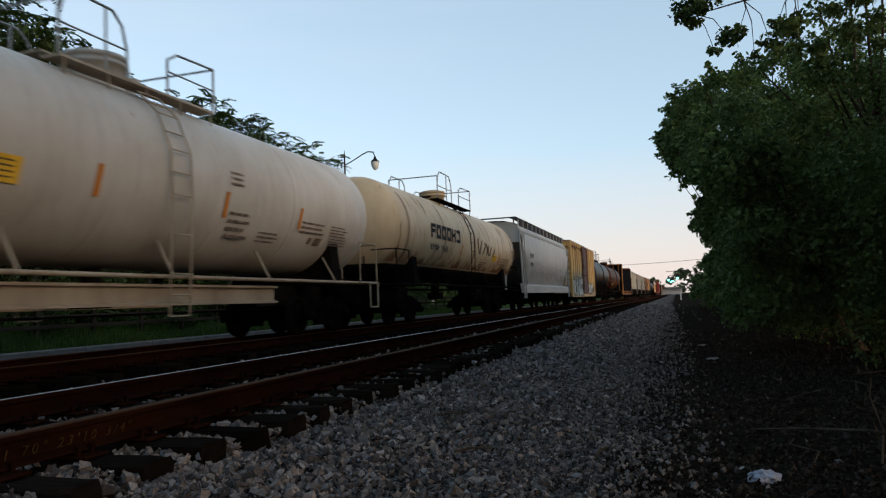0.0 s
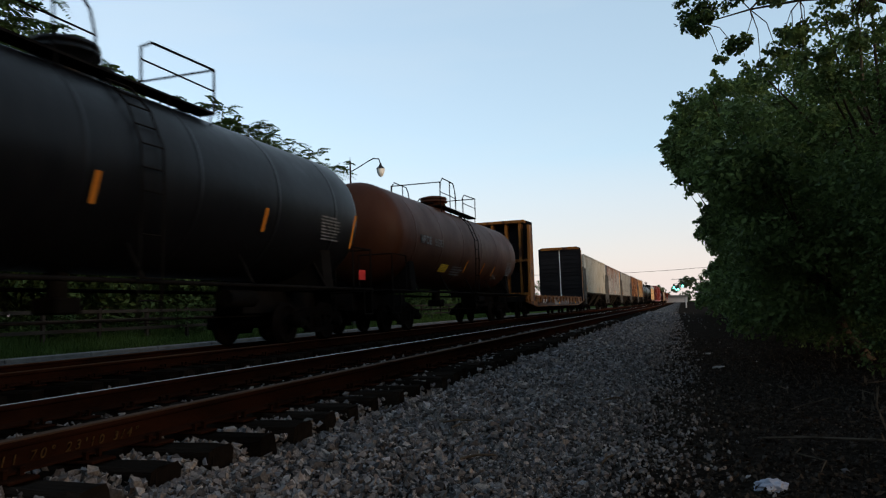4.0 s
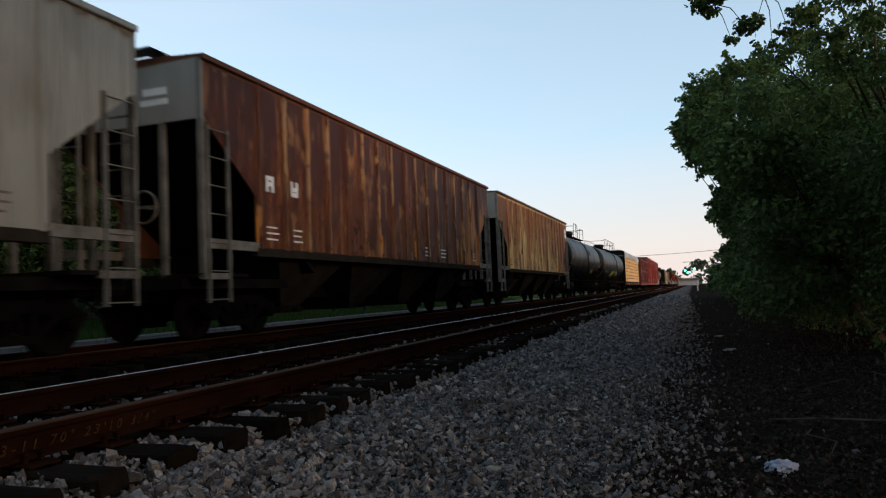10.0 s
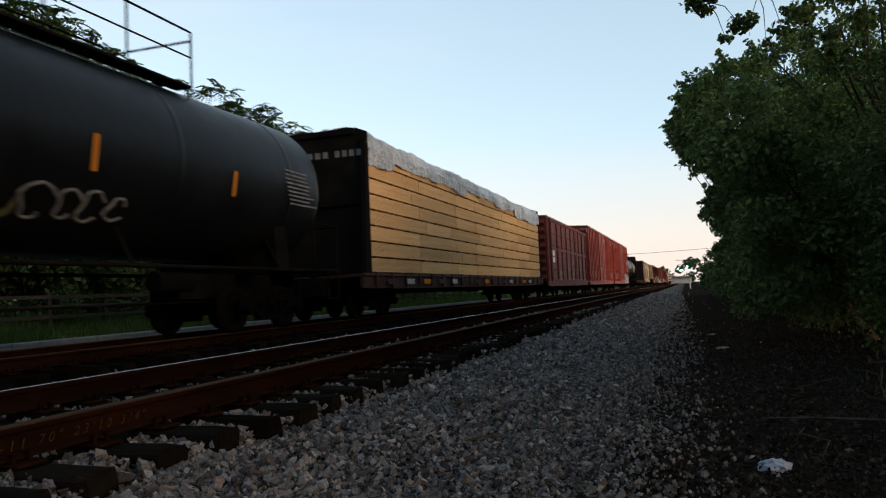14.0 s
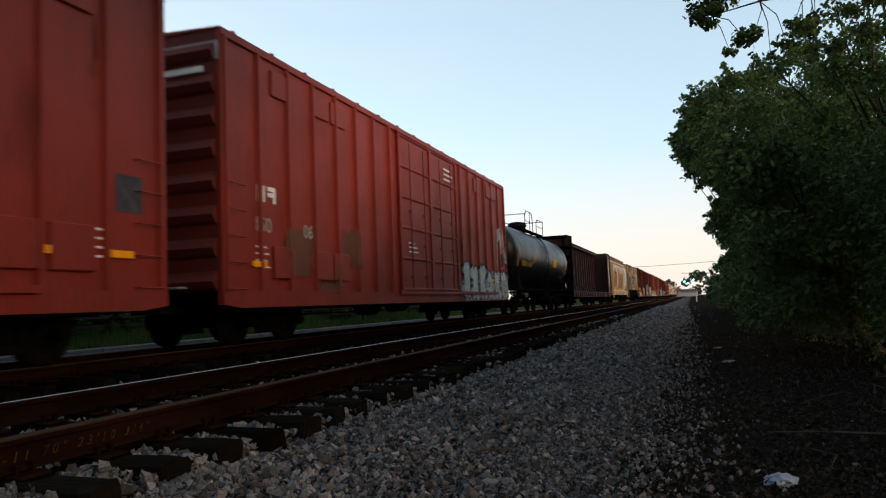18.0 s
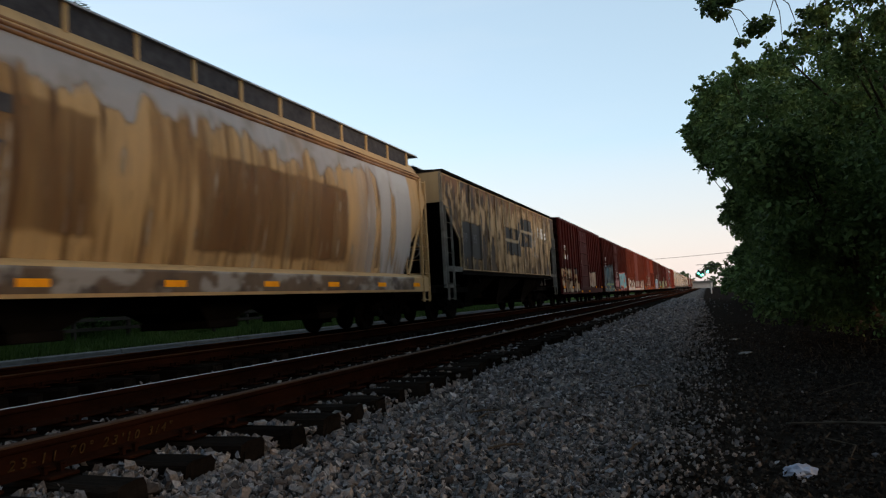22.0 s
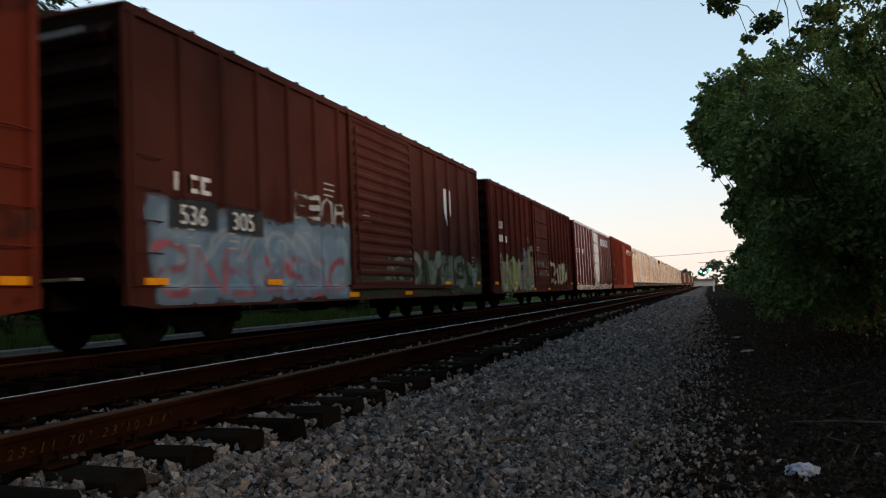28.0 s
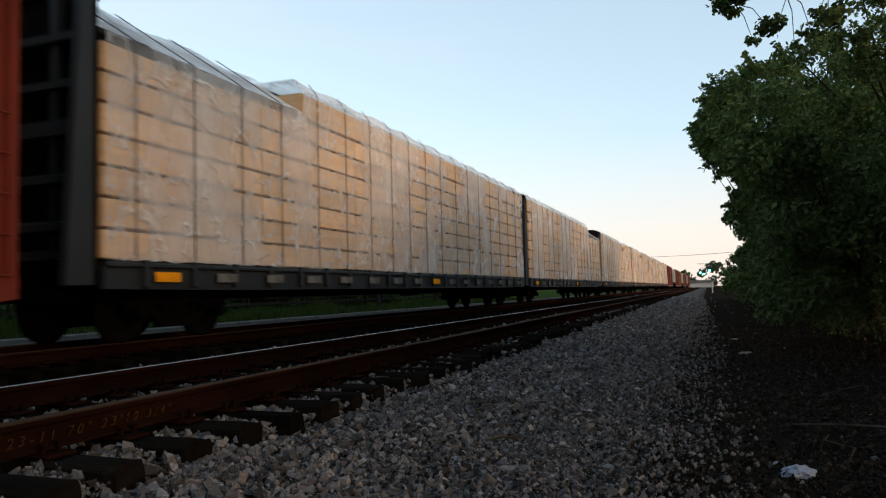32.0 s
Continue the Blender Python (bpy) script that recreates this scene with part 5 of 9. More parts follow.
            for y in np.linspace(a, b, 7):
                gr.path([(x, y, z), (x, y, z + 0.95)], 0.02)
            part("guard_rail", gr, rail_mat or walk_mat, car)
    for y in (a, b):
        part("end_rail", Shape().path([(-0.93, y, top - 0.06), (-0.93, y, top + 0.74), (0.93, y, top + 0.74), (0.93, y, top - 0.06)], 0.02), rail_mat or walk_mat, car)
    part("bottom_valve", Shape().rod((0, -0.2, zc - r + 0.1), (0, -0.2, 0.95), 0.16, 12).box(-0.25, 0.25, -0.45, 0.05, 0.72, 0.97, 0.03), UNDER, car)
    part("brake_gear", Shape().rod((0.6, half - 5.6, 0.95), (0.6, half - 4.7, 0.95), 0.17, 14).rod((0.2, -half + 3.4, 0.6), (0.2, half - 3.4, 0.6), 0.018, 6), UNDER, car)
    running_gear(car, place, half)
    return car, place, half


def on_tank(x_r, zc, z):
    """x on the shell at height z."""
    return math.sqrt(max(x_r * x_r - (z - zc) ** 2, 0.01))


# ---- covered hoppers ----
# grey-brown end framing, darker than the pale bodies
END_FRAME_GREY = surf("grey-brown end framing", (0.06, 0.055, 0.048), (0.2, 0.185, 0.165), 2.5, 0.75, 0, 40, 0.3)

def hopper(label, c0, c1, mat, roof_z=4.45, ribs=17, bays=3, chute_mat=None, end_mat=None, rib_mat=None, sill_z=1.55, end_panel=None, top_mat=None):
    frame_mat = END_FRAME_GREY
    car, place, half = begin_car("covered_hopper", label, c0, c1)
    h = half - 0.72
    x = HALF - 0.06
    end_mat, rib_mat, chute_mat = end_mat or mat, rib_mat or mat, chute_mat or UNDER
    bind(car, mat, rib_mat)
    z1 = roof_z - 0.06
    for s in (1, -1):
        side = [(-h + 0.04, z1), (-h + 0.04, 3.62), (-h + 1.5, 2.5), (-h + 1.5, sill_z), (h - 1.5, sill_z), (h - 1.5, 2.5), (h - 0.04, 3.62), (h - 0.04, z1)]
        part("side_wall", Shape().prism(side, "x", s * (x - 0.04), s * x), mat, car)
        part("side_sill", Shape().box(min(s * (x - 0.1), s * (x + 0.03)), max(s * (x - 0.1), s * (x + 0.03)), -h + 1.5, h - 1.5, sill_z - 0.14, sill_z + 0.02, 0.01), chute_mat, car)
        part("top_chord", Shape().box(min(s * (x - 0.04), s * (x + 0.06)), max(s * (x - 0.04), s * (x + 0.06)), -h, h, z1 - 0.04, z1 + 0.06, 0.015), top_mat or mat, car)
        ys = np.linspace(-h + 1.62, h - 1.62, ribs)
        SIDES[car.name] = ribbed_side(x, ys, 0.05, 0.05, sill_z)
        RIBS_AT[car.name] = [float(y) for y in ys]
        rm = rib_mesh(rib_mat, sill_z, z1 - 0.05, 0.05, 0.05, rib_mat.name + "h")
        for y in ys:
            part("rib", rm, rib_mat, car, at=pose(s * x, y, 0, 0, 0, 0 if s > 0 else 180))
        for e in (-1, 1):
            part("end_post", Shape().box(min(s * (x - 0.09), s * x), max(s * (x - 0.09), s * x), min(e * h, e * (h - 0.09)), max(e * h, e * (h - 0.09)), 1.02, z1), frame_mat, car)
            part("end_sill", Shape().box(min(s * (x - 0.08), s * (x + 0.02)), max(s * (x - 0.08), s * (x + 0.02)), min(e * h, e * (h - 1.55)), max(e * h, e * (h - 1.55)), 1.5, 1.66), frame_mat, car)
            part("step_sill", Shape().box(min(s * (x - 0.08), s * (x + 0.02)), max(s * (x - 0.08), s * (x + 0.02)), min(e * h, e * (h - 0.7)), max(e * h, e * (h - 0.7)), 1.0, 1.1), frame_mat, car)
            ladder(car, frame_mat, s * (x + 0.03), e * (h - 0.36), 0.62, 3.5, 0.55, 0.42)
    for e in (-1, 1):
        # slope sheet black instead of body paint: the recess's shade is in it
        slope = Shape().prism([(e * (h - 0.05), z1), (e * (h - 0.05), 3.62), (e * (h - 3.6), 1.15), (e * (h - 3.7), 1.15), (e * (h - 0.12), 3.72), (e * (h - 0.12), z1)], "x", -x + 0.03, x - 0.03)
        part("slope_sheet", slope, UNDER, car, "sloping end sheet, black for its shade")
        part("end_panel", Shape().box(-x, x, min(e * h, e * (h - 0.05)), max(e * h, e * (h - 0.05)), 3.6, z1), end_panel or end_mat, car)
        post_me = Shape().box(-0.05, 0.05, min(e * h, e * (h - 0.08)), max(e * h, e * (h - 0.08)), 1.05, 3.6).mesh("end_stanchion", frame_mat)
        for xx in (-0.75, 0.0, 0.75):
            part("end_stanchion", post_me, frame_mat, car, at=pose(xx, 0, 0))
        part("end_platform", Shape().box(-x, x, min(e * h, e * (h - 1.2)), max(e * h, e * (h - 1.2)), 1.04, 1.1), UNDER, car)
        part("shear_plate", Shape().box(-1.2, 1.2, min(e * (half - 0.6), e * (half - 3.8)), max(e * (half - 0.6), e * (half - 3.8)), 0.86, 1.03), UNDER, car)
        ladder(car, frame_mat, e * 1.15, e * (h + 0.05), 1.0, z1, 0.45, 0.38, "y" if e > 0 else "-y")
        if e < 0:
            part("brake_wheel", Shape().lathe([(-h - 0.2, 0.24), (-h - 0.23, 0.26), (-h - 0.2, 0.28), (-h - 0.17, 0.26), (-h - 0.2, 0.24)], "y", (0.55, 0, 2.2), 22).rod((0.55, -h, 2.2), (0.55, -h - 0.2, 2.2), 0.03).box(0.3, 0.8, -h - 0.21, -h - 0.19, 2.18, 2.22), frame_mat, car)
    span = (2 * h - 4.6) / bays
    for i in range(bays):
        y = -h + 2.3 + (i + 0.5) * span
        b = Shape()
        w, wb = span / 2 * 0.98, 0.38
        v = [(-x + 0.08, y - w, sill_z), (x - 0.08, y - w, sill_z), (x - 0.08, y + w, sill_z), (-x + 0.08, y + w, sill_z),
             (-0.75, y - wb, 0.5), (0.75, y - wb, 0.5), (0.75, y + wb, 0.5), (-0.75, y + wb, 0.5)]
        b.add(v, [(0, 1, 5, 4), (1, 2, 6, 5), (2, 3, 7, 6), (3, 0, 4, 7), (4, 5, 6, 7)])
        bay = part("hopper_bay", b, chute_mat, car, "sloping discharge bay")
        part("outlet_gate", Shape().box(-0.8, 0.8, y - 0.45, y + 0.45, 0.36, 0.5, 0.02).rod((-0.95, y, 0.42), (0.95, y, 0.42), 0.04, 8), UNDER, bay)
    roof = Shape().prism([(-x - 0.03, z1), (-x - 0.03, z1 + 0.05), (-0.5, roof_z + 0.06), (0.5, roof_z + 0.06), (x + 0.03, z1 + 0.05), (x + 0.03, z1), (0, z1 - 0.05)], "y", -h, h)
    part("roof", roof, top_mat or mat, car)
    part("running_board", Shape().box(-0.75, -0.45, -h - 0.25, h + 0.25, roof_z + 0.12, roof_z + 0.15).box(0.45, 0.75, -h - 0.25, h + 0.25, roof_z + 0.12, roof_z + 0.15)
         .box(-0.75, 0.75, -h - 0.25, -h + 0.1, roof_z + 0.12, roof_z + 0.15).box(-0.75, 0.75, h - 0.1, h + 0.25, roof_z + 0.12, roof_z + 0.15), GALV, car)
    hatch = Shape()
    for y in np.linspace(-h + 0.9, h - 0.9, 10):
        hatch.box(-0.35, 0.35, y - 0.6, y + 0.6, roof_z + 0.05, roof_z + 0.14, 0.03)
    part("hatch_covers", hatch, mat, car)
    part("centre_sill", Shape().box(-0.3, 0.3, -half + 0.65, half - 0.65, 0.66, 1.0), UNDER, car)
    running_gear(car, place, half, 2.35)
    return car, place, half, x


def round_hopper(label, c0, c1, mat, roof_z=4.66, top_z=4.15, sill_top=1.32, sill_bot=0.9, bead_mat=None):
    car, place, half = begin_car("covered_hopper", label, c0, c1)
    h = half - 0.72
    # bulging sides: outline from the sill up to the roof
    curve = [(1.33, 1.3), (1.45, 1.8), (1.53, 2.3), (1.57, 2.8), (1.57, 3.25), (1.52, 3.7), (1.44, 4.05), (1.4, top_z + 0.02), (1.2, roof_z - 0.18), (0.6, roof_z - 0.03), (0, roof_z)]
    k = len(curve)
    s = Shape()
    rings = []
    for y in (-h + 0.12, -h + 0.7, -h + 1.6, h - 1.6, h - 0.7, h - 0.12):
        cut = max(0.0, (1.6 - (h - abs(y)))) / 1.5
        ring = []
        for xx, zz in curve:
            low = 1.3 + cut * 2.1
            ring.append((xx, y, max(zz, low)))
        rings.append(ring)
    for side in (1, -1):
        v = [(side * p[0], p[1], p[2]) for r in rings for p in r]
        f = [(j * k + i, j * k + i + 1, (j + 1) * k + i + 1, (j + 1) * k + i) for j in range(len(rings) - 1) for i in range(k - 1)]
        s.add(v, f, True)
    SIDES[car.name] = lambda Y, Z: np.where(Z < sill_top - 0.02, 1.562, np.interp(Z, [q[1] for q in curve], [q[0] for q in curve]))
    part("body", s, mat, car, "smooth bulging carbody")
    for side in (1, -1):
        a, b = sorted((side * 1.36, side * 1.56))
        part("side_sill", Shape().prism([(side * 1.34, sill_top + 0.06), (side * 1.5, sill_top), (side * 1.56, sill_top - 0.06), (side * 1.56, sill_bot), (side * 1.42, sill_bot)], "y", -h, h), mat, car)
        for zz, xx in ((4.02, 1.45), (4.1, 1.43), (4.18, 1.38)):
            part("eave_bead", Shape().rod((side * xx, -h + 0.15, zz), (side * xx, h - 0.15, zz), 0.03, 8), bead_mat or mat, car)
        for e in (-1, 1):
            part("end_post", Shape().path([(side * 1.5, e * (h - 0.06), 1.0), (side * 1.42, e * (h - 0.06), 4.1)], 0.045, 8), mat, car)
            part("diagonal_brace", Shape().path([(side * 1.5, e * (h - 0.06), 3.4), (side * 1.48, e * (h - 1.35), 1.35)], 0.04, 8), mat, car)
            ladder(car, mat, side * 1.56, e * (h - 0.3), 0.62, 4.0, 0.42, 0.36)
    for e in (-1, 1):
        part("slope_sheet", Shape().prism([(e * (h - 0.15), top_z), (e * (h - 0.15), 3.5), (e * (h - 3.4), 1.2), (e * (h - 3.5), 1.25), (e * (h - 0.25), 3.6), (e * (h - 0.25), top_z)], "x", -1.38, 1.38), mat, car)
        part("end_panel", Shape().prism([(-1.42, 3.5), (1.42, 3.5), (1.42, top_z), (1.1, roof_z - 0.15), (0, roof_z - 0.03), (-1.1, roof_z - 0.15), (-1.42, top_z)], "y", e * (h - 0.08), e * (h - 0.14)), mat, car)
        part("end_platform", Shape().box(-1.5, 1.5, min(e * h, e * (h - 1.4)), max(e * h, e * (h - 1.4)), 1.02, 1.1), UNDER, car)
        post_me = Shape().box(-0.05, 0.05, min(e * (h - 0.05), e * (h - 0.12)), max(e * (h - 0.05), e * (h - 0.12)), 1.1, 3.5).mesh("end_stanchion", mat)
        for xx in (-0.6, 0.6):
            part("end_stanchion", post_me, mat, car, at=pose(xx, 0, 0))
        ladder(car, mat, e * 1.1, e * (h + 0.02), 1.0, 4.1, 0.45, 0.38, "y" if e > 0 else "-y")
    wk = Shape()
    for xx in (-1.12, 1.12):
        wk.box(xx - 0.2, xx + 0.2, -h - 0.15, h + 0.15, roof_z + 0.09, roof_z + 0.12)
        for y in np.linspace(-h + 0.2, h - 0.2, 12):
            wk.box(xx - 0.03, xx + 0.03, y - 0.03, y + 0.03, roof_z - 0.25, roof_z + 0.1)
    for y in (-h, h):
        wk.box(-1.3, 1.3, y - 0.2, y + 0.2, roof_z + 0.09, roof_z + 0.12)
    part("running_board", wk, GALV, car)
    skirt = Shape()
    for xx in (-1.25, 1.25):
        skirt.box(xx - 0.012, xx + 0.012, -h + 0.6, h - 0.6, roof_z - 0.28, roof_z + 0.09)
    part("running_board_skirt", skirt, DARK_MARK, car)
    stub = Shape().box(-0.02, 0.02, -0.04, 0.04, roof_z - 0.3, roof_z + 0.11).mesh("board_bracket", mat)
    for xx in (-1.27, 1.27):
        for y in np.linspace(-h + 0.6, h - 0.6, 13):
            part("board_bracket", stub, mat, car, at=pose(xx, y, 0))
    for i in range(3):
        y = (i - 1) * (2 * h - 5.0) / 3
        w = (2 * h - 5.0) / 6 * 0.97
        v = [(-1.33, y - w, 1.35), (1.33, y - w, 1.35), (1.33, y + w, 1.35), (-1.33, y + w, 1.35), (-0.7, y - 0.4, 0.5), (0.7, y - 0.4, 0.5), (0.7, y + 0.4, 0.5), (-0.7, y + 0.4, 0.5)]
        bay = part("hopper_bay", Shape().add(v, [(0, 1, 5, 4), (1, 2, 6, 5), (2, 3, 7, 6), (3, 0, 4, 7), (4, 5, 6, 7)]), UNDER, car)
        part("outlet_gate", Shape().box(-0.75, 0.75, y - 0.42, y + 0.42, 0.36, 0.5, 0.02), UNDER, bay)
    part("centre_sill", Shape().box(-0.3, 0.3, -half + 0.65, half - 0.65, 0.66, 1.0), UNDER, car)
    running_gear(car, place, half, 2.4)
    return car, place, half


# ---- flat cars and centre-beam cars ----
def bulkhead(car, mat, inner_mat, e, y, top=4.8, deck=1.15, width=1.5, depth=0.55, outer_ribs=4, shelves=False):
    """An end wall; e = -1 for the leading end. Its framed side faces outwards."""
    p = [(-width, deck - 0.3), (width, deck - 0.3), (width, top - 0.12), (width - 0.3, top), (-width + 0.3, top), (-width, top - 0.12)]
    b = part("bulkhead", Shape().prism(p, "y", y, y + e * 0.07), inner_mat, car)
    f = Shape()
    for xx in (-width + 0.06, width - 0.06):
        f.prism([(y + e * 0.07, deck - 0.3), (y + e * (depth + 0.15), deck - 0.3), (y + e * depth * 0.75, top - 0.3), (y + e * 0.07, top - 0.3)], "x", xx - 0.06, xx + 0.06)
    f.box(-width + 0.3, width - 0.3, min(y + e * 0.07, y + e * depth * 0.7), max(y + e * 0.07, y + e * depth * 0.7), top - 0.16, top - 0.02)
    for zz in (deck + 0.1, deck + 1.8):
        f.box(-width + 0.1, width - 0.1, min(y + e * 0.07, y + e * depth * 0.7), max(y + e * 0.07, y + e * depth * 0.7), zz - 0.06, zz + 0.06)
    part("bulkhead_frame", f, mat, b)
    post_me = Shape().box(-0.06, 0.06, min(y + e * 0.07, y + e * depth * 0.6), max(y + e * 0.07, y + e * depth * 0.6), deck, top - 0.15).mesh("bulkhead_post", mat)
    for xx in np.linspace(-width + 0.55, width - 0.55, outer_ribs):
        part("bulkhead_post", post_me, mat, b, at=pose(xx, 0, 0))
    if shelves:
        shelf_me = Shape().prism([(y + e * 0.07, 0.0), (y + e * depth * 0.8, 0.06), (y + e * depth * 0.8, 0.16), (y + e * 0.07, 0.22)], "x", -width + 0.12, width - 0.12).mesh("bulkhead_shelf", mat)
        for zz in np.arange(deck + 0.35, top - 0.5, 0.62):
            part("bulkhead_shelf", shelf_me, mat, b, at=pose(0, 0, zz))
    return b


def deck_frame(car, half, mat, deck=1.15, sill=0.62, width=1.5, pockets=14, end=0.65):
    h = half - end
    for s in (1, -1):
        part("side_sill", Shape().prism([(-h, deck - 0.05), (h, deck - 0.05), (h, deck - 0.35), (h - 2.6, sill), (-h + 2.6, sill), (-h, deck - 0.35)], "x", s * (width - 0.1), s * width), mat, car)
        pk = Shape().box(min(s * width, s * (width + 0.07)), max(s * width, s * (width + 0.07)), -0.06, 0.06, deck - 0.33, deck + 0.04, 0.01).mesh("stake_pocket", mat)
        for y in np.linspace(-h + 0.7, h - 0.7, pockets):
            part("stake_pocket", pk, mat, car, at=pose(0, y, 0))
        part("deck_edge", Shape().box(min(s * (width - 0.05), s * (width + 0.05)), max(s * (width - 0.05), s * (width + 0.05)), -h, h, deck - 0.06, deck + 0.0, 0.012), mat, car)
    part("centre_sill", Shape().box(-0.35, 0.35, -half + 0.65, half - 0.65, 0.6, deck - 0.05), UNDER, car)
    cb = Shape()
    for y in np.linspace(-h + 0.4, h - 0.4, 12):
        cb.box(-width + 0.1, width - 0.1, y - 0.06, y + 0.06, deck - 0.3, deck - 0.05)
    part("cross_bearers", cb, UNDER, car)
    rods = Shape().rod((0.9, -half + 4, 0.75), (0.9, half - 4, 0.75), 0.02, 6).rod((0.6, 0.5, 0.72), (0.6, 1.5, 0.72), 0.18, 14)
    part("brake_gear", rods, UNDER, car)


def centrebeam(label, c0, c1, mat, top=4.72, end_mat=None, name="centerbeam_car", bulk_width=1.42, bulk_in=0.85, depth=0.38, frame_mat=None, shelves=True):
    car, place, half = begin_car(name, label, c0, c1)
    deck = 1.12
    deck_frame(car, half, mat, deck, 0.74, 1.5, 22)
    h = half - 0.75
    floor = Shape()
    for s in (-1, 1):
        floor.prism([(s * 0.2, deck - 0.02), (s * 1.48, deck + 0.02), (s * 1.48, deck - 0.06), (s * 0.2, deck - 0.1)], "y", -h, h)
    part("deck", floor, mat, car)
    for e in (-1, 1):
        bulkhead(car, frame_mat or mat, end_mat or mat, e, e * (half - bulk_in), top + 0.03, deck, bulk_width, depth, 2 if shelves else 0, shelves)
    part("top_chord", Shape().box(-0.32, 0.32, -h + 0.5, h - 0.5, top - 0.2, top, 0.02).box(-0.42, 0.42, -h + 0.5, h - 0.5, top - 0.02, top + 0.02), mat, car)
    ys = np.linspace(-h + 1.5, h - 1.5, 16)
    pm = Shape().prism([(-0.32, deck), (0.32, deck), (0.16, deck + 0.7), (0.13, top - 0.18), (-0.13, top - 0.18), (-0.16, deck + 0.7)], "y", -0.09, 0.09).mesh("beam_post", mat)
    for y in ys:
        part("beam_post", pm, mat, car, at=pose(0, y, 0))
    for i in range(1, 15, 2):
        a, b = (ys[i], ys[i + 1]) if i < 8 else (ys[i + 1], ys[i])
        part("diagonal", Shape().rod((0, a, deck + 0.1), (0, b, top - 0.2), 0.06, 6), mat, car)
    running_gear(car, place, half, 2.6)
    return car, place, half, h


# ---- the train, car by car (places of the couplers along the track at the start) ----
SILVER = [(0.4, 0.41, 0.41), (0.52, 0.53, 0.52), (0.28, 0.3, 0.3), (0.45, 0.45, 0.42)]
TEAL = [(0.04, 0.24, 0.3), (0.1, 0.34, 0.38), (0.03, 0.15, 0.2)]
ROSE = [(0.34, 0.09, 0.09), (0.42, 0.2, 0.18), (0.24, 0.05, 0.06)]
LIME = [(0.3, 0.36, 0.14), (0.38, 0.38, 0.2), (0.2, 0.28, 0.14)]
SAND = [(0.3, 0.18, 0.085), (0.4, 0.27, 0.15), (0.2, 0.1, 0.045), (0.34, 0.22, 0.115)]
PEWTER = [(0.16, 0.17, 0.17), (0.24, 0.25, 0.25), (0.1, 0.14, 0.15), (0.2, 0.2, 0.18)]
SKY_BLUE = [(0.16, 0.25, 0.33), (0.23, 0.31, 0.37), (0.09, 0.17, 0.26)]
BLACK = (0.012, 0.012, 0.013)


def tank_marks(car, zc, r, mat, stencils=(), stripes=(), boards=(), blocks=()):
    """Stencils (y, z, width, lines, pitch), orange stripes (y, z, height), boards (y, z, width, height, paint) and small blocks on the near side."""
    def on(y, z, rows, m, name, label):
        x = on_tank(r + 0.012, zc, z)
        tilt = math.degrees(math.asin(max(-0.95, min(0.95, (z - zc) / r))))
        s = Shape()
        for dy, dz, w, h in rows:
            s.box(-0.001, 0.003, dy, dy + w, dz, dz + h)
        return tagged(part(name, s, m, car, label, pose(x, y, z, 0, -tilt, 0)), kind="stuff" if len(rows) > 1 else "")
    for k, (y, z, w, lines, pitch) in enumerate(stencils):
        g = random.Random(k + int(10 * abs(y)))
        rows = []
        for i in range(lines):
            a, end = 0.0, w * g.uniform(0.7, 1.0)
            while a < end:
                b = min(end, a + g.uniform(0.05, 0.3))
                rows.append((a, -i * pitch, b - a, pitch * 0.42))
                a = b + 0.035
        on(y, z, rows, mat, "stencil", "block of small stencilled lines")
    for y, z, h in stripes:
        on(y, z, [(-0.045, -h / 2, 0.09, h)], ORANGE_MARK, "reflector", "orange reflective stripe")
    for y, z, w, h, m in boards:
        on(y, z, [(0, -h / 2, w, h)], m, "placard", "coloured warning panel")
        on(y + 0.06 * w, z, [(0, h * (0.28 - 0.2 * i), w * 0.8, h * 0.07) for i in range(4)], DARK_MARK, "placard_lines", "small dark printed lines")
    for y, z, w, h in blocks:
        on(y, z, [(0, 0, w, h)], mat, "stencil_block", "small painted block")


# 0 white tank car
WHITE_TANK = paint("white tank paint", (0.5, 0.475, 0.435), (0.42, 0.38, 0.325), 0.16, (0.24, 0.14, 0.08), 0.0, 1, 0.42, dirt_amt=0.16)
SILL_TAN = paint("dirty cream sill paint", (0.4, 0.34, 0.26), (0.28, 0.22, 0.16), 0.3, (0.14, 0.08, 0.05), 0.1, 61, 0.6)
STAIN = surf("dark stencil faded brown", (0.09, 0.07, 0.06), (0.17, 0.13, 0.11), 6, 0.7)
car, place, half = tankcar("white tank car with grimy shell and rust-stained seams", 0.9, 18.2, WHITE_TANK, 1.48, 2.83, (-1.75, 1.8), UNDER, None, SILL_TAN, rail_mat=GALV, full_sill=SILL_TAN, end_in=0.55)
tank_marks(car, 2.83, 1.48, STAIN, [(1.5, 3.02, 0.4, 3, 0.1), (1.55, 2.3, 0.75, 4, 0.14), (2.66, 2.06, 0.9, 3, 0.09), (4.15, 2.38, 1.25, 3, 0.1), (5.5, 2.4, 0.9, 7, 0.07)],
           [(-1.57, 2.45, 0.46), (1.4, 2.45, 0.46), (4.04, 2.46, 0.44)], [(-3.5, 2.38, 0.7, 0.34, YELLOW_MARK)], [(4.62, 1.98, 0.14, 0.16), (4.9, 1.96, 0.3, 0.2)])

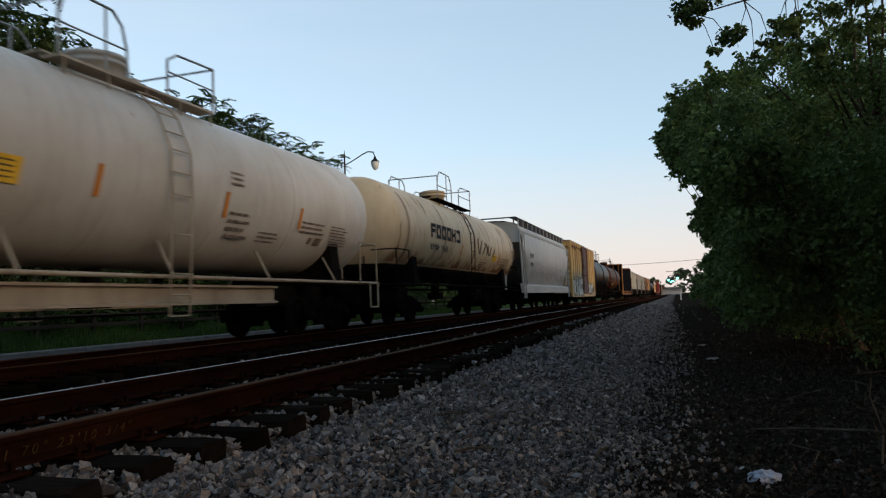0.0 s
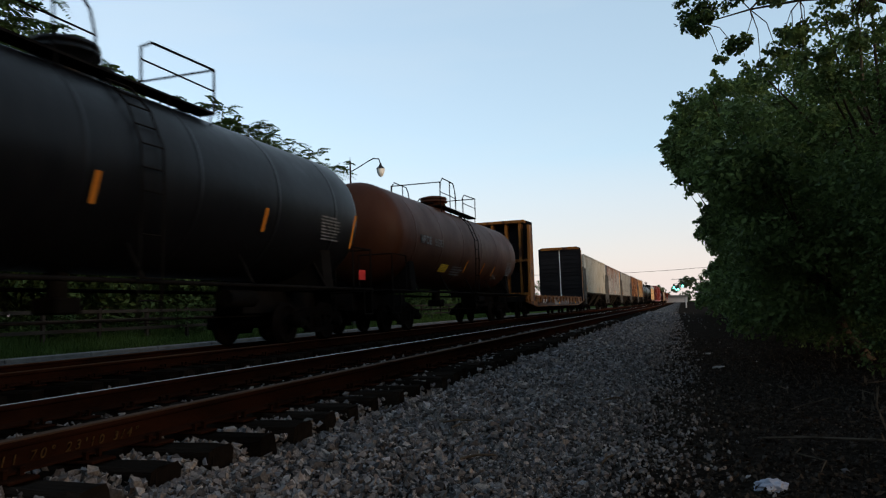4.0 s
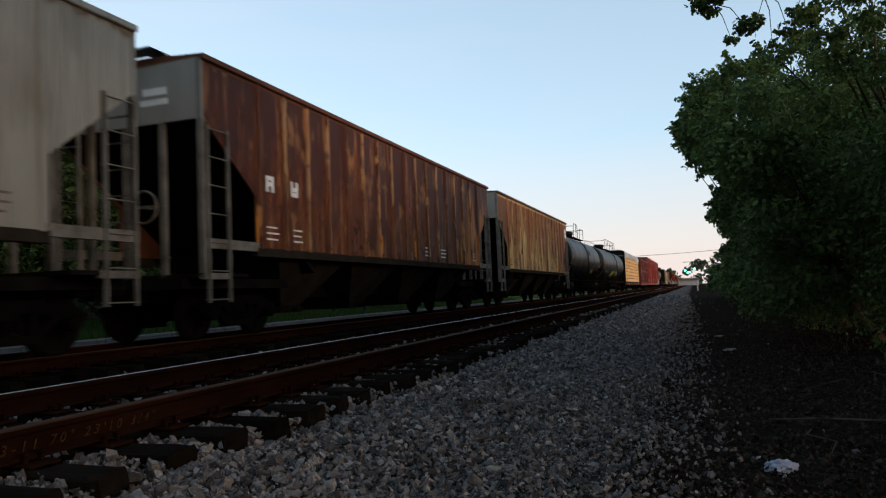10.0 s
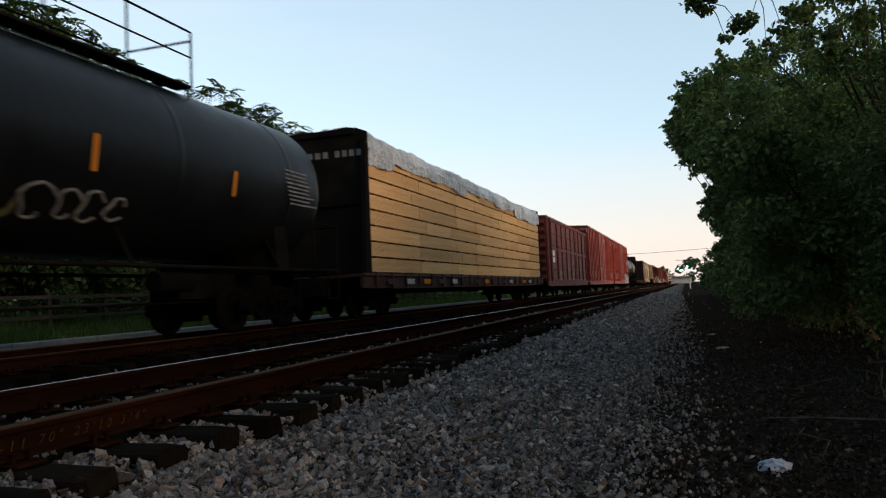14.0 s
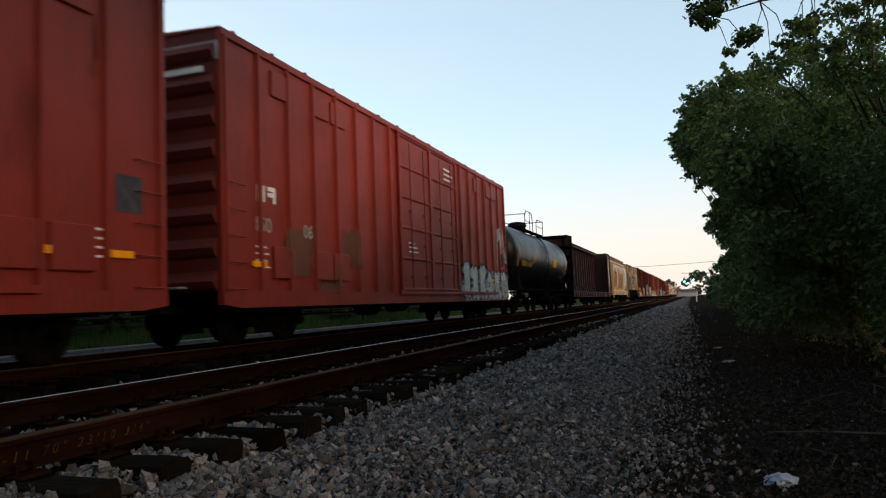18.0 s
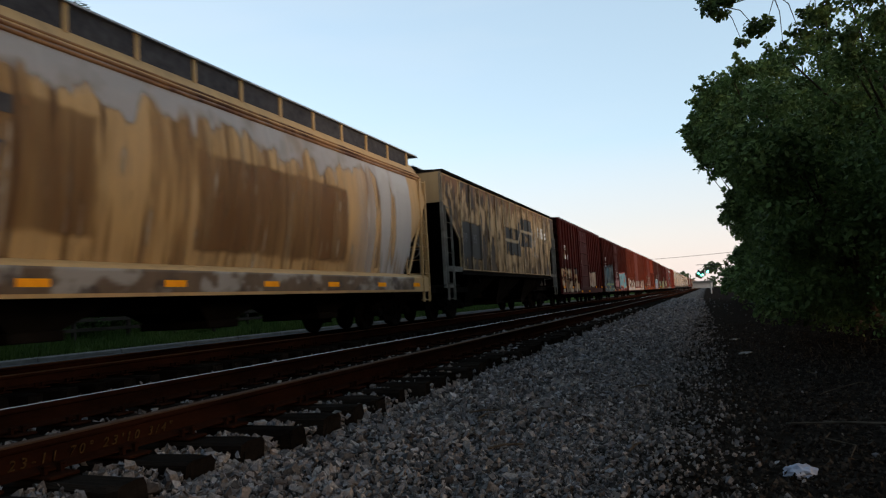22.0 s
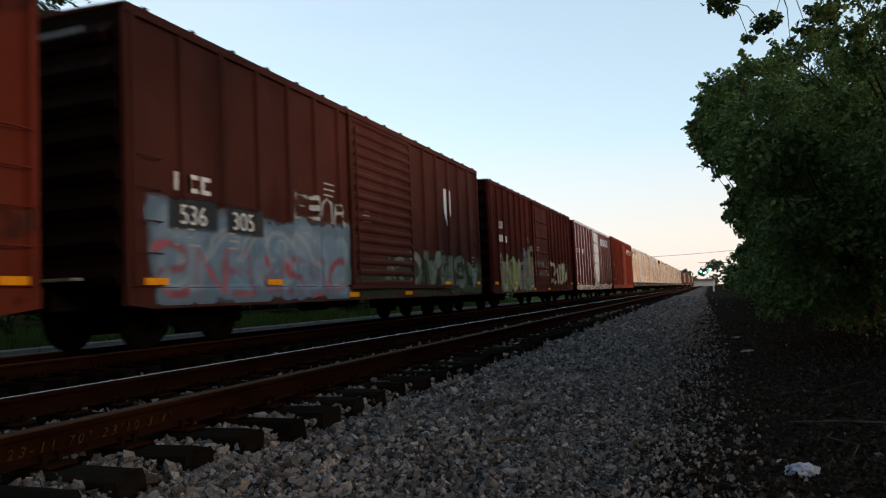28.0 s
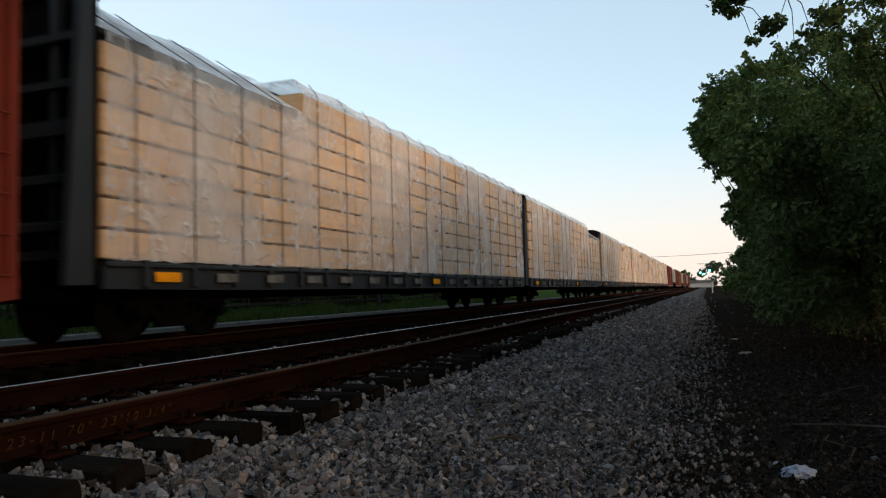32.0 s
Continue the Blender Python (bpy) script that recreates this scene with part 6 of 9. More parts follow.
# 1 cream tank car with a black lower half
CREAM_TANK = paint("cream tank paint", (0.56, 0.45, 0.3), (0.46, 0.34, 0.21), 0.36, (0.22, 0.1, 0.04), 0.15, 2, 0.45, dirt_amt=0.15, low=(1.78, (0.009, 0.009, 0.009)))
car, place, half = tankcar("cream tank car, lower half black, rusty drips", 18.2, 35.6, CREAM_TANK, 1.52, 2.86, (-2.3, 2.0), UNDER, CREAM_TANK, UNDER, rail_mat=GALV, end_in=0.5)
zc, r = 2.86, 1.52
glyphs(car, DARK_MARK, on_tank(r, zc, 2.9) + 0.01, -4.95, 2.68, 6, 0.46, 0.46, 0.1, 0.12, "logotype", 5, "large black block lettering")
glyphs(car, DARK_MARK, on_tank(r, zc, 2.35) + 0.04, -4.9, 2.3, 4, 0.18, 0.24, 0.06, 0.05, "reporting_mark", 6)
lettering("car_number", "91645", 0.3, DARK_MARK, car, -3.8, 2.3, on_tank(r, zc, 2.4) + 0.03, "black stencilled number")
tank_marks(car, zc, r, STAIN, [(1.5, 2.12, 1.1, 3, 0.09), (4.72, 2.4, 1.8, 5, 0.08), (6.85, 2.85, 0.8, 7, 0.06)], [(-1.37, 2.42, 0.5), (4.56, 2.4, 0.46)], [(3.32, 2.38, 0.72, 0.26, YELLOW_MARK)], [(5.9, 1.9, 0.4, 0.18)])
cv = Canvas(-8.0, 8.0, 1.82, 3.9, 201, 0.04)
cv.put(np.clip((2.15 - cv.Z + (cv.noise(0.4, 0.3, 4) - 0.5) * 1.1) * 2.2, 0, 1) * 0.75, (0.26, 0.12, 0.05))
cv.blots(0.16, 0.9, 0.66, (0.25, 0.11, 0.045), 0.7, 6)
for y in (-7.0, 0.35, 7.2):
    cv.put(np.clip(1 - np.abs(cv.Y - y + 0.05 * (cv.noise(0.3, 0.4) - 0.5)) / 0.14, 0, 1) * (0.35 + 0.5 * cv.noise(0.2, 0.5)), (0.2, 0.085, 0.035))
cv.lay(car, tank_side(r, zc), "rusty drips above the black lower half", "rust_stain")
for i in range(7):
    y = 0.95 + i * 0.4
    squig = Shape().path([(on_tank(r, zc, z) + 0.012, y + 0.16 * math.sin(z * 6 + 1.7 * i), z) for z in np.linspace(2.45, 3.05 - 0.05 * i, 10)], 0.022, 4)
    part("spray_scrawl", squig, STAIN, car, "thin dark spray-painted scrawl")

# 2 pale grey rounded hopper
FADED = surf("faded grey stencil", (0.16, 0.16, 0.16), (0.24, 0.24, 0.235), 6, 0.7)
FADED_RED = surf("faded red stencil", (0.3, 0.15, 0.13), (0.36, 0.21, 0.18), 6, 0.7)
GREY_HOP = paint("pale grey hopper paint", (0.37, 0.365, 0.35), (0.34, 0.33, 0.31), 0.0, (0.3, 0.2, 0.14), 0.0, 3, 0.42, dirt_amt=0.08)
car, place, half = round_hopper("pale grey round-sided covered hopper, faint tags", 35.6, 53.3, GREY_HOP)
glyphs(car, DARK_MARK, 1.585, -half + 2.6, 2.75, 4, 0.2, 0.24, 0.07, 0.05, "reporting_mark", 9)
lettering("car_number", "27978", 0.32, DARK_MARK, car, -half + 2.6, 2.3, 1.56, "dark stencilled number")
for i, y in enumerate((-2.6, 0.6, 1.9, 3.4, 5.0, 6.0)):
    bars(car, FADED_RED if i == 2 else FADED, 1.5, y, 2.05, stencil_rows(4, 0.7, 0.09, 0.026, i), label="faded stencilled lines")
cv = Canvas(-6.4, 6.4, 1.5, 2.7, 202)
cv.scrawl(-3.2, 5.4, 1.9, 2.5, 9, (0.2, 0.2, 0.2), 0.013, 0.5)
cv.scrawl(-5.6, -2.0, 1.9, 2.6, 5, (0.36, 0.25, 0.22), 0.02, 0.4)
cv.lay(car, SIDES[car.name], "faint thin scrawled lines")
for y in (-1.2, 2.6, 4.4):
    part("reflector", STRIPE, ORANGE_MARK, car, "orange reflective strip", at=pose(1.52, y, 1.85, 0, -14, 0))

# 3 yellow box car, brown door
YELLOW_BOX = paint("faded yellow box car paint", (0.5, 0.32, 0.115), (0.46, 0.3, 0.13), 0.3, (0.13, 0.055, 0.025), 0.05, 4, 0.55, halo=(0.4, 0.2, 0.06), from_top=(3.0, 0.05))
BROWN_DOOR = paint("brown door paint", (0.07, 0.026, 0.018), (0.1, 0.042, 0.028), 0.3, (0.05, 0.02, 0.012), 0.1, 5, 0.6)
car, place, half, x = boxcar("faded yellow boxcar, brown sliding door, grey tags", 53.3, 70.4, YELLOW_BOX, 4.8, 6, (-1.15, 2.15), BROWN_DOOR, sill_z=0.58, rib_w=0.09, roof_mat=BROWN_DOOR)
cv = Canvas(-7.75, -1.25, 0.62, 4.5, 203)
for y in np.linspace(-7.4, -1.6, 7):
    cv.put(np.clip(1 - np.abs(cv.Y - y - 0.12) / 0.1, 0, 1) * np.clip((cv.noise(0.2, 1.5) - 0.36) * 3.5, 0, 0.85), (0.12, 0.055, 0.022))
cv.rust_runs(4.5, 0.2, (0.06, 0.025, 0.014), (0.26, 0.12, 0.04), cover=0.8)
cv.put(cv.inside(-7.0, -1.3, 0.7, 2.35, 0.25, 0.5) * 0.45, (0.4, 0.42, 0.4))
cv.letters(-6.9, -1.35, 0.6, 2.15, 4, SILVER, (0.015, 0.05, 0.04), 0.3, 0.06, None, 0.95, 0.15)
cv.drips(-6.8, -1.5, 1.1, 22, (0.02, 0.07, 0.05), 0.5)
cv.lay(car, SIDES[car.name], "pale grey tag with dark green outlines and drips")
cv = Canvas(2.3, 7.75, 0.62, 4.5, 204)
for y in np.linspace(2.7, 7.4, 6):
    cv.put(np.clip(1 - np.abs(cv.Y - y - 0.12) / 0.1, 0, 1) * np.clip((cv.noise(0.2, 1.5) - 0.36) * 3.5, 0, 0.85), (0.12, 0.055, 0.022))
cv.letters(2.4, 7.4, 0.7, 1.75, 5, SILVER, (0.02, 0.025, 0.025), 0.2, 0.045, None, 0.9, 0.25)
cv.drips(2.5, 7.4, 1.0, 14, (0.3, 0.31, 0.3), 0.4)
cv.lay(car, SIDES[car.name], "white tag with thin black outlines")

# 4, 5 dark tank cars
GREY_MARK = surf("worn pale stencil", (0.085, 0.085, 0.085), (0.17, 0.17, 0.17), 6, 0.7)
BLACK_TANK = paint("black tank paint", (0.004, 0.0043, 0.0054), (0.0065, 0.0068, 0.008), 0.1, (0.022, 0.017, 0.014), 0.0, 6, 0.42, gloss=0.11)
car, place, half = tankcar("black tank car with orange reflective stripes", 70.4, 87.9, BLACK_TANK, 1.52, 2.86)
tank_marks(car, 2.86, 1.52, GREY_MARK, [(-5.2, 2.5, 0.9, 3, 0.1), (5.4, 2.7, 1.0, 8, 0.07)], [(-4.6, 2.4, 0.46), (-1.0, 2.4, 0.46), (3.2, 2.4, 0.46), (7.0, 2.5, 0.8)])
part("placard", Shape().box(-0.003, 0.006, -0.18, 0.18, -0.12, 0.12), RED_MARK, car, "red and white warning placard", pose(1.5, half - 1.3, 1.5))
BROWN_TANK = paint("dark brown tank paint", (0.055, 0.0175, 0.0065), (0.034, 0.011, 0.005), 0.2, (0.018, 0.009, 0.007), 0.0, 7, 0.55, gloss=0.1)
car, place, half = tankcar("dark brown tank car with white stencils", 87.9, 105.7, BROWN_TANK, 1.5, 2.86, (-2.1, 2.5))
zt = 2.75
glyphs(car, GREY_MARK, on_tank(1.51, 2.86, zt) + 0.01, -5.9, zt - 0.14, 4, 0.2, 0.26, 0.06, 0.07, "reporting_mark", 14)
lettering("car_number", "51583", 0.34, GREY_MARK, car, -4.6, zt - 0.14, on_tank(1.51, 2.86, zt) + 0.02, "white stencilled number")
tank_marks(car, 2.86, 1.5, GREY_MARK, [(-2.1, 2.05, 1.35, 4, 0.1), (3.8, 1.95, 0.95, 3, 0.08), (5.5, 2.55, 1.1, 9, 0.07), (5.9, 1.85, 0.4, 4, 0.07)], [(-0.6, 2.12, 0.5), (1.76, 2.14, 0.5), (3.53, 2.12, 0.44)], [(-3.4, 1.98, 0.8, 0.3, YELLOW_MARK)])

# 6 bulkhead flat car
OCHRE = paint("ochre flat car paint", (0.27, 0.1, 0.016), (0.19, 0.062, 0.012), 0.7, (0.05, 0.018, 0.009), 0.3, 8, 0.7, streak=(1.4, 0.7))
BOARDS = piece_surf("dark bulkhead boards", (0.006, 0.006, 0.007), (0.02, 0.019, 0.02), 0.2, 0.85, 1.0, 8, (0.4, 1, 5), 0.4)
car, place, half = begin_car("bulkhead_flat_car", "empty ochre bulkhead flat car with dark boarded ends", 105.7, 128.6)
deck_frame(car, half, OCHRE, 1.15, 0.56, 1.54, 16)
h = half - 0.75
part("fishbelly_sill", Shape().prism([(-h + 3.2, 0.64), (h - 3.2, 0.64), (h - 4.8, 0.26), (-h + 4.8, 0.26)], "x", -0.42, 0.42), UNDER, car, "deep dark centre sill")
for e in (-1, 1):
    y = h - 0.9 if e > 0 else -9.35
    b = bulkhead(car, OCHRE, BOARDS, e, y, 5.06, 1.15, 1.64, 0.55 if e > 0 else 1.0, 4)
    for z in np.arange(1.2, 4.7, 0.32):
        part("board", Shape().box(-1.5, 1.5, min(y, y - e * 0.04), max(y, y - e * 0.04), z, z + 0.3, 0.008), BOARDS, b)
    part("guide_strip", Shape().box(-0.03, 0.03, min(y - e * 0.04, y - e * 0.055), max(y - e * 0.04, y - e * 0.055), 1.2, 4.8), WHITE_MARK, b, "pale vertical strip")
    part("header", Shape().prism([(-1.5, 4.86), (1.5, 4.86), (1.5, 4.93), (1.22, 5.05), (-1.22, 5.05), (-1.5, 4.93)], "y", y - e * 0.0, y - e * 0.06), OCHRE, b)
for i, y in enumerate(np.arange(-h + 0.75, h - 0.75, 0.26)):
    part("deck_plank", Shape().box(-1.5, 1.5, y + 0.005, y + 0.25, 1.09, 1.15), SPACER, car) if i < 80 else None
cv = Canvas(-h + 2.4, h - 2.4, 0.6, 1.06, 206, 0.03)
# lower sill darkened in the paint for its shade, plus rust blots
cv.put(np.clip((0.92 - cv.Z) / 0.2 + (cv.noise(0.7, 0.2) - 0.5) * 2.5, 0, 1) * 0.8, (0.05, 0.017, 0.007))
cv.blots(0.4, 0.5, 0.6, (0.035, 0.014, 0.008), 0.8, 4)
cv.letters(-2.8, 2.9, 0.62, 1.04, 9, [(0.36, 0.34, 0.31), (0.24, 0.22, 0.2)], (0.05, 0.03, 0.02), 0.075, 0.02, None, 0.8, 0.5)
cv.lay(car, lambda Y, Z: 1.543 + 0 * Y, "small pale tag on the side sill, shade painted below")
glyphs(car, WHITE_MARK, 1.545, -6.6, 0.72, 3, 0.32, 0.24, 0.1, 0.07, "reporting_mark", 21)
bars(car, WHITE_MARK, 1.545, 2.4, 0.95, stencil_rows(4, 0.7, 0.07, 0.03))
for y in (-1.0, 6.3):
    part("reflector", REFLECT, ORANGE_REFLECT, car, "yellow reflective strip", at=pose(1.55, y, 0.75))
running_gear(car, place, half, 2.7)

# 7-11 ribbed covered hoppers
HOP_WHITE = paint("cream white hopper paint", (0.46, 0.43, 0.35), (0.41, 0.375, 0.3), 0.05, (0.35, 0.17, 0.06), 0.0, 10, 0.5)
HOP_RUSTY = paint("white hopper paint", (0.38, 0.37, 0.35), (0.32, 0.31, 0.29), 0.1, (0.2, 0.1, 0.05), 0.0, 11, 0.6)
HOP_RIB = paint("pale rib paint", (0.42, 0.41, 0.385), (0.35, 0.335, 0.31), 0.2, (0.16, 0.06, 0.03), 0.0, 15, 0.6, streak=(2.0, 0.5))
HOP_GREY = paint("grey hopper paint", (0.3, 0.292, 0.262), (0.26, 0.252, 0.222), 0.05, (0.2, 0.12, 0.06), 0.0, 12, 0.5)
HOP_BROWN = paint("hopper paint under rust", (0.14, 0.05, 0.025), (0.09, 0.03, 0.016), 0.3, (0.05, 0.015, 0.008), 0.2, 13, 0.7)
HOP_ORANGE = paint("tan hopper paint", (0.56, 0.37, 0.17), (0.5, 0.31, 0.13), 0.1, (0.2, 0.08, 0.03), 0.0, 14, 0.7)
TAN_RIB = paint("tan rib paint", (0.46, 0.3, 0.14), (0.4, 0.25, 0.11), 0.2, (0.2, 0.08, 0.03), 0.0, 16, 0.65)
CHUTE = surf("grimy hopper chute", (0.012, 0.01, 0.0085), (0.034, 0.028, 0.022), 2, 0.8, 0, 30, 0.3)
hop_spec = [("cream-white ribbed covered hopper with black numbers", 128.6, 147.5, HOP_WHITE, 3, "460249", STAIN),
            ("white ribbed covered hopper streaked with rust", 147.5, 166.3, HOP_RUSTY, 4, "75375", WHITE_MARK),
            ("grey ribbed covered hopper with faint numbers", 166.3, 184.95, HOP_GREY, 4, "466602", STAIN),
            ("ribbed covered hopper almost wholly brown with rust", 184.95, 203.7, HOP_BROWN, 4, "", WHITE_MARK),
            ("tan ribbed covered hopper with orange rust", 203.7, 222.1, HOP_ORANGE, 4, "", DARK_MARK)]
for i, (lab, a, b, m, bays, num, mk) in enumerate(hop_spec):
    car, place, half, x = hopper(lab, a, b, m, (4.6, 4.56, 4.6, 4.66, 4.7)[i], 17, bays, CHUTE, rib_mat=(None, HOP_RIB, None, None, TAN_RIB)[i], end_panel=HOP_GREY if i > 0 else None, top_mat=HOP_BROWN if i in (1, 3, 4) else None)
    y = -half + 2.55
    glyphs(car, mk, x + 0.006, y, 2.62, 2, 0.26, 0.3, 0.62, 0.08, "reporting_mark", 30 + i)
    if num:
        for k in range(0, len(num), 2):
            lettering("car_number", num[k:k + 2], 0.42, mk, car, y + (k // 2) * 0.93, 2.2, x + 0.006, "stencilled number")
    for k, yy in enumerate((y, y + 0.93, 1.5, 2.9, half - 3.2)):
        bars(car, mk, x + 0.006, yy, 1.95, stencil_rows(3, 0.5, 0.11, 0.05, k + i))
    for yy in (-half + 2.25, -1.6, 0.7, 5.0):
        part("reflector", STRIPE, ORANGE_MARK, car, "orange reflective strip", at=pose(x + 0.006, yy, 1.9))
    ye = half - 0.78
    cv = Canvas(-ye, ye, 1.58, 4.5, 210 + i, 0.04)
    seams = RIBS_AT[car.name]
    if i in (0, 2):
        cv.put(np.full(cv.A.shape, 0.08), (0.3, 0.27, 0.22))
        cv.rust_runs(4.5, 0.06, (0.2, 0.12, 0.06), (0.32, 0.22, 0.12), seams, cover=0.5)
        cv.blots(0.7, 1.6, 0.6, (0.26, 0.24, 0.2), 0.3, 4)
    elif i == 1:
        cv.rust_runs(4.45, 1.2, (0.075, 0.018, 0.008), (0.4, 0.145, 0.032), seams, 0.075, 1.0, 0.6, 0.7)
        cv.pale_seams(seams, 0.07, (0.38, 0.37, 0.345), 0.6)
        cv.blots(0.35, 0.5, 0.68, (0.05, 0.03, 0.022), 0.8)
        back = np.clip((cv.Y - half + 2.9) / 0.5, 0, 1)
        cv.put(back * 0.9, (0.42, 0.31, 0.17))
        cv.put(back * np.clip((cv.noise(0.5, 0.9, 4) - 0.42) * 4 + (cv.Z - 3.6) * 0.5, 0, 1) * 0.85, (0.3, 0.095, 0.025))
        cv.put(back * np.clip((cv.noise(0.2, 0.5, 4) - 0.58) * 6, 0, 1) * 0.8, (0.1, 0.03, 0.012))
    elif i == 3:
        cv.rust_runs(4.45, 2.3, (0.05, 0.0125, 0.007), (0.21, 0.062, 0.02), seams, 0.03, 1.0, 0.3, 0.62)
        cv.pale_seams([y for k, y in enumerate(seams) if k % 4], 0.05, (0.36, 0.2, 0.095), 0.85)
        cv.blots(0.12, 1.3, 0.6, (0.3, 0.12, 0.045), 0.6, 7)
        cv.blots(0.5, 0.35, 0.62, (0.05, 0.016, 0.01), 0.8)
        cv.blots(0.3, 0.6, 0.66, (0.36, 0.17, 0.06), 0.6)
        back = np.clip((cv.Y - half + 4.6) / 1.2, 0, 1)
        cv.put(back * np.clip((cv.noise(0.35, 1.6, 4) - 0.4) * 5 + (2.9 - cv.Z) * 0.6, 0, 1) * 0.75, (0.36, 0.14, 0.04))
        cv.put(back * np.clip((cv.noise(0.3, 1.2, 4) - 0.44) * 7 + (cv.Z - 3.5) * 0.9, 0, 1) * 0.9, (0.045, 0.013, 0.008))
    else:
        cv.rust_runs(4.5, 1.3, (0.15, 0.042, 0.012), (0.44, 0.18, 0.042), seams, 0.03, 0.95, 0.7, 0.6)
        cv.pale_seams(seams, 0.04, (0.5, 0.32, 0.14), 0.7)
        cv.blots(0.22, 1.0, 0.62, (0.3, 0.12, 0.035), 0.8, 5)
        cv.blots(0.3, 0.4, 0.7, (0.07, 0.022, 0.01), 0.85)
        cv.blots(0.16, 2.0, 0.6, (0.11, 0.032, 0.012), 0.7, 6)
        cv.put(np.clip((cv.Y - 3.2) / 3.0, 0, 1) * np.clip((cv.noise(0.16, 1.4, 4) - 0.45) * 6, 0, 1) * 0.8, (0.12, 0.035, 0.014))
    cv.cut_ends(half - 0.72)
    cv.lay(car, SIDES[car.name], ("faint dusty streaks", "rust running down the panels", "faint dusty streaks", "dark rust over nearly the whole side", "orange rust runs and dark patches")[i], "rust_stain")
    part("end_stencil", Shape().box(-0.25, 0.3, -0.004, 0.002, -0.05, 0.05).box(-0.2, 0.28, -0.004, 0.002, 0.12, 0.24), mk, car, "small number on the end panel", pose(0.6, -half + 0.715, 3.95))
    if i == 4:
        part("roundel", Shape().rod((0, 0, 0), (0.006, 0, 0), 0.29, 28), WHITE_MARK, car, "pale round emblem", pose(x + 0.052, half - 1.55, 3.95))
        part("emblem_bar", Shape().box(0, 0.009, -0.28, 0.28, -0.02, 0.02), DARK_MARK, car, "dark bar", pose(x + 0.055, half - 1.55, 3.95))

# 12, 13 black tank cars
BLACK_TANK2 = paint("black tank paint with grey ghosts", (0.004, 0.0044, 0.0056), (0.0068, 0.0072, 0.0084), 0.12, (0.028, 0.026, 0.024), 0.0, 16, 0.42, gloss=0.11)
car, place, half = tankcar("black tank car with grey ghost tags", 222.1, 239.9, BLACK_TANK2, 1.5, 2.86, (-2.6, 2.1))
tank_marks(car, 2.86, 1.5, GREY_MARK, [(-6.2, 2.3, 1.5, 2, 0.16), (5.14, 2.02, 0.5, 4, 0.08), (6.5, 2.72, 1.2, 8, 0.065)], [(-7.4, 2.3, 0.9), (-3.5, 2.3, 0.4), (-0.05, 2.4, 0.4), (4.48, 2.33, 0.5), (7.83, 2.28, 0.9)], [(3.75, 1.92, 0.5, 0.28, YELLOW_MARK)])
cv = Canvas(-7.9, 4.0, 1.7, 4.1, 212)
cv.scrawl(-7.7, -6.4, 2.7, 3.9, 3, (0.16, 0.18, 0.15), 0.05, 0.6)
cv.letters(0.6, 2.0, 3.0, 3.7, 2, [(0.12, 0.13, 0.13), (0.07, 0.07, 0.08)], (0.02, 0.02, 0.02), 0.1, 0.03, None, 0.7, 0.5)
cv.letters(0.9, 3.6, 1.95, 2.6, 3, [(0.1, 0.095, 0.09), (0.05, 0.05, 0.05)], (0.02, 0.02, 0.02), 0.1, 0.02, None, 0.6, 0.7)
cv.lay(car, tank_side(1.5, 2.86), "faint grey ghost tags")
BLACK_TANK3 = paint("black tank paint with spray tags", (0.004, 0.0043, 0.0054), (0.0068, 0.0072, 0.0084), 0.1, (0.022, 0.02, 0.018), 0.0, 17, 0.42, gloss=0.11)
car, place, half = tankcar("long black tank car with pale and yellow-green tags", 239.9, 261.8, BLACK_TANK3, 1.52, 2.86, (-3.2, 6.0), rail_style=2)
tank_marks(car, 2.86, 1.52, GREY_MARK, [(-7.9, 2.6, 0.8, 2, 0.14), (8.05, 3.1, 1.05, 9, 0.085)], [(-9.0, 2.75, 0.7), (3.2, 2.64, 0.5), (6.36, 2.62, 0.44)])

cv = Canvas(-8.0, 5.0, 1.55, 2.9, 213)
cv.letters(-7.8, -3.4, 1.95, 2.6, 6, [(0.14, 0.135, 0.11), (0.09, 0.085, 0.05), (0.05, 0.05, 0.05)], (0.014, 0.014, 0.014), 0.09, 0.02, None, 0.7, 0.7)
cv.letters(-1.4, 0.5, 1.65, 2.3, 2, [(0.26, 0.32, 0.05), (0.2, 0.26, 0.04)], (0.05, 0.07, 0.02), 0.17, 0.02, None, 0.85, 0.4)
cv.letters(0.9, 2.3, 1.7, 2.1, 3, [(0.1, 0.1, 0.1), (0.16, 0.16, 0.04)], (0.014, 0.014, 0.014), 0.07, 0.02, None, 0.7, 0.6)
cv.lay(car, tank_side(1.52, 2.86), "worn pale tags and a yellow-green blob")
for i, (yy, w_, h_) in enumerate(((2.5, 0.45, 0.42), (3.0, 0.36, 0.36), (3.4, 0.4, 0.4), (3.85, 0.34, 0.3))):
    loop = [(on_tank(1.535, 2.86, 1.95 + h_ * 0.5 * math.sin(a)), yy + w_ * 0.5 * math.cos(a) * (1 + 0.3 * math.sin(3 * a + i)), 1.95 + h_ * 0.5 * math.sin(a)) for a in np.linspace(0.4, 5.6, 14)]
    part("spray_scrawl", Shape().path(loop, 0.03, 4), GREY_MARK, car, "pale spray-painted loop")

# 14 centre-beam car with bare lumber under a torn tarpaulin
CB_BROWN = paint("dark brown centre-beam paint", (0.036, 0.0135, 0.0105), (0.046, 0.018, 0.013), 0.25, (0.05, 0.022, 0.014), 0.1, 18, 0.7)
LOADS = []


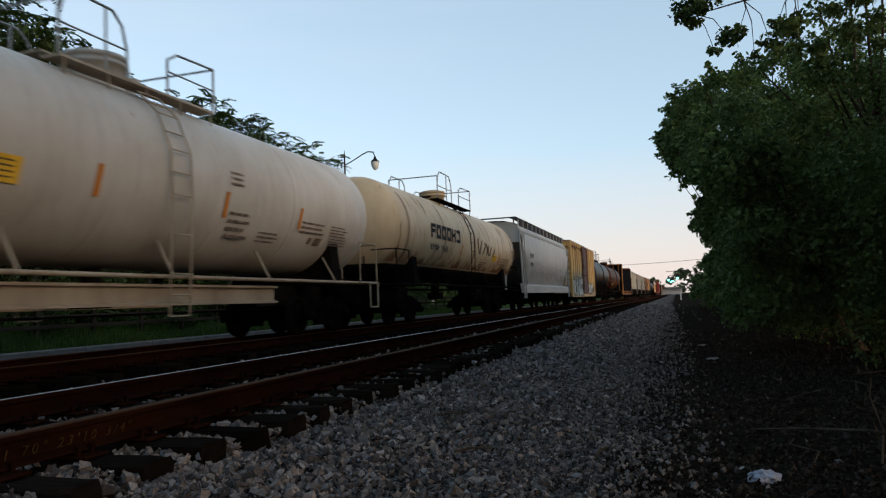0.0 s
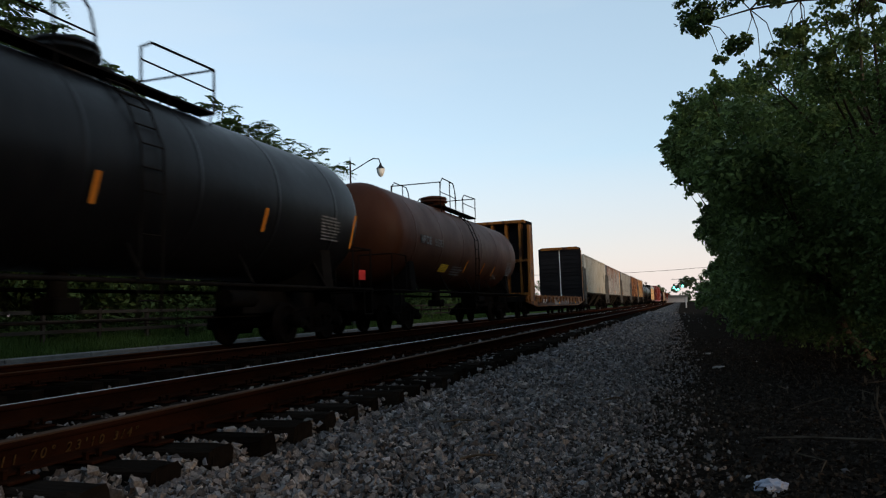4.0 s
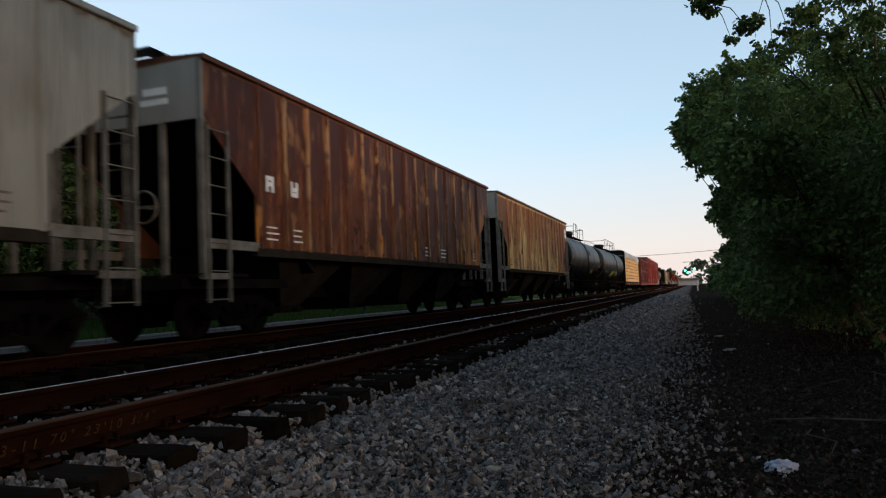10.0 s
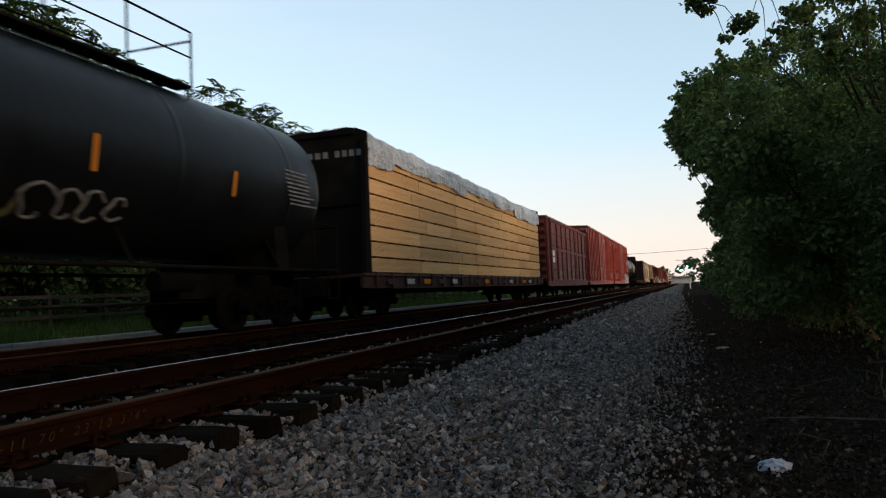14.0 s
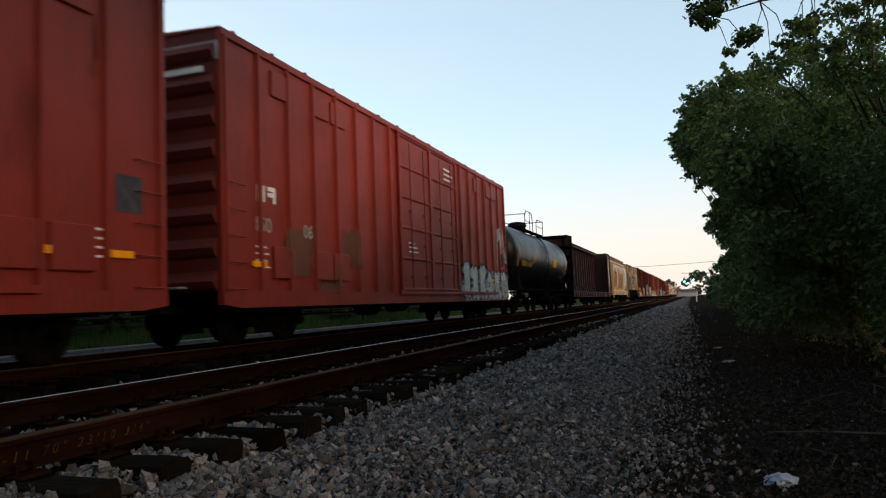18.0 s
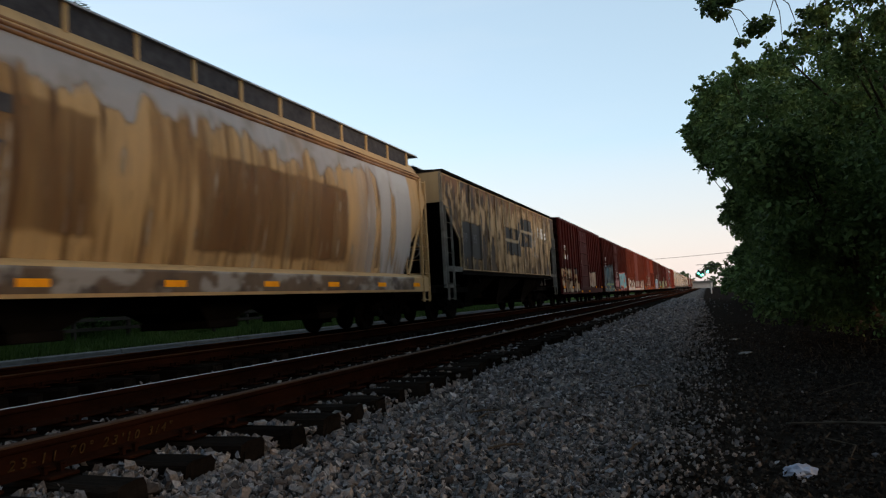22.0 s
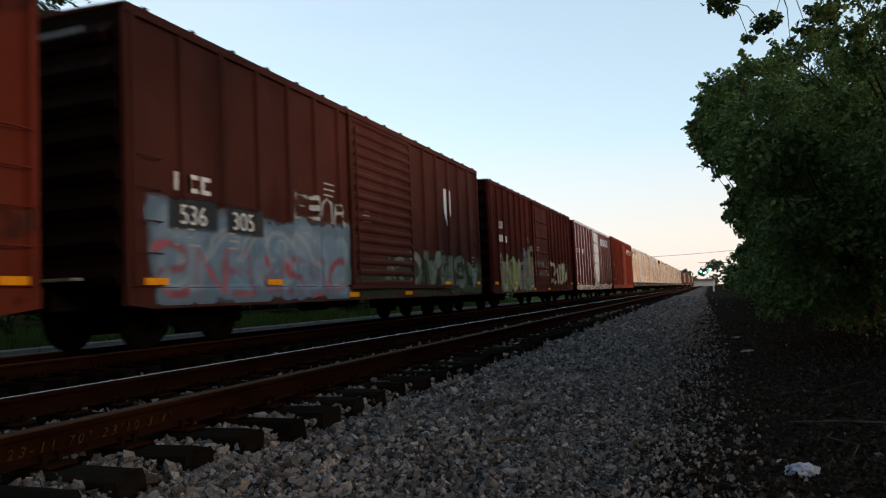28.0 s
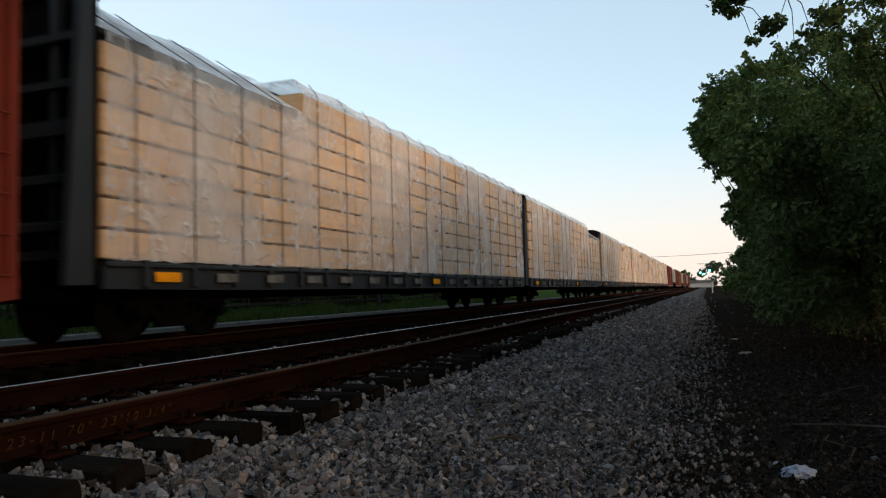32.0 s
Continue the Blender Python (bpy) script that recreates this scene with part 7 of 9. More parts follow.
def lumber_load(label, place, h, wrapped, seed, top=4.15):
    """Stacked lumber packs on both sides of the centre beam."""
    g = random.Random(seed)
    load = thing("lumber_load", label, "lumber", pose(FAR_TRACK, place, 0), group="lumber loads")
    LOADS.append((load, place))
    tiers = 7 if wrapped else 8
    z0, gap = 1.17, 0.045 if wrapped else 0.048
    th = (top - z0) / tiers
    ends = [-h + 0.75]
    while ends[-1] < h - 1.2:
        step = g.choice((2.44, 3.05, 3.66, 4.27))
        ends.append(min(ends[-1] + step, h - 0.75))
    meshes = {}
    for s in (1, -1):
        for t in range(tiers):
            cuts = ends if t % 2 == 0 or wrapped else [ends[0]] + [e + g.choice((0.0, 0.61, -0.61)) for e in ends[1:-1]] + [ends[-1]]
            for a, b in zip(cuts, cuts[1:]):
                L = round(b - a - 0.03, 2)
                if L < 0.3:
                    continue
                k = (s, L)
                if k not in meshes:
                    q = Shape()
                    if wrapped:
                        q.box(0.24, 1.46, -L / 2, L / 2, 0, th - gap, 0.012)
                    else:
                        rows = 11
                        bh = (th - gap) / rows
                        out = [(0.24, 0.0)]
                        for i in range(rows):
                            o = 1.46 - g.uniform(0, 0.008)
                            out += [(o - 0.007, i * bh), (o, i * bh + 0.003), (o, (i + 1) * bh - 0.003), (o - 0.007, (i + 1) * bh - 0.0005)]
                        q.prism(out + [(0.24, th - gap)], "y", -L / 2, L / 2)
                    meshes[k] = q.mesh("lumber_pack", LUMBER_WRAPPED if wrapped else LUMBER)
                part("lumber_pack", meshes[k], LUMBER_WRAPPED if wrapped else LUMBER, load, at=pose(0, (a + b) / 2, z0 + t * th, 0, 0, 0 if s > 0 else 180))
            sp = Shape()
            for y in np.arange(cuts[0] + 0.4, cuts[-1] - 0.2, 1.2):
                sp.box(min(s * 0.24, s * 1.45), max(s * 0.24, s * 1.45), y - 0.045, y + 0.045, z0 + (t + 1) * th - gap, z0 + (t + 1) * th)
            tagged(part("spacer", sp, SPACER, load), kind="stuff")
    return load, z0, top, ends


def drape(parent, y0, y1, top, mat, name, seed, drop=0.3, crown=0.45, half_w=1.48):
    """A crumpled sheet over the top of a load, hanging over its edges in ragged flaps."""
    g = np.random.default_rng(seed)
    ny, nx = int((y1 - y0) / 0.1), 26
    ys = np.linspace(y0, y1, ny)
    # flaps of uneven length, each with its own hang, slant and height
    low, lift, j = np.zeros(ny), np.zeros(ny), 0
    while j < ny:
        k = min(ny, j + int(g.uniform(9, 34)))
        d0, sl = drop * g.uniform(0.35, 1.35), g.uniform(-0.35, 0.35) * drop
        u = np.linspace(0, 1, k - j)
        low[j:k] = d0 + sl * u + 0.12 * drop * np.sin(u * math.pi)
        lift[j:k] = g.uniform(-0.09, 0.09) + 0.07 * np.sin(u * math.pi)
        j = k
    soft3 = np.array([0.25, 0.5, 0.25])
    lift = np.convolve(np.pad(lift, 1, "edge"), soft3, "valid")
    v = []
    for j, y in enumerate(ys):
        d = low[j]
        fold = 0.022 * math.sin(y * 4.1 + 1.6 * math.sin(y * 1.9)) + 0.008 * math.sin(y * 15.0)
        row = []
        for q in (1.0, 0.7, 0.4, 0.1):
            row.append((1.0, half_w + 0.03 + fold * (0.4 + q), top - d * q))
        for u in np.linspace(0.985, 0.0, 9):
            row.append((1.0, u * half_w, top + 0.05 + (1 - u ** 4) ** 0.5 * (crown + lift[j]) + 0.6 * fold * (1 - u)))
        full = [(-a * x, z) for a, x, z in row] + [(a * x, z) for a, x, z in reversed(row)]
        for (x, z) in full:
            crease = 0.1 * abs(math.sin(2.3 * y + 2.2 * x + 2.0 * math.sin(1.7 * y))) + 0.06 * abs(math.sin(4.7 * y - 3.0 * x + math.sin(2.9 * y)))
            v.append((x + g.normal(0, 0.008), y + g.normal(0, 0.012), z + (crease if z > top else 0.25 * crease) + g.normal(0, 0.01)))
    v = np.array(v)
    i = np.arange(ny - 1)[:, None] * nx + np.arange(nx - 1)[None, :]
    f = np.stack([i, i + 1, i + nx + 1, i + nx], -1).reshape(-1, 4)
    ob = part(name, big_mesh(name, v, f, mat), mat, parent)
    md = ob.modifiers.new("thickness", "SOLIDIFY")
    md.thickness = 0.012
    return ob


def plastic_cover(load, y0, y1, z0, edge_z, ridge_z, sloped, seed):
    """One length of clear sheet over a load: both sides and its hood."""
    g = np.random.default_rng(seed)
    ny = max(6, int((y1 - y0) / 0.12))
    ys = np.linspace(y0, y1, ny)
    zs = np.linspace(z0, edge_z, 14)
    def grid(rows, name, mat):
        v = np.array(rows)
        n, m = v.shape[:2]
        i = np.arange(n - 1)[:, None] * m + np.arange(m - 1)[None, :]
        f = np.stack([i, i + 1, i + m + 1, i + m], -1).reshape(-1, 4)
        return part(name, big_mesh(name, v.reshape(-1, 3), f, mat, True), mat, load)
    for s in (1, -1):
        rows = [[(s * (1.492 + 0.012 * math.sin(y * 5 + z * 1.7 + seed) + 0.03 * max(0.0, 1 - min(y - y0, y1 - y) / 0.25) + g.normal(0, 0.004)), y, z + g.normal(0, 0.01)) for z in zs] for y in ys]
        grid(rows, "plastic_sheet", WRAP)
        inner = 0.42 if sloped else 1.3
        hood = [[(s * (1.5 - (1.5 - inner) * q), y, edge_z + (ridge_z - edge_z) * q ** (1.0 if sloped else 0.6) + (0.03 * math.sin(y * 3 + seed) - 0.06 * math.sin(q * math.pi)) * (q > 0) + g.normal(0, 0.008)) for q in np.linspace(0, 1, 7)]
                + [(0.0, y, ridge_z + 0.02)] for y in ys]
        grid(hood, "wrap_hood", WRAP_TOP)
    for y in np.arange(y0 + 0.55, y1 - 0.1, 1.22):
        for s in (1, -1):
            inner = 0.42 if sloped else 1.3
            part("strap", Shape().path([(s * 1.515, y, z0 + 0.02), (s * 1.515, y, edge_z), (s * (inner + 0.02), y - (0.5 if sloped else 0.0), ridge_z + 0.03)], 0.009, 5), STRAP, load)


# end wall in underframe black, the shade it stands in put into its colour
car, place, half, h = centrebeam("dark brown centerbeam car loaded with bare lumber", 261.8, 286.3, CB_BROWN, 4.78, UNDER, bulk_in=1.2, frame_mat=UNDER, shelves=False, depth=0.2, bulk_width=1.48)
bars(car, GREY_MARK, 0, 0, 0, [(-0.6 + 0.22 * k, 0, 0.14, 0.16) for k in range(4)] + [(0.4 + 0.2 * k, 0, 0.13, 0.16) for k in range(4)], "end_mark", "small pale characters on the end").matrix_basis = pose(0.2, -half + 1.12, 4.1, 0, 0, -90)
load, z0, top, ends = lumber_load("bare yellow lumber packs under a torn silver tarpaulin", place, half - 0.42, False, 5, 4.36)
drape(load, -half + 1.18, half - 1.18, top, TARP, "tarpaulin", 8, 0.38, 0.27)
for k, y in enumerate(np.linspace(-h + 1.5, h - 1.0, 16)):
    part("sill_panel", Shape().box(0, 0.006, -0.28, 0.28, -0.07, 0.07), ORANGE_MARK if k % 5 == 2 else (PALE_MARK if k % 3 == 1 else CB_BROWN), car, "small panel on the side sill", pose(1.573, y, 0.93))

# 15 all-door box car
ALLDOOR = paint("maroon all-door paint", (0.12, 0.02, 0.013), (0.13, 0.027, 0.018), 0.3, (0.06, 0.022, 0.016), 0.1, 20, 0.6)
car, place, half, x = boxcar("maroon all-door boxcar with full-width panel doors", 286.3, 304.9, ALLDOOR, 4.66, 2, (-7.6, 7.6), ALLDOOR, sill_z=0.66, double=True)
pan = Shape()
for y in np.linspace(-7.4, 7.4, 9):
    pan.box(x + 0.04, x + 0.11, y - 0.07, y + 0.07, 1.0, 4.4)
pan.box(x + 0.04, x + 0.12, -7.6, 7.6, 2.75, 2.9)
part("panel_frame", pan, ALLDOOR, car)
cv = Canvas(-8.4, 8.4, 0.8, 2.3, 215, 0.045)
cv.letters(-7.6, 7.6, 0.95, 2.1, 13, [(0.26, 0.16, 0.14), (0.14, 0.05, 0.04), (0.33, 0.27, 0.25)], (0.06, 0.02, 0.016), 0.12, 0.03, None, 0.55, 0.8)
cv.lay(car, lambda Y, Z: x + 0.05 + 0 * Y, "faded pale tags along the doors")
part("tag_patch", Shape().box(0, 0.004, -0.5, 0.3, -0.35, 0.4), WHITE_MARK, car, "pale paint-out patch", pose(x + 0.052, -6.6, 2.4))

# 16, 17 tall red box cars
TALL_RED = paint("bright red box car paint", (0.25, 0.026, 0.014), (0.19, 0.024, 0.014), 0.2, (0.08, 0.02, 0.012), 0.0, 21, 0.5)
TALL_RED2 = paint("bright red box car paint with white tags", (0.25, 0.026, 0.014), (0.19, 0.024, 0.014), 0.2, (0.08, 0.02, 0.012), 0.0, 22, 0.5)
# end red at half strength holds the shade of the ends
SHADED_END_RED = paint("red car end in shade", (0.13, 0.02, 0.015), (0.1, 0.018, 0.013), 0.2, (0.1, 0.03, 0.02), 0.0, 23, 0.6)
for i, (a, b, m, dr) in enumerate(((304.9, 326.3, TALL_RED, (-2.6, 2.6)), (326.3, 347.2, TALL_RED2, (-2.0, 3.0)))):
    car, place, half, x = boxcar("tall red boxcar with double plug doors" + (" and white tags" if i else ""), a, b, m, 5.45, 8, dr, m, end_mat=SHADED_END_RED, sill_z=0.68, double=True, rib_w=0.06, inset=3.0)
    for yy in (-half + 2.6, -half + 4.2, -half + 5.0, half - 4.8, half - 3.2, half - 2.4):
        part("side_panel", Shape().box(0, 0.05, -0.34, 0.34, -0.25, 0.25, 0.015), m, car, "riveted panel under the eave", pose(x, yy, 4.9 if i else 4.85))
        if i == 0 or yy < 0:
            part("side_panel", Shape().box(0, 0.06, -0.36, 0.36, -0.3, 0.3, 0.015), m, car, "riveted panel above the sill", pose(x, yy, 1.5))
    glyphs(car, WHITE_MARK, x + 0.006, -half + 1.75, 2.6, 2, 0.26, 0.3, 0.1, 0.08, "reporting_mark", 50 + i)
    for k, txt in enumerate(("150", "067")):
        lettering("car_number", txt, 0.38, PALE_MARK, car, -half + 1.65 + 1.75 * k, 2.05, x + 0.006, "white stencilled number")
    if i:
        cv = Canvas(-half + 2.2, -1.6, 0.9, 2.6, 227)
        for a, b, c, d in ((-7.7, -6.7, 1.3, 2.2), (-5.3, -4.4, 1.5, 2.3), (-6.4, -5.5, 1.0, 1.5)):
            cv.put(cv.inside(a, b, c, d, 0.1, 0.12) * 0.6, (0.15, 0.07, 0.042))
        cv.lay(car, SIDES[car.name], "brown paint-out patches")
    for k, yy in enumerate((-half + 1.7, -half + 2.5, -half + 4.4, dr[1] + 0.5, half - 2.2)):
        bars(car, WHITE_MARK, x + 0.006, yy, 1.75, stencil_rows(4, 0.5, 0.12, 0.05, 60 + k))
    bars(car, WHITE_MARK, x + 0.095, dr[1] - 1.3, 4.85, stencil_rows(3, 1.1, 0.16, 0.09, 66))
    bars(car, WHITE_MARK, x + 0.095, dr[0] + 0.5, 2.3, stencil_rows(3, 0.7, 0.12, 0.05, 67))
    part("notice", Shape().box(0, 0.005, -0.25, 0.25, -0.26, 0.26), DARK_MARK, car, "dark square notice", pose(x + 0.006, half - 1.4, 2.3))
    for yy in (-half + 1.75, half - 1.6, half - 2.9):
        part("reflector", REFLECT, ORANGE_REFLECT, car, "yellow reflective strip", at=pose(x + 0.05, yy, 1.45))
    cv = Canvas(3.0 if i else dr[0] - 0.2, half - 0.72, 0.72, 5.2, 217 + i)
    cv.blots(0.5, 2.4, 0.62, (0.1, 0.016, 0.012), 0.4, 4)
    cv.blots(0.1, 0.9, 0.74, (0.05, 0.012, 0.01), 0.6, 8)
    if i:
        cv.put(cv.inside(3.5, 9.9, 0.5, 1.75, 0.2, 0.1) * 0.9, (0.36, 0.4, 0.42))
        cv.letters(3.4, 9.7, 0.66, 2.05, 6, [(0.4, 0.44, 0.46), (0.54, 0.57, 0.57), (0.3, 0.35, 0.38), (0.45, 0.42, 0.38)], BLACK, 0.27, 0.06, None, 1.0, 0.15)
        cv.letters(4.5, 9.5, 0.7, 1.5, 8, [(0.36, 0.4, 0.42), (0.24, 0.22, 0.2), (0.5, 0.52, 0.52)], (0.03, 0.03, 0.03), 0.1, 0.03, None, 0.7, 0.5)
        cv.drips(4.4, 9.6, 1.4, 20, BLACK, 0.5)
        cv.scrawl(8.35, 9.6, 2.0, 3.6, 4, (0.5, 0.42, 0.38), 0.045, 0.75)
    cv.lay(car, SIDES[car.name], "pale grey tag with thick black outlines" if i else "dull worn paint")
    part("end_header", Shape().box(-1.15, 1.35, -0.008, 0.0, -0.17, 0.15), GALV, car, "pale grey header panel", pose(0.2, -half + 0.67, 5.05))
    part("end_number", Shape().box(-0.4, 0.4, -0.008, 0.0, -0.05, 0.05), WHITE_MARK, car, "small white number", pose(0.9, -half + 0.6, 4.72))

# 18 black tank car with yellow marks
YELLOW_FADED = surf("faded yellow stencil paint", (0.2, 0.11, 0.015), (0.32, 0.18, 0.03), 6, 0.65)
BLACK_TANK4 = paint("glossy black tank paint", (0.0036, 0.0039, 0.005), (0.006, 0.0064, 0.0075), 0.05, (0.016, 0.015, 0.014), 0.0, 24, 0.36, gloss=0.1)
car, place, half = tankcar("glossy black tank car with yellow lettering", 347.2, 364.4, BLACK_TANK4, 1.5, 2.86, (-2.3, 2.4))
glyphs(car, YELLOW_FADED, on_tank(1.5, 2.86, 2.36) + 0.04, -5.75, 2.26, 4, 0.2, 0.26, 0.05, 0.06, "reporting_mark", 70)
lettering("car_number", "662157", 0.34, YELLOW_FADED, car, -4.6, 2.26, on_tank(1.5, 2.86, 2.4) + 0.04, "faded yellow stencilled number")
tank_marks(car, 2.86, 1.5, GREY_MARK, [(5.28, 2.64, 1.2, 6, 0.085)], [(-6.65, 2.65, 0.9), (-3.15, 2.66, 0.42), (3.32, 2.61, 0.5), (6.7, 2.58, 0.96)], [(2.2, 2.68, 0.85, 0.42, YELLOW_MARK)])
tank_marks(car, 2.86, 1.5, YELLOW_FADED, [(5.17, 2.0, 0.9, 2, 0.1)])
part("diamond_placard", Shape().prism([(0, -0.19), (0.19, 0), (0, 0.19), (-0.19, 0)], "x", 0, 0.005), WHITE_MARK, car, "white diamond placard", pose(1.5, 6.1, 1.47))

# 19 empty centre-beam car
CB_MAROON = paint("maroon centre-beam paint", (0.032, 0.0092, 0.0076), (0.041, 0.0125, 0.01), 0.2, (0.04, 0.018, 0.014), 0.05, 25, 0.65)
# bulkhead frame in dark steel instead of maroon, so its colour carries the shade
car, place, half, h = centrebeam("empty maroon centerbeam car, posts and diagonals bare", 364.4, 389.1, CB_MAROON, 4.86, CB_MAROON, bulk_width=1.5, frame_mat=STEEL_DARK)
for k, y in enumerate(np.linspace(-h + 1.5, h - 1.0, 16)):
    part("sill_panel", Shape().box(0, 0.006, -0.2, 0.2, -0.06, 0.06), ORANGE_MARK if k % 7 == 0 else CB_MAROON, car, "small panel on the side sill", pose(1.573, y, 0.93))
part("end_side_panel", Shape().box(1.42, 1.47, h - 1.7, h, 1.12, 4.7), CB_MAROON, car, "solid maroon panel beside the bulkhead")
bars(car, WHITE_MARK, 1.472, h - 1.35, 3.9, stencil_rows(18, 1.0, 0.13, 0.05, 80))
part("emblem", Shape().prism([(0, 0), (0.28, 0.0), (0.2, 0.42), (0.1, 0.42), (0.14, 0.1)], "x", 0, 0.004), WHITE_MARK, car, "small white slanted emblem", pose(1.472, h - 0.95, 4.05))

# 20 round hopper, tan and rusty ; 21 ribbed hopper with dark emblem
RUST_BEAD = paint("rusty eave paint", (0.3, 0.15, 0.06), (0.16, 0.07, 0.03), 0.6, (0.06, 0.024, 0.012), 0.0, 29, 0.7, streak=(0.5, 0.5))
TAN_HOP = paint("tan hopper paint with dirty runs", (0.46, 0.29, 0.125), (0.42, 0.27, 0.13), 0.15, (0.16, 0.085, 0.04), 0.0, 26, 0.6)
car, place, half = round_hopper("tan round-sided covered hopper with brown stains", 389.1, 407.0, TAN_HOP, bead_mat=RUST_BEAD)
cv = Canvas(-half + 1.9, half - 1.9, 0.95, 4.14, 220, 0.04)
cv.blots(0.3, 2.4, 0.5, (0.3, 0.17, 0.07), 0.6, 4)
cv.blots(0.22, 2.4, 0.6, (0.42, 0.33, 0.21), 0.5, 4)
for a, b, c, d in ((-7.0, -3.6, 1.7, 3.25), (-1.6, 3.4, 1.6, 3.15)):
    cv.put(cv.inside(a, b, c, d, 0.04, 0.08) * np.clip(0.2 + 1.1 * cv.noise(0.5, 3.0, 2), 0, 0.9), (0.15, 0.075, 0.03))
cv.blots(0.16, 2.4, 0.62, (0.1, 0.05, 0.022), 0.8, 6)
cv.blots(0.12, 0.9, 0.7, (0.4, 0.35, 0.28), 0.7, 8)
cv.put(np.clip((cv.Z - 3.48 + (cv.noise(0.45, 0.9) - 0.5) * 1.3) * 5, 0, 1) * np.clip(0.35 + cv.noise(0.5, 0.4), 0, 0.85), (0.34, 0.33, 0.33))
cv.put(np.clip((cv.Y - half + 5.4) / 1.8, 0, 1) * np.clip((cv.noise(0.3, 2.6) - 0.36) * 5, 0, 1) * 0.85, (0.38, 0.38, 0.38))
cv.put(np.clip((cv.Z - 3.97) * 30, 0, 1) * np.clip(cv.noise(0.7, 0.5, 4) * 1.5, 0, 0.95), (0.14, 0.06, 0.025))
low = np.clip((1.36 - cv.Z) * 12, 0, 1)
cv.put(low * 0.85, (0.12, 0.082, 0.056))
cv.put(low * np.clip((cv.noise(0.5, 0.3, 4) - 0.52) * 8, 0, 1) * 0.8, (0.3, 0.27, 0.24))
cv.put(low * np.clip((cv.noise(0.3, 0.25, 4) - 0.6) * 8, 0, 1) * 0.8, (0.045, 0.03, 0.024))
cv.lay(car, SIDES[car.name], "brown paint-outs and pale dusty runs", "stain")
bars(car, DARK_MARK, 1.58, -half + 3.0, 3.0, [(0, 0, 0.2, 0.22), (0.3, 0, 0.2, 0.22), (0.6, 0, 0.2, 0.22), (0.9, 0, 0.2, 0.22)], "reporting_mark", "faded black block characters")
lettering("car_number", "247597", 0.34, DARK_MARK, car, -half + 3.0, 2.45, 1.565, "faded black number")
for y in (-7.0, -4.6, -2.2, 0.3, 2.6, 5.0, 7.2):
    part("reflector", REFLECT, ORANGE_REFLECT, car, "yellow reflective strip", at=pose(1.565, y, 1.08))
CN_HOP = paint("tan hopper paint with grime", (0.44, 0.295, 0.15), (0.36, 0.24, 0.125), 0.2, (0.06, 0.035, 0.02), 0.0, 27, 0.65)
CN_RIB = paint("pale tan rib paint", (0.4, 0.3, 0.18), (0.3, 0.2, 0.11), 0.5, (0.05, 0.03, 0.018), 0.0, 28, 0.65, streak=(2.0, 0.8))
car, place, half, x = hopper("grimy tan ribbed covered hopper with dark worn emblem", 407.0, 425.4, CN_HOP, 4.6, 14, 3, UNDER, rib_mat=CN_RIB, top_mat=UNDER)
cv = Canvas(-half + 0.78, half - 0.78, 1.6, 4.45, 221, 0.036)
seams = RIBS_AT[car.name]
cv.rust_runs(4.4, 0.35, (0.14, 0.06, 0.025), (0.3, 0.15, 0.06), seams, 0.05, 0.9)
cv.blots(0.4, 2.2, 0.55, (0.2, 0.12, 0.06), 0.6, 4)
cv.put(np.clip((-1.6 - cv.Y) / 1.5, 0, 1) * np.clip((cv.noise(0.35, 0.8, 4) - 0.5) * 7, 0, 1) * 0.9, (0.035, 0.022, 0.015))
cv.put(np.clip((cv.Y - 3.8) / 1.2, 0, 1) * np.clip((cv.noise(0.25, 1.2, 4) - 0.44) * 5, 0, 1) * 0.85, (0.05, 0.035, 0.024))
keep = 1 - 0.75 * np.clip((cv.noise(0.3, 0.5, 3) - 0.55) * 7, 0, 1)
cv.blots(0.5, 0.9, 0.6, (0.07, 0.042, 0.024), 0.8, 6)
# dark blots, thicker towards the bottom
cv.put(np.clip((2.7 - cv.Z) / 1.2, 0, 1) * np.clip((cv.noise(0.4, 0.6, 4) - 0.42) * 5, 0, 1) * 0.75, (0.085, 0.055, 0.032))
cv.pale_seams(seams, 0.05, (0.4, 0.3, 0.17), 0.8)
cv.put(cv.inside(-1.2, 1.1, 2.3, 3.4, 0.03, 0.05) * keep, (0.022, 0.021, 0.021))
cv.put(cv.inside(0.9, 3.3, 2.75, 3.95, 0.03, 0.05) * keep, (0.022, 0.021, 0.021))
cv.put(cv.edge(cv.line([(-1.3, 2.88), (0.75, 2.88), (1.25, 3.4), (3.4, 3.4)], 0.06)) * 0.85, (0.38, 0.29, 0.18))
cv.scrawl(3.2, 4.4, 2.3, 3.7, 3, (0.4, 0.36, 0.3), 0.05, 0.6)
cv.put(cv.inside(-half + 2.4, -half + 4.6, 2.0, 3.2, 0.04, 0.05) * 0.9, (0.03, 0.028, 0.027))
cv.cut_ends(half - 0.72)
cv.lay(car, SIDES[car.name], "worn black angular emblem, rust and dark blots", "worn_emblem")
for k, txt in enumerate(("09", "35")):
    lettering("car_number", txt, 0.42, GREY_MARK, car, -half + 2.55 + 1.06 * k, 2.5, x + 0.012, "worn white number")
glyphs(car, WHITE_MARK, x + 0.012, half - 4.6, 3.3, 3, 0.4, 0.5, 0.25, 0.13, "reporting_mark", 81)

# 22-29 brown and red box cars


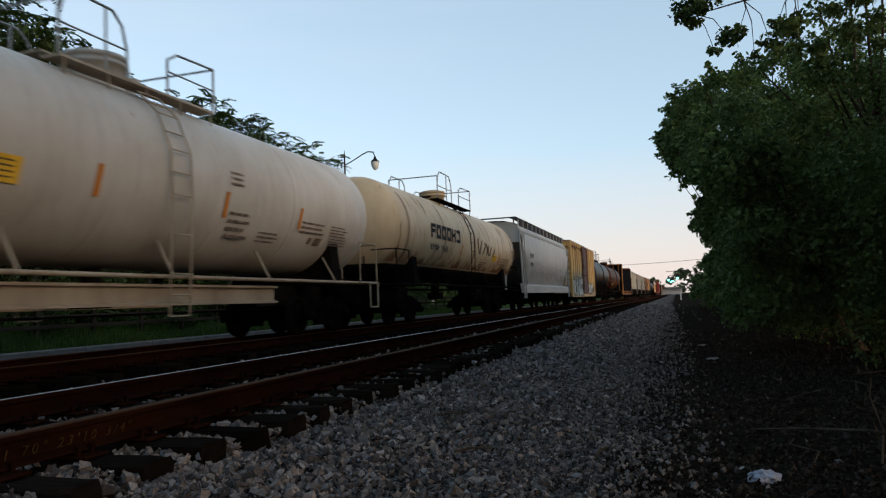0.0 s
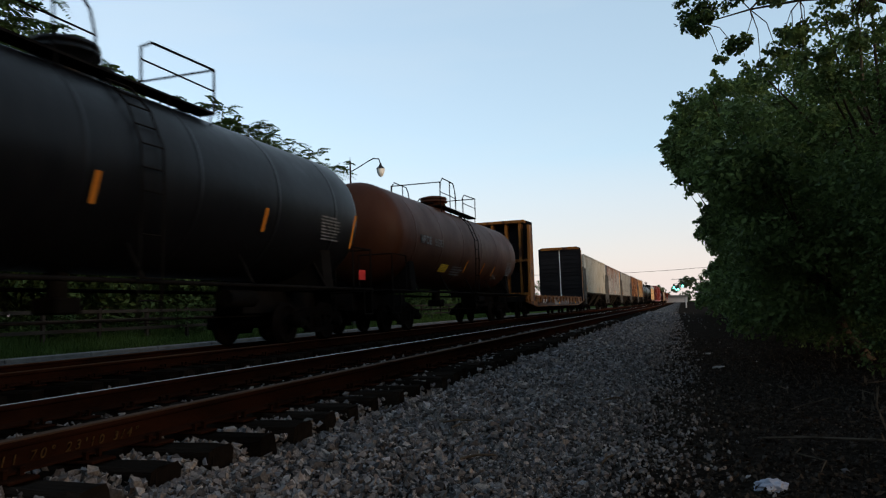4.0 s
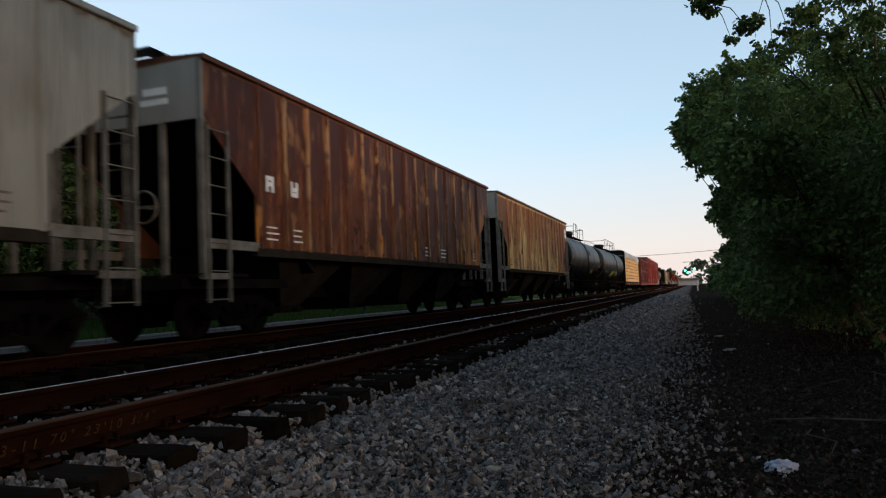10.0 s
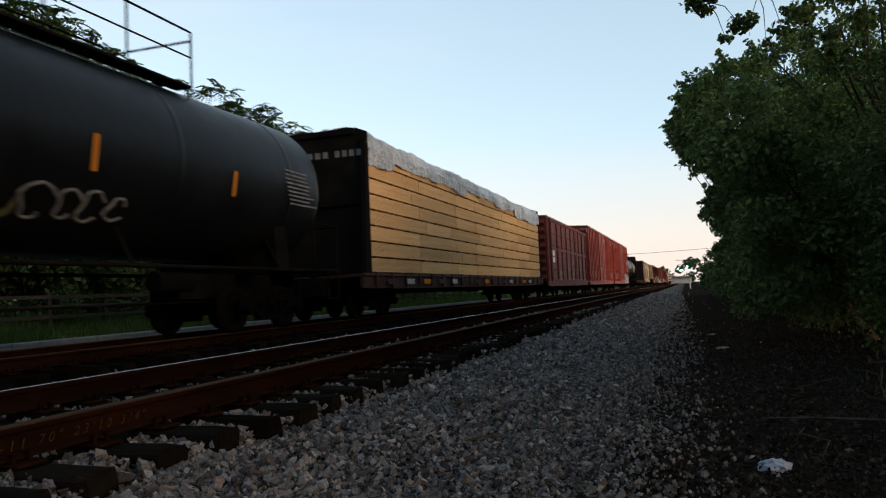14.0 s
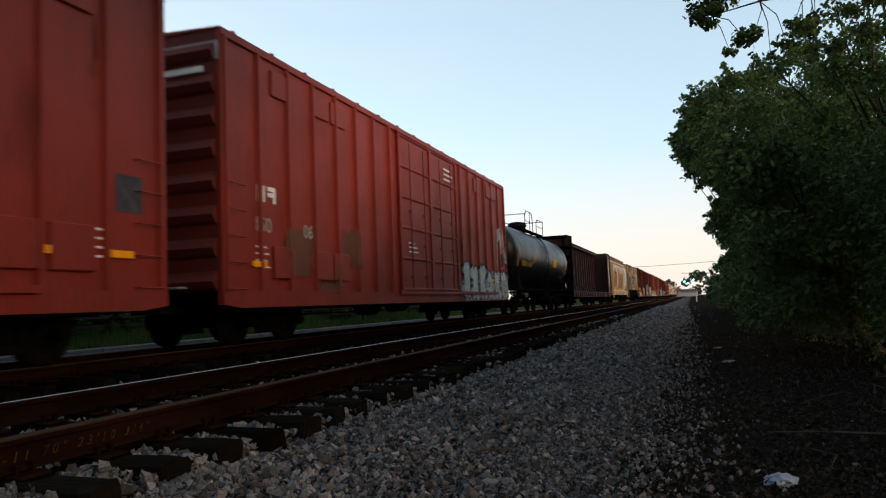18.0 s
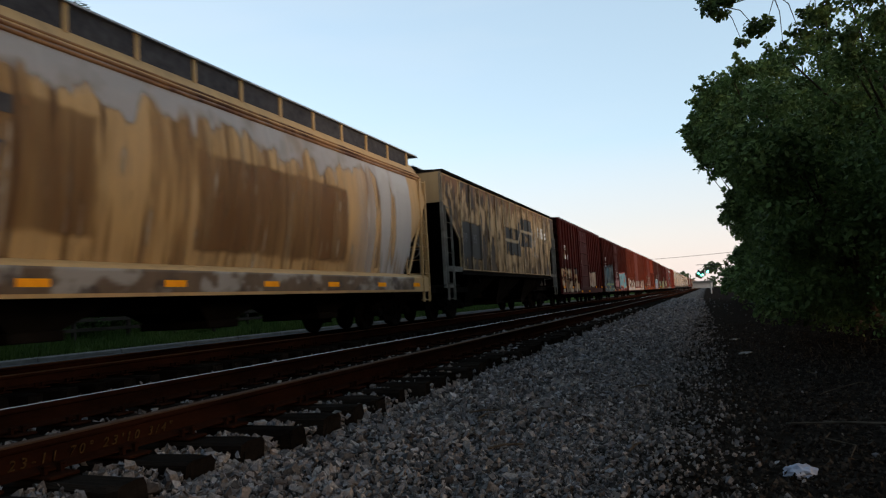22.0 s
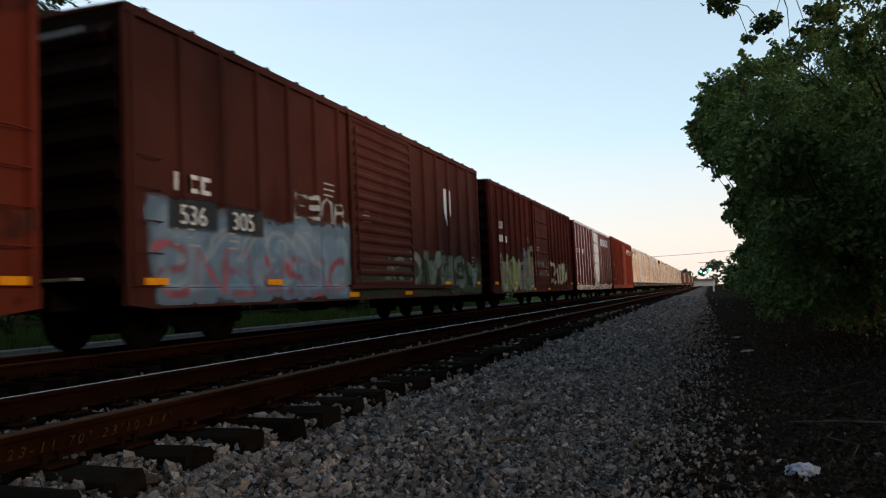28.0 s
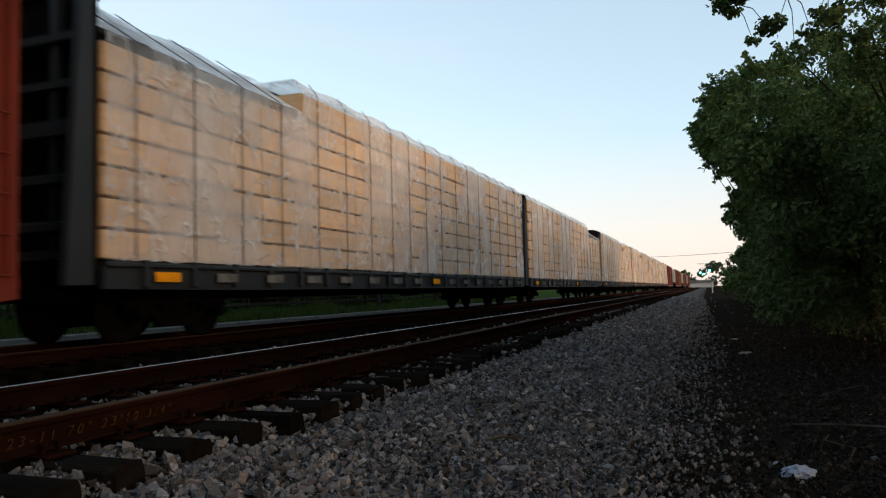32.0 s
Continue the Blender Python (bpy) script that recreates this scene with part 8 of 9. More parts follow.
def box_tags(i, car, half, dr):
    """The tags and the grime on the near side of one of the brown and red box cars."""
    h = half - 0.72
    if i >= 6:
        return
    cv = Canvas(-h, h, 0.64, 4.6, 230 + i, 0.04)
    cv.blots(0.6, 3.0, 0.6, (0.03, 0.008, 0.006), 0.35, 4)
    if i == 0:
        cv.letters(-7.9, -2.05, 0.66, 2.2, 5, SAND + [(0.52, 0.42, 0.3), (0.26, 0.085, 0.035)], (0.04, 0.014, 0.009), 0.24, 0.05, None, 1.0, 0.6)
        for y in (-7.5, -6.4, -5.3, -4.4, -3.5, -2.6):
            cv.put(cv.inside(y, y + 0.42, 0.72, 1.35, 0.03, 0.04) * np.clip(cv.noise(0.2, 0.3) * 1.7, 0, 0.9), (0.45, 0.38, 0.28) if int(y * 10) % 2 else (0.03, 0.014, 0.01))
        cv.put(cv.inside(-3.6, -2.7, 1.75, 2.12, 0.02, 0.03) * 0.9, (0.02, 0.022, 0.026))
        cv.put(cv.inside(-5.1, -4.6, 1.8, 2.1, 0.02, 0.03) * 0.9, (0.02, 0.018, 0.018))
        cv.scrawl(-7.0, -6.1, 2.5, 3.3, 2, (0.34, 0.17, 0.09), 0.07, 0.6)
        cv.letters(dr[1] + 0.15, 4.6, 0.95, 2.1, 4, [(0.36, 0.19, 0.12), (0.26, 0.11, 0.07), (0.42, 0.29, 0.2)], (0.4, 0.33, 0.27), 0.26, 0.03, None, 0.9, 0.4)
        cv.drips(-7.6, -2.2, 0.9, 16, (0.36, 0.26, 0.15), 0.3)
    elif i == 1:
        cv.put(cv.inside(-8.1, -1.8, 0.55, 1.35, 0.25, 0.25) * 0.8, (0.035, 0.11, 0.13))
        cv.put(cv.inside(-8.1, -5.2, 0.6, 1.7, 0.3, 0.2) * 0.6, (0.11, 0.09, 0.09))
        cv.letters(-8.05, -1.85, 0.7, 2.7, 4, [(0.1, 0.105, 0.105), (0.16, 0.165, 0.165), (0.07, 0.1, 0.105), (0.13, 0.13, 0.12), (0.04, 0.11, 0.13)], BLACK, 0.36, 0.13, (0.05, 0.05, 0.05), 1.0, 0.15)
        cv.scrawl(-7.0, -2.0, 0.7, 1.3, 5, (0.34, 0.4, 0.16), 0.05, 0.7)
        cv.put(cv.inside(dr[0], 5.0, 0.7, 1.8, 0.2, 0.3) * 0.75, (0.26, 0.07, 0.075))
        cv.letters(dr[0], dr[1], 0.85, 1.65, 4, ROSE, (0.07, 0.02, 0.02), 0.14, 0.03, None, 0.8, 0.4)
        cv.letters(-0.3, 2.2, 1.75, 2.35, 5, [(0.36, 0.34, 0.3), (0.28, 0.26, 0.22)], (0.1, 0.04, 0.03), 0.07, 0.02, None, 0.8, 0.3)
        cv.letters(2.3, 7.9, 0.75, 2.3, 5, TEAL, (0.42, 0.12, 0.1), 0.24, 0.05, (0.24, 0.05, 0.05), 0.95, 0.2)
        cv.drips(-8.0, 7.5, 0.9, 20, (0.1, 0.25, 0.27), 0.4)
    elif i == 2:
        cv.letters(-9.0, 8.9, 0.62, 1.9, 14, [(0.4, 0.37, 0.34), (0.5, 0.47, 0.43), (0.24, 0.16, 0.14)], (0.08, 0.035, 0.03), 0.17, 0.035, None, 0.8, 0.5)
        cv.put(cv.inside(-9.2, 9.0, 0.5, 0.95, 0.08, 0.06) * 0.75, (0.34, 0.32, 0.3))
    elif i == 3:
        cv.put(np.clip((cv.Z - 2.75 - 0.1 * cv.noise(0.3, 0.3)) * 14, 0, 1) * np.clip((cv.Y - dr[1]) * 20, 0, 1) * np.clip((half - 2.6 - cv.Y) * 20, 0, 1) * 0.85, (0.22, 0.036, 0.018))
        cv.blots(0.5, 0.5, 0.62, (0.06, 0.018, 0.012), 0.6)
        cv.letters(-6.6, 0.6, 1.05, 2.5, 6, [(0.4, 0.35, 0.27), (0.3, 0.24, 0.17)], (0.1, 0.04, 0.025), 0.1, 0.02, None, 0.85, 0.7, 0.2)
        cv.scrawl(-8.5, -5.6, 0.8, 1.5, 4, (0.16, 0.26, 0.25), 0.04, 0.7)
    elif i == 4:
        cv.put(cv.inside(-7.55, dr[0], 0.6, 2.15, 0.12, 0.1) * 0.85, (0.13, 0.2, 0.26))
        cv.letters(-7.4, -1.6, 0.7, 2.2, 5, SKY_BLUE, (0.14, 0.22, 0.3), 0.3, 0.03, None, 0.8, 0.3)
        cv.letters(-7.5, -1.8, 0.68, 1.6, 7, [(0.36, 0.06, 0.07), (0.26, 0.05, 0.08)], (0.15, 0.1, 0.13), 0.06, 0.02, None, 0.8, 0.75, 0.3)
        cv.scrawl(-6.4, -3.0, 1.2, 2.0, 4, (0.34, 0.37, 0.38), 0.035, 0.6)
        cv.letters(-3.8, -1.7, 2.15, 2.75, 4, [(0.4, 0.42, 0.42)], (0.085, 0.032, 0.026), 0.07, 0.01, None, 0.85, 0.4)
        cv.put(cv.inside(-7.2, -6.05, 1.76, 2.23, 0.02, 0.04) * 0.95, (0.025, 0.026, 0.028))
        cv.put(cv.inside(-5.95, -4.8, 1.76, 2.23, 0.02, 0.04) * 0.95, (0.025, 0.026, 0.028))
        cv.put(cv.inside(dr[0] + 0.1, 8.0, 0.6, 1.35, 0.35, 0.4) * 0.6, (0.05, 0.09, 0.045))
        cv.letters(dr[1] - 1.8, 7.9, 0.75, 1.9, 6, [(0.1, 0.15, 0.09), (0.2, 0.23, 0.17), (0.3, 0.31, 0.26)], (0.04, 0.04, 0.03), 0.15, 0.03, None, 0.7, 0.6)
    elif i == 5:
        cv.put(cv.inside(-7.0, -1.6, 0.62, 1.5, 0.4, 0.3) * 0.6, (0.2, 0.2, 0.12))
        cv.letters(-7.1, -1.5, 0.65, 2.3, 4, LIME + [(0.3, 0.27, 0.2), (0.16, 0.2, 0.2)], (0.05, 0.05, 0.05), 0.3, 0.04, None, 0.75, 0.6)
        cv.letters(-3.9, -1.4, 0.8, 2.75, 2, [(0.36, 0.2, 0.11), (0.1, 0.13, 0.15), (0.26, 0.24, 0.12)], (0.03, 0.03, 0.03), 0.3, 0.04, None, 0.75, 0.5)
        cv.letters(-1.2, 1.8, 1.3, 2.1, 5, [(0.3, 0.27, 0.22), (0.22, 0.2, 0.16)], (0.08, 0.03, 0.025), 0.08, 0.02, None, 0.6, 0.6)
        cv.letters(2.1, 6.6, 0.85, 2.1, 6, [(0.4, 0.37, 0.25), (0.33, 0.29, 0.18)], (0.07, 0.03, 0.02), 0.13, 0.03, None, 0.85, 0.4)
    cv.lay(car, SIDES[car.name], ("cream and brown tags, worn", "silver, teal and rose tags with black rims", "long pale worn tags", "pale brushed scrawl", "pale blue tag with red strokes", "yellow-green and tan tags, worn")[i])


box_spec = [
    (425.4, 442.6, (0.056, 0.0078, 0.0052), 4.78, (-2.0, 1.6), "panel", 8, False, 0.5, "maroon boxcar with cream tags low on its side"),
    (442.6, 460.3, (0.062, 0.0115, 0.0072), 4.76, (-1.75, 1.4), "panel", 8, False, 0.5, "maroon boxcar with teal, grey and pink tags"),
    (460.3, 480.6, (0.15, 0.032, 0.018), 4.82, (-2.4, 2.4), "panel", 11, True, 0.5, "reddish waffle-sided boxcar with pale tags"),
    (480.6, 499.8, (0.16, 0.028, 0.015), 4.85, (-4.6, 1.2), "panel", 9, False, 0.62, "rust-red boxcar with plug doors and faded scrawl"),
    (499.8, 517.2, (0.078, 0.023, 0.017), 4.83, (-1.5, 1.95), "corrugated", 7, False, 0.5, "brown boxcar with pale blue and green tags"),
    (517.2, 534.85, (0.072, 0.013, 0.0085), 4.76, (-1.4, 1.9), "panel", 8, False, 0.35, "maroon boxcar with multicoloured tags"),
    (534.85, 552.4, (0.14, 0.011, 0.0065), 4.74, (-1.3, 2.0), "panel", 7, False, 0.1, "glossy deep red boxcar with white lettering"),
    (552.4, 569.9, (0.2, 0.034, 0.019), 4.84, (-1.25, 2.1), "panel", 8, False, 0.12, "brick-red boxcar with white lettering"),
]
for i, (a, b, base, rz, dr, style, ribs, waf, rust, lab) in enumerate(box_spec):
    m = paint("box car paint " + "abcdefgh"[i], base, tuple(c * 0.75 for c in base), rust * 0.5, (0.08, 0.03, 0.02), 0.0, 30 + i, 0.16 if i == 6 else 0.7, gloss=0.5 if i == 6 else 0.03, dent=(1.5, 0.6, 0.06) if i == 6 else (2.6, 0.25, 0.03))
    # ends take an eighth of the side colour: their shade is painted in
    e = paint("box car end in shade " + "abcdefgh"[i], tuple(c * 0.13 for c in base), tuple(c * 0.09 for c in base), 0.3, (0.05, 0.02, 0.015), 0.0, 40 + i, 0.75, gloss=0.02)
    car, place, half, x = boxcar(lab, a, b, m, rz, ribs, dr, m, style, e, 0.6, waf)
    box_tags(i, car, half, dr)
    ys = np.linspace(-half + 1.1, half - 1.0, 6)
    reflectors(car, x + 0.05, [ys[0] + 0.1, ys[1], ys[4], ys[5]] if i != 7 else [ys[0]], 0.98 if i != 7 else 1.3)
    reflectors(car, x + 0.05, [ys[2], ys[3]], 0.72) if i != 7 else None
    marks = {4: "536 305", 6: "4299", 7: "30 95"}
    yy = -half + 1.65
    zz = {4: 1.83, 6: 2.85, 7: 1.92}.get(i, 2.55)
    glyphs(car, WHITE_MARK, x + 0.006, yy, zz + (0.5 if i != 6 else 0.0), 3, 0.22, 0.28, 0.08, 0.07, "reporting_mark", 90 + i)
    if i in marks:
        for k, txt in enumerate(marks[i].split()):
            lettering("car_number", txt, 0.42, WHITE_MARK, car, yy + (1.5 if i == 6 else 0.0) + (0.0, 1.25 if i == 4 else 0.95)[k], zz, x + (0.085 if i == 4 else 0.006), "white stencilled number")
    else:
        bars(car, WHITE_MARK, x + 0.006, yy, zz, [(k * 0.3, 0, 0.2, 0.26) for k in range(5)], "car_number", "worn white characters")
    for k, (y2, z2) in enumerate(((yy, 1.75), (yy + 1.1, 1.75), (-2.6, 3.0), (dr[0] + 0.6, 2.6), (half - 1.8, 1.8))):
        bars(car, PALE_MARK, x + 0.006 + (0.05 if k == 3 else 0), y2, z2, stencil_rows(3, 0.55, 0.12, 0.055, 100 + i * 5 + k))
    if i >= 6:
        glyphs(car, WHITE_MARK, x + 0.058, dr[1] + 0.9, 3.75, 4, 0.5, 0.5, 0.55, 0.16, "logotype", 120 + i, "large white spaced block letters")
    if i == 4:
        part("shield_patch", Shape().prism([(-0.3, 0.5), (0.3, 0.5), (0.3, -0.2), (0, -0.75), (-0.3, -0.2)], "x", 0, 0.004), WHITE_MARK, car, "white shield-shaped patch", pose(x + 0.006, dr[1] + 3.0, 3.3))
        part("end_number", Shape().box(-0.45, 0.45, -0.008, 0.0, -0.05, 0.05), GREY_MARK, car, "pale number on the end", pose(0.5, -half + 0.6, 4.5))
    if i == 3:
        for y2, z2, w, hh in ((half - 3.4, 1.9, 0.5, 0.9), (half - 2.6, 3.4, 0.35, 0.9), (half - 2.4, 1.7, 0.5, 0.5)):
            part("side_bracket", Shape().box(0, 0.07, -w / 2, w / 2, -hh / 2, hh / 2, 0.02), m, car, "", pose(x, y2, z2))

# 30-35 centre-beam cars with wrapped lumber
CB_DARK = paint("slate centre-beam paint", (0.02, 0.023, 0.026), (0.03, 0.033, 0.036), 0.2, (0.04, 0.023, 0.017), 0.05, 50, 0.6)
edge = 569.9
for i, step in enumerate((24.1, 23.7, 23.6, 23.4, 23.5, 23.5)):
    car, place, half, h = centrebeam("slate centerbeam car loaded with wrapped lumber", edge, edge + step, CB_DARK, 4.88, UNDER, bulk_in=0.6, depth=0.34)
    load, z0, top, ends = lumber_load("lumber packs in white plastic wrap, hooded", place, half + 0.12, True, 60 + i, 4.1)
    cuts = [-half + 0.64, -6.4, -1.6, 2.2, 6.0, half - 0.64]
    for k, (a, b) in enumerate(zip(cuts, cuts[1:])):
        slope = (k + i) % 5 == 0
        if not slope:
            tier = Shape().box(0.24, 1.46, 0.02, b - a - 0.02, 0, 0.5, 0.012).mesh("lumber_pack", LUMBER_WRAPPED)
            part("lumber_pack", tier, LUMBER_WRAPPED, load, at=pose(0, a, 4.12))
            part("lumber_pack", tier, LUMBER_WRAPPED, load, at=pose(0, b, 4.12, 0, 0, 180))
        plastic_cover(load, a, b + 0.02, 1.15, 4.2 if slope else 4.66, 4.98 if slope else 4.9, slope, 90 + 7 * i + k)
    for k, y in enumerate(np.linspace(-h + 1.0, h - 1.0, 16)):
        part("sill_panel", Shape().box(0, 0.006, -0.26, 0.26, -0.07, 0.07), ORANGE_REFLECT if k % 8 == 0 else END_FRAME_GREY, car, "small panel on the side sill", pose(1.573, y, 0.93))
    edge += step

# the far rear of the train
FAR_RUST = paint("rusty far car paint", (0.16, 0.06, 0.035), (0.12, 0.05, 0.03), 0.3, (0.08, 0.035, 0.02), 0.1, 55, 0.6)
for i in range(10):
    if i % 3 == 1:
        hopper("grey ribbed covered hopper far back in the train", edge, edge + 18.5, HOP_GREY, 4.45, 13, 3, CHUTE)
    else:
        boxcar("rust-brown boxcar far back in the train", edge, edge + 18.5, FAR_RUST if i % 2 else ALLDOOR, 4.75, 6)
    edge += 18.5


# ---- plants ----
def leaf_cloud(centres, radii, count, size, seed, aspect=0.55, droop=0.0, flat=0.75):
    """Folded leaves scattered through round clumps, thick near the clumps' skins."""
    g = np.random.default_rng(seed)
    c, r = np.array(centres, float), np.array(radii, float)
    w = r ** 2
    pick = g.choice(len(c), count, p=w / w.sum())
    d = g.normal(0, 1, (count, 3))
    d /= np.linalg.norm(d, axis=1, keepdims=True)
    rad = r[pick] * (g.random(count) ** 0.45) * (1 + 0.15 * np.abs(g.normal(0, 1, count)) * (g.random(count) < 0.15))
    p = c[pick] + d * rad[:, None] * np.array([1, 1, flat])
    n = d * 0.6 + g.normal(0, 0.7, (count, 3)) + np.array([0, 0, 0.5])
    n /= np.linalg.norm(n, axis=1, keepdims=True)
    t = np.cross(n, g.normal(0, 1, (count, 3)))
    t[:, 2] -= droop
    t /= np.linalg.norm(t, axis=1, keepdims=True)
    b = np.cross(n, t)
    s = size * g.uniform(0.6, 1.35, count)[:, None]
    k = aspect
    v = np.stack([p - t * s * 0.5, p + b * s * k * 0.5 + n * s * 0.08, p + t * s * 0.5, p - b * s * k * 0.5 + n * s * 0.08], 1)
    i = 4 * np.arange(count)[:, None]
    f = np.concatenate([i + np.array([[0, 1, 2]]), i + np.array([[0, 2, 3]])])
    return v.reshape(-1, 3), f


def limbs(base, tips, seed, r0=0.14):
    g = random.Random(seed)
    s = Shape()
    bx, by, bz = base
    mid = Vector((sum(t[0] for t in tips) / len(tips), sum(t[1] for t in tips) / len(tips), sum(t[2] for t in tips) / len(tips)))
    fork = Vector(base).lerp(mid, 0.45)
    p, rr = Vector(base), r0
    for k in range(4):
        q = Vector(base).lerp(fork, (k + 1) / 4) + Vector((g.uniform(-0.1, 0.1), g.uniform(-0.1, 0.1), 0))
        s.rod(p, q, rr, 9, rr * 0.88)
        p, rr = q, rr * 0.88
    for t in tips:
        a, ra = p, rr * 0.55
        for k in range(3):
            q = p.lerp(Vector(t), (k + 1) / 3) + Vector((g.uniform(-0.15, 0.15), g.uniform(-0.15, 0.15), g.uniform(0, 0.2))) * (2 - k) * 0.6
            s.rod(a, q, ra, 6, ra * 0.6)
            a, ra = q, ra * 0.6
    return s


def tree(name, label, base, centres, radii, count, size, mat, seed, aspect=0.55, droop=0.0, r0=0.14, group="trees"):
    t = thing(name, label, "tree", group=group)
    g = random.Random(seed)
    tips = [c for c in centres if g.random() < min(1, 14 / len(centres))] or centres[:1]
    part("trunk", limbs(base, tips, seed, r0), BARK, t)
    v, f = leaf_cloud(centres, radii, count, size, seed, aspect, droop)
    part("crown", big_mesh("crown", v, f, mat), mat, t)
    return t


# right-hand thicket: outline of the foliage as seen from the path, in slopes (sideways, upwards) from the eye
EDGE_UP = [(-0.03, 0.012), (-0.003, 0.012), (0.019, 0.018), (0.033, 0.022), (0.048, 0.038), (0.071, 0.03), (0.085, 0.017), (0.105, 0.023), (0.122, 0.032), (0.131, 0.041), (0.145, 0.018), (0.165, -0.006), (0.201, -0.02), (0.218, -0.006), (0.239, -0.006), (0.255, 0.006), (0.268, 0.036), (0.28, 0.06), (0.288, 0.088), (0.3, 0.1), (0.322, 0.116), (0.339, 0.13), (0.36, 0.17), (0.45, 0.28)]


def min_side(w):
    return float(np.interp(w, [e[0] for e in EDGE_UP], [e[1] for e in EDGE_UP]))


def thicket(y0, y1, wlo, whi, depth, k, rlo, rhi, seed, zmax=30):
    g = random.Random(seed)
    cs, rs = [], []
    while len(cs) < k:
        y = g.uniform(y0, y1)
        r = g.uniform(rlo, rhi)
        w = g.uniform(wlo, whi)
        z = EYE + w * y
        u = min_side(w) + g.choice((0.012, 0.024, 0.036)) + r * 1.12 / y + (0.0 if len(cs) % 5 < 2 else g.random() ** 1.5) * depth / y
        x = u * y
        if z < -0.4 + r * 0.3 or z > zmax or z < 1.5 and x - r < 0.35:
            continue
        cs.append((x, y, z))
        rs.append(r)
    return cs, rs


for i, (y0, y1, wlo, whi, depth, k, rlo, rhi, n, size, label) in enumerate([
        (15, 20, 0.1, 0.31, 3.4, 165, 0.14, 0.4, 32000, 0.1, "broadleaf tree leaning over the track bed"),
        (20, 27, 0.06, 0.28, 3.5, 92, 0.22, 0.6, 21000, 0.125, "dense broadleaf tree at the gravel's edge"),
        (27, 40, -0.02, 0.17, 4.5, 50, 0.5, 1.1, 18000, 0.21, "broadleaf tree farther along the line"),
        (40, 62, -0.01, 0.11, 6.0, 46, 0.8, 1.8, 18000, 0.3, "distant broadleaf tree beside the line"),
        (11, 16, -0.03, 0.24, 3.0, 70, 0.3, 0.8, 26000, 0.1, "shrubby tree in deep shade")]):
    cs, rs = thicket(y0, y1, wlo, whi, depth, k, rlo, rhi, 300 + i)
    g = random.Random(320 + i)
    for _ in range(150 if i < 2 else 60 if i < 4 else 0):
        # sprigs that fray the outline
        w = g.uniform(wlo, min(whi, 0.285))
        y = g.uniform(y0, y1)
        q = 0.012 * y
        cs.append((min_side(w) * y + g.uniform(0.5, 2.4) * q, y, EYE + w * y))
        rs.append(g.uniform(0.25, 0.7) * q)
    for _ in range(46 if i < 2 else 20 if i == 2 else 0):
        # leafy shoots that stand out from the crown
        w = g.uniform(wlo + 0.02, min(whi, 0.29))
        y = g.uniform(y0, y1)
        a, step = g.uniform(1.7, 3.9), g.uniform(0.005, 0.0095) * y
        for k in range(4):
            cs.append((min_side(w) * y + 0.026 * y + step * k * math.cos(a), y, EYE + w * y + step * k * math.sin(a)))
            rs.append((0.0085 - 0.0013 * k) * y)
    ym = (y0 + y1) / 2
    tree("tree", label, (2.2 + 0.05 * ym, ym, profile_z(2.2) - 0.1), cs, rs, n, size, LEAF_RIGHT, 310 + i, 0.62, group="trees on the right")


cs, rs = [], []
g = random.Random(329)
while len(cs) < 30:
    u, w, y = g.uniform(0.11, 0.32), g.uniform(0.24, 0.44), g.uniform(11.0, 14.0)
    if w > 0.3 and u < 0.125 + (w - 0.3) * 0.35:
        continue
    cs.append((u * y, y, EYE + w * y))
    rs.append(g.uniform(0.12, 0.42))
tree("tree", "broadleaf crown over the leaning tree, sky between its boughs", (3.4, 12.5, profile_z(3.4) - 0.1), cs, rs, 3600, 0.085, LEAF_RIGHT, 328, 0.62, group="trees on the right")


def grove(x0, x1, y0, y1, z0, z1, k, rlo, rhi, seed):
    g = random.Random(seed)
    cs, rs = [], []
    for _ in range(k):
        r = g.uniform(rlo, rhi)
        cs.append((g.uniform(x0, x1) + r * 0.3, g.uniform(y0, y1), g.uniform(z0 + r * 0.5, z1)))
        rs.append(r)
    return cs, rs


# dark mass of shrubs close on the right; unseen trees added behind for shade
for i, (x0, x1, y0, y1, z0, z1, k, n, size, label) in enumerate([
        (2.5, 4.5, 6.5, 9.5, 0.0, 2.6, 42, 30000, 0.07, "dark shrub mass with leafy branches"),
        (2.9, 5.5, 9.0, 13.0, 0.0, 3.6, 46, 34000, 0.08, "tall dark shrub mass beside the path"),
        (3.4, 6.0, 2.5, 6.5, 0.0, 3.4, 40, 16000, 0.13, "tall shrubs beside the standing place"),
        (2.6, 6.5, -3.5, 2.0, 0.0, 6.5, 40, 7000, 0.2, "unseen tall shrubs added behind for shade"),
        (2.6, 7.5, -12.0, -4.0, 0.0, 8.0, 40, 6000, 0.28, "unseen tree added behind the path for shade"),
        (5.6, 9.5, 12.0, 26.0, 0.5, 5.2, 50, 12000, 0.26, "tall tree deeper in the wood"),
        (1.5, 5.6, 16.5, 20.5, 2.6, 5.3, 120, 30000, 0.11, "tall tree behind the leaning one"),
        (6.0, 12.0, 26.0, 60.0, 0.5, 7.5, 50, 9000, 0.45, "tall tree deeper in the wood")]):
    cs, rs = grove(x0, x1, y0, y1, z0, z1, k, 0.45, 1.2 if i < 4 else 0.6 if i == 6 else 1.8, 330 + i)
    tree("tree" if i > 3 else "shrub", label, ((x0 + x1) / 2 + 0.6, (y0 + y1) / 2, -0.5), cs, rs, n, size, LEAF_RIGHT, 340 + i, 0.6, group="trees on the right")

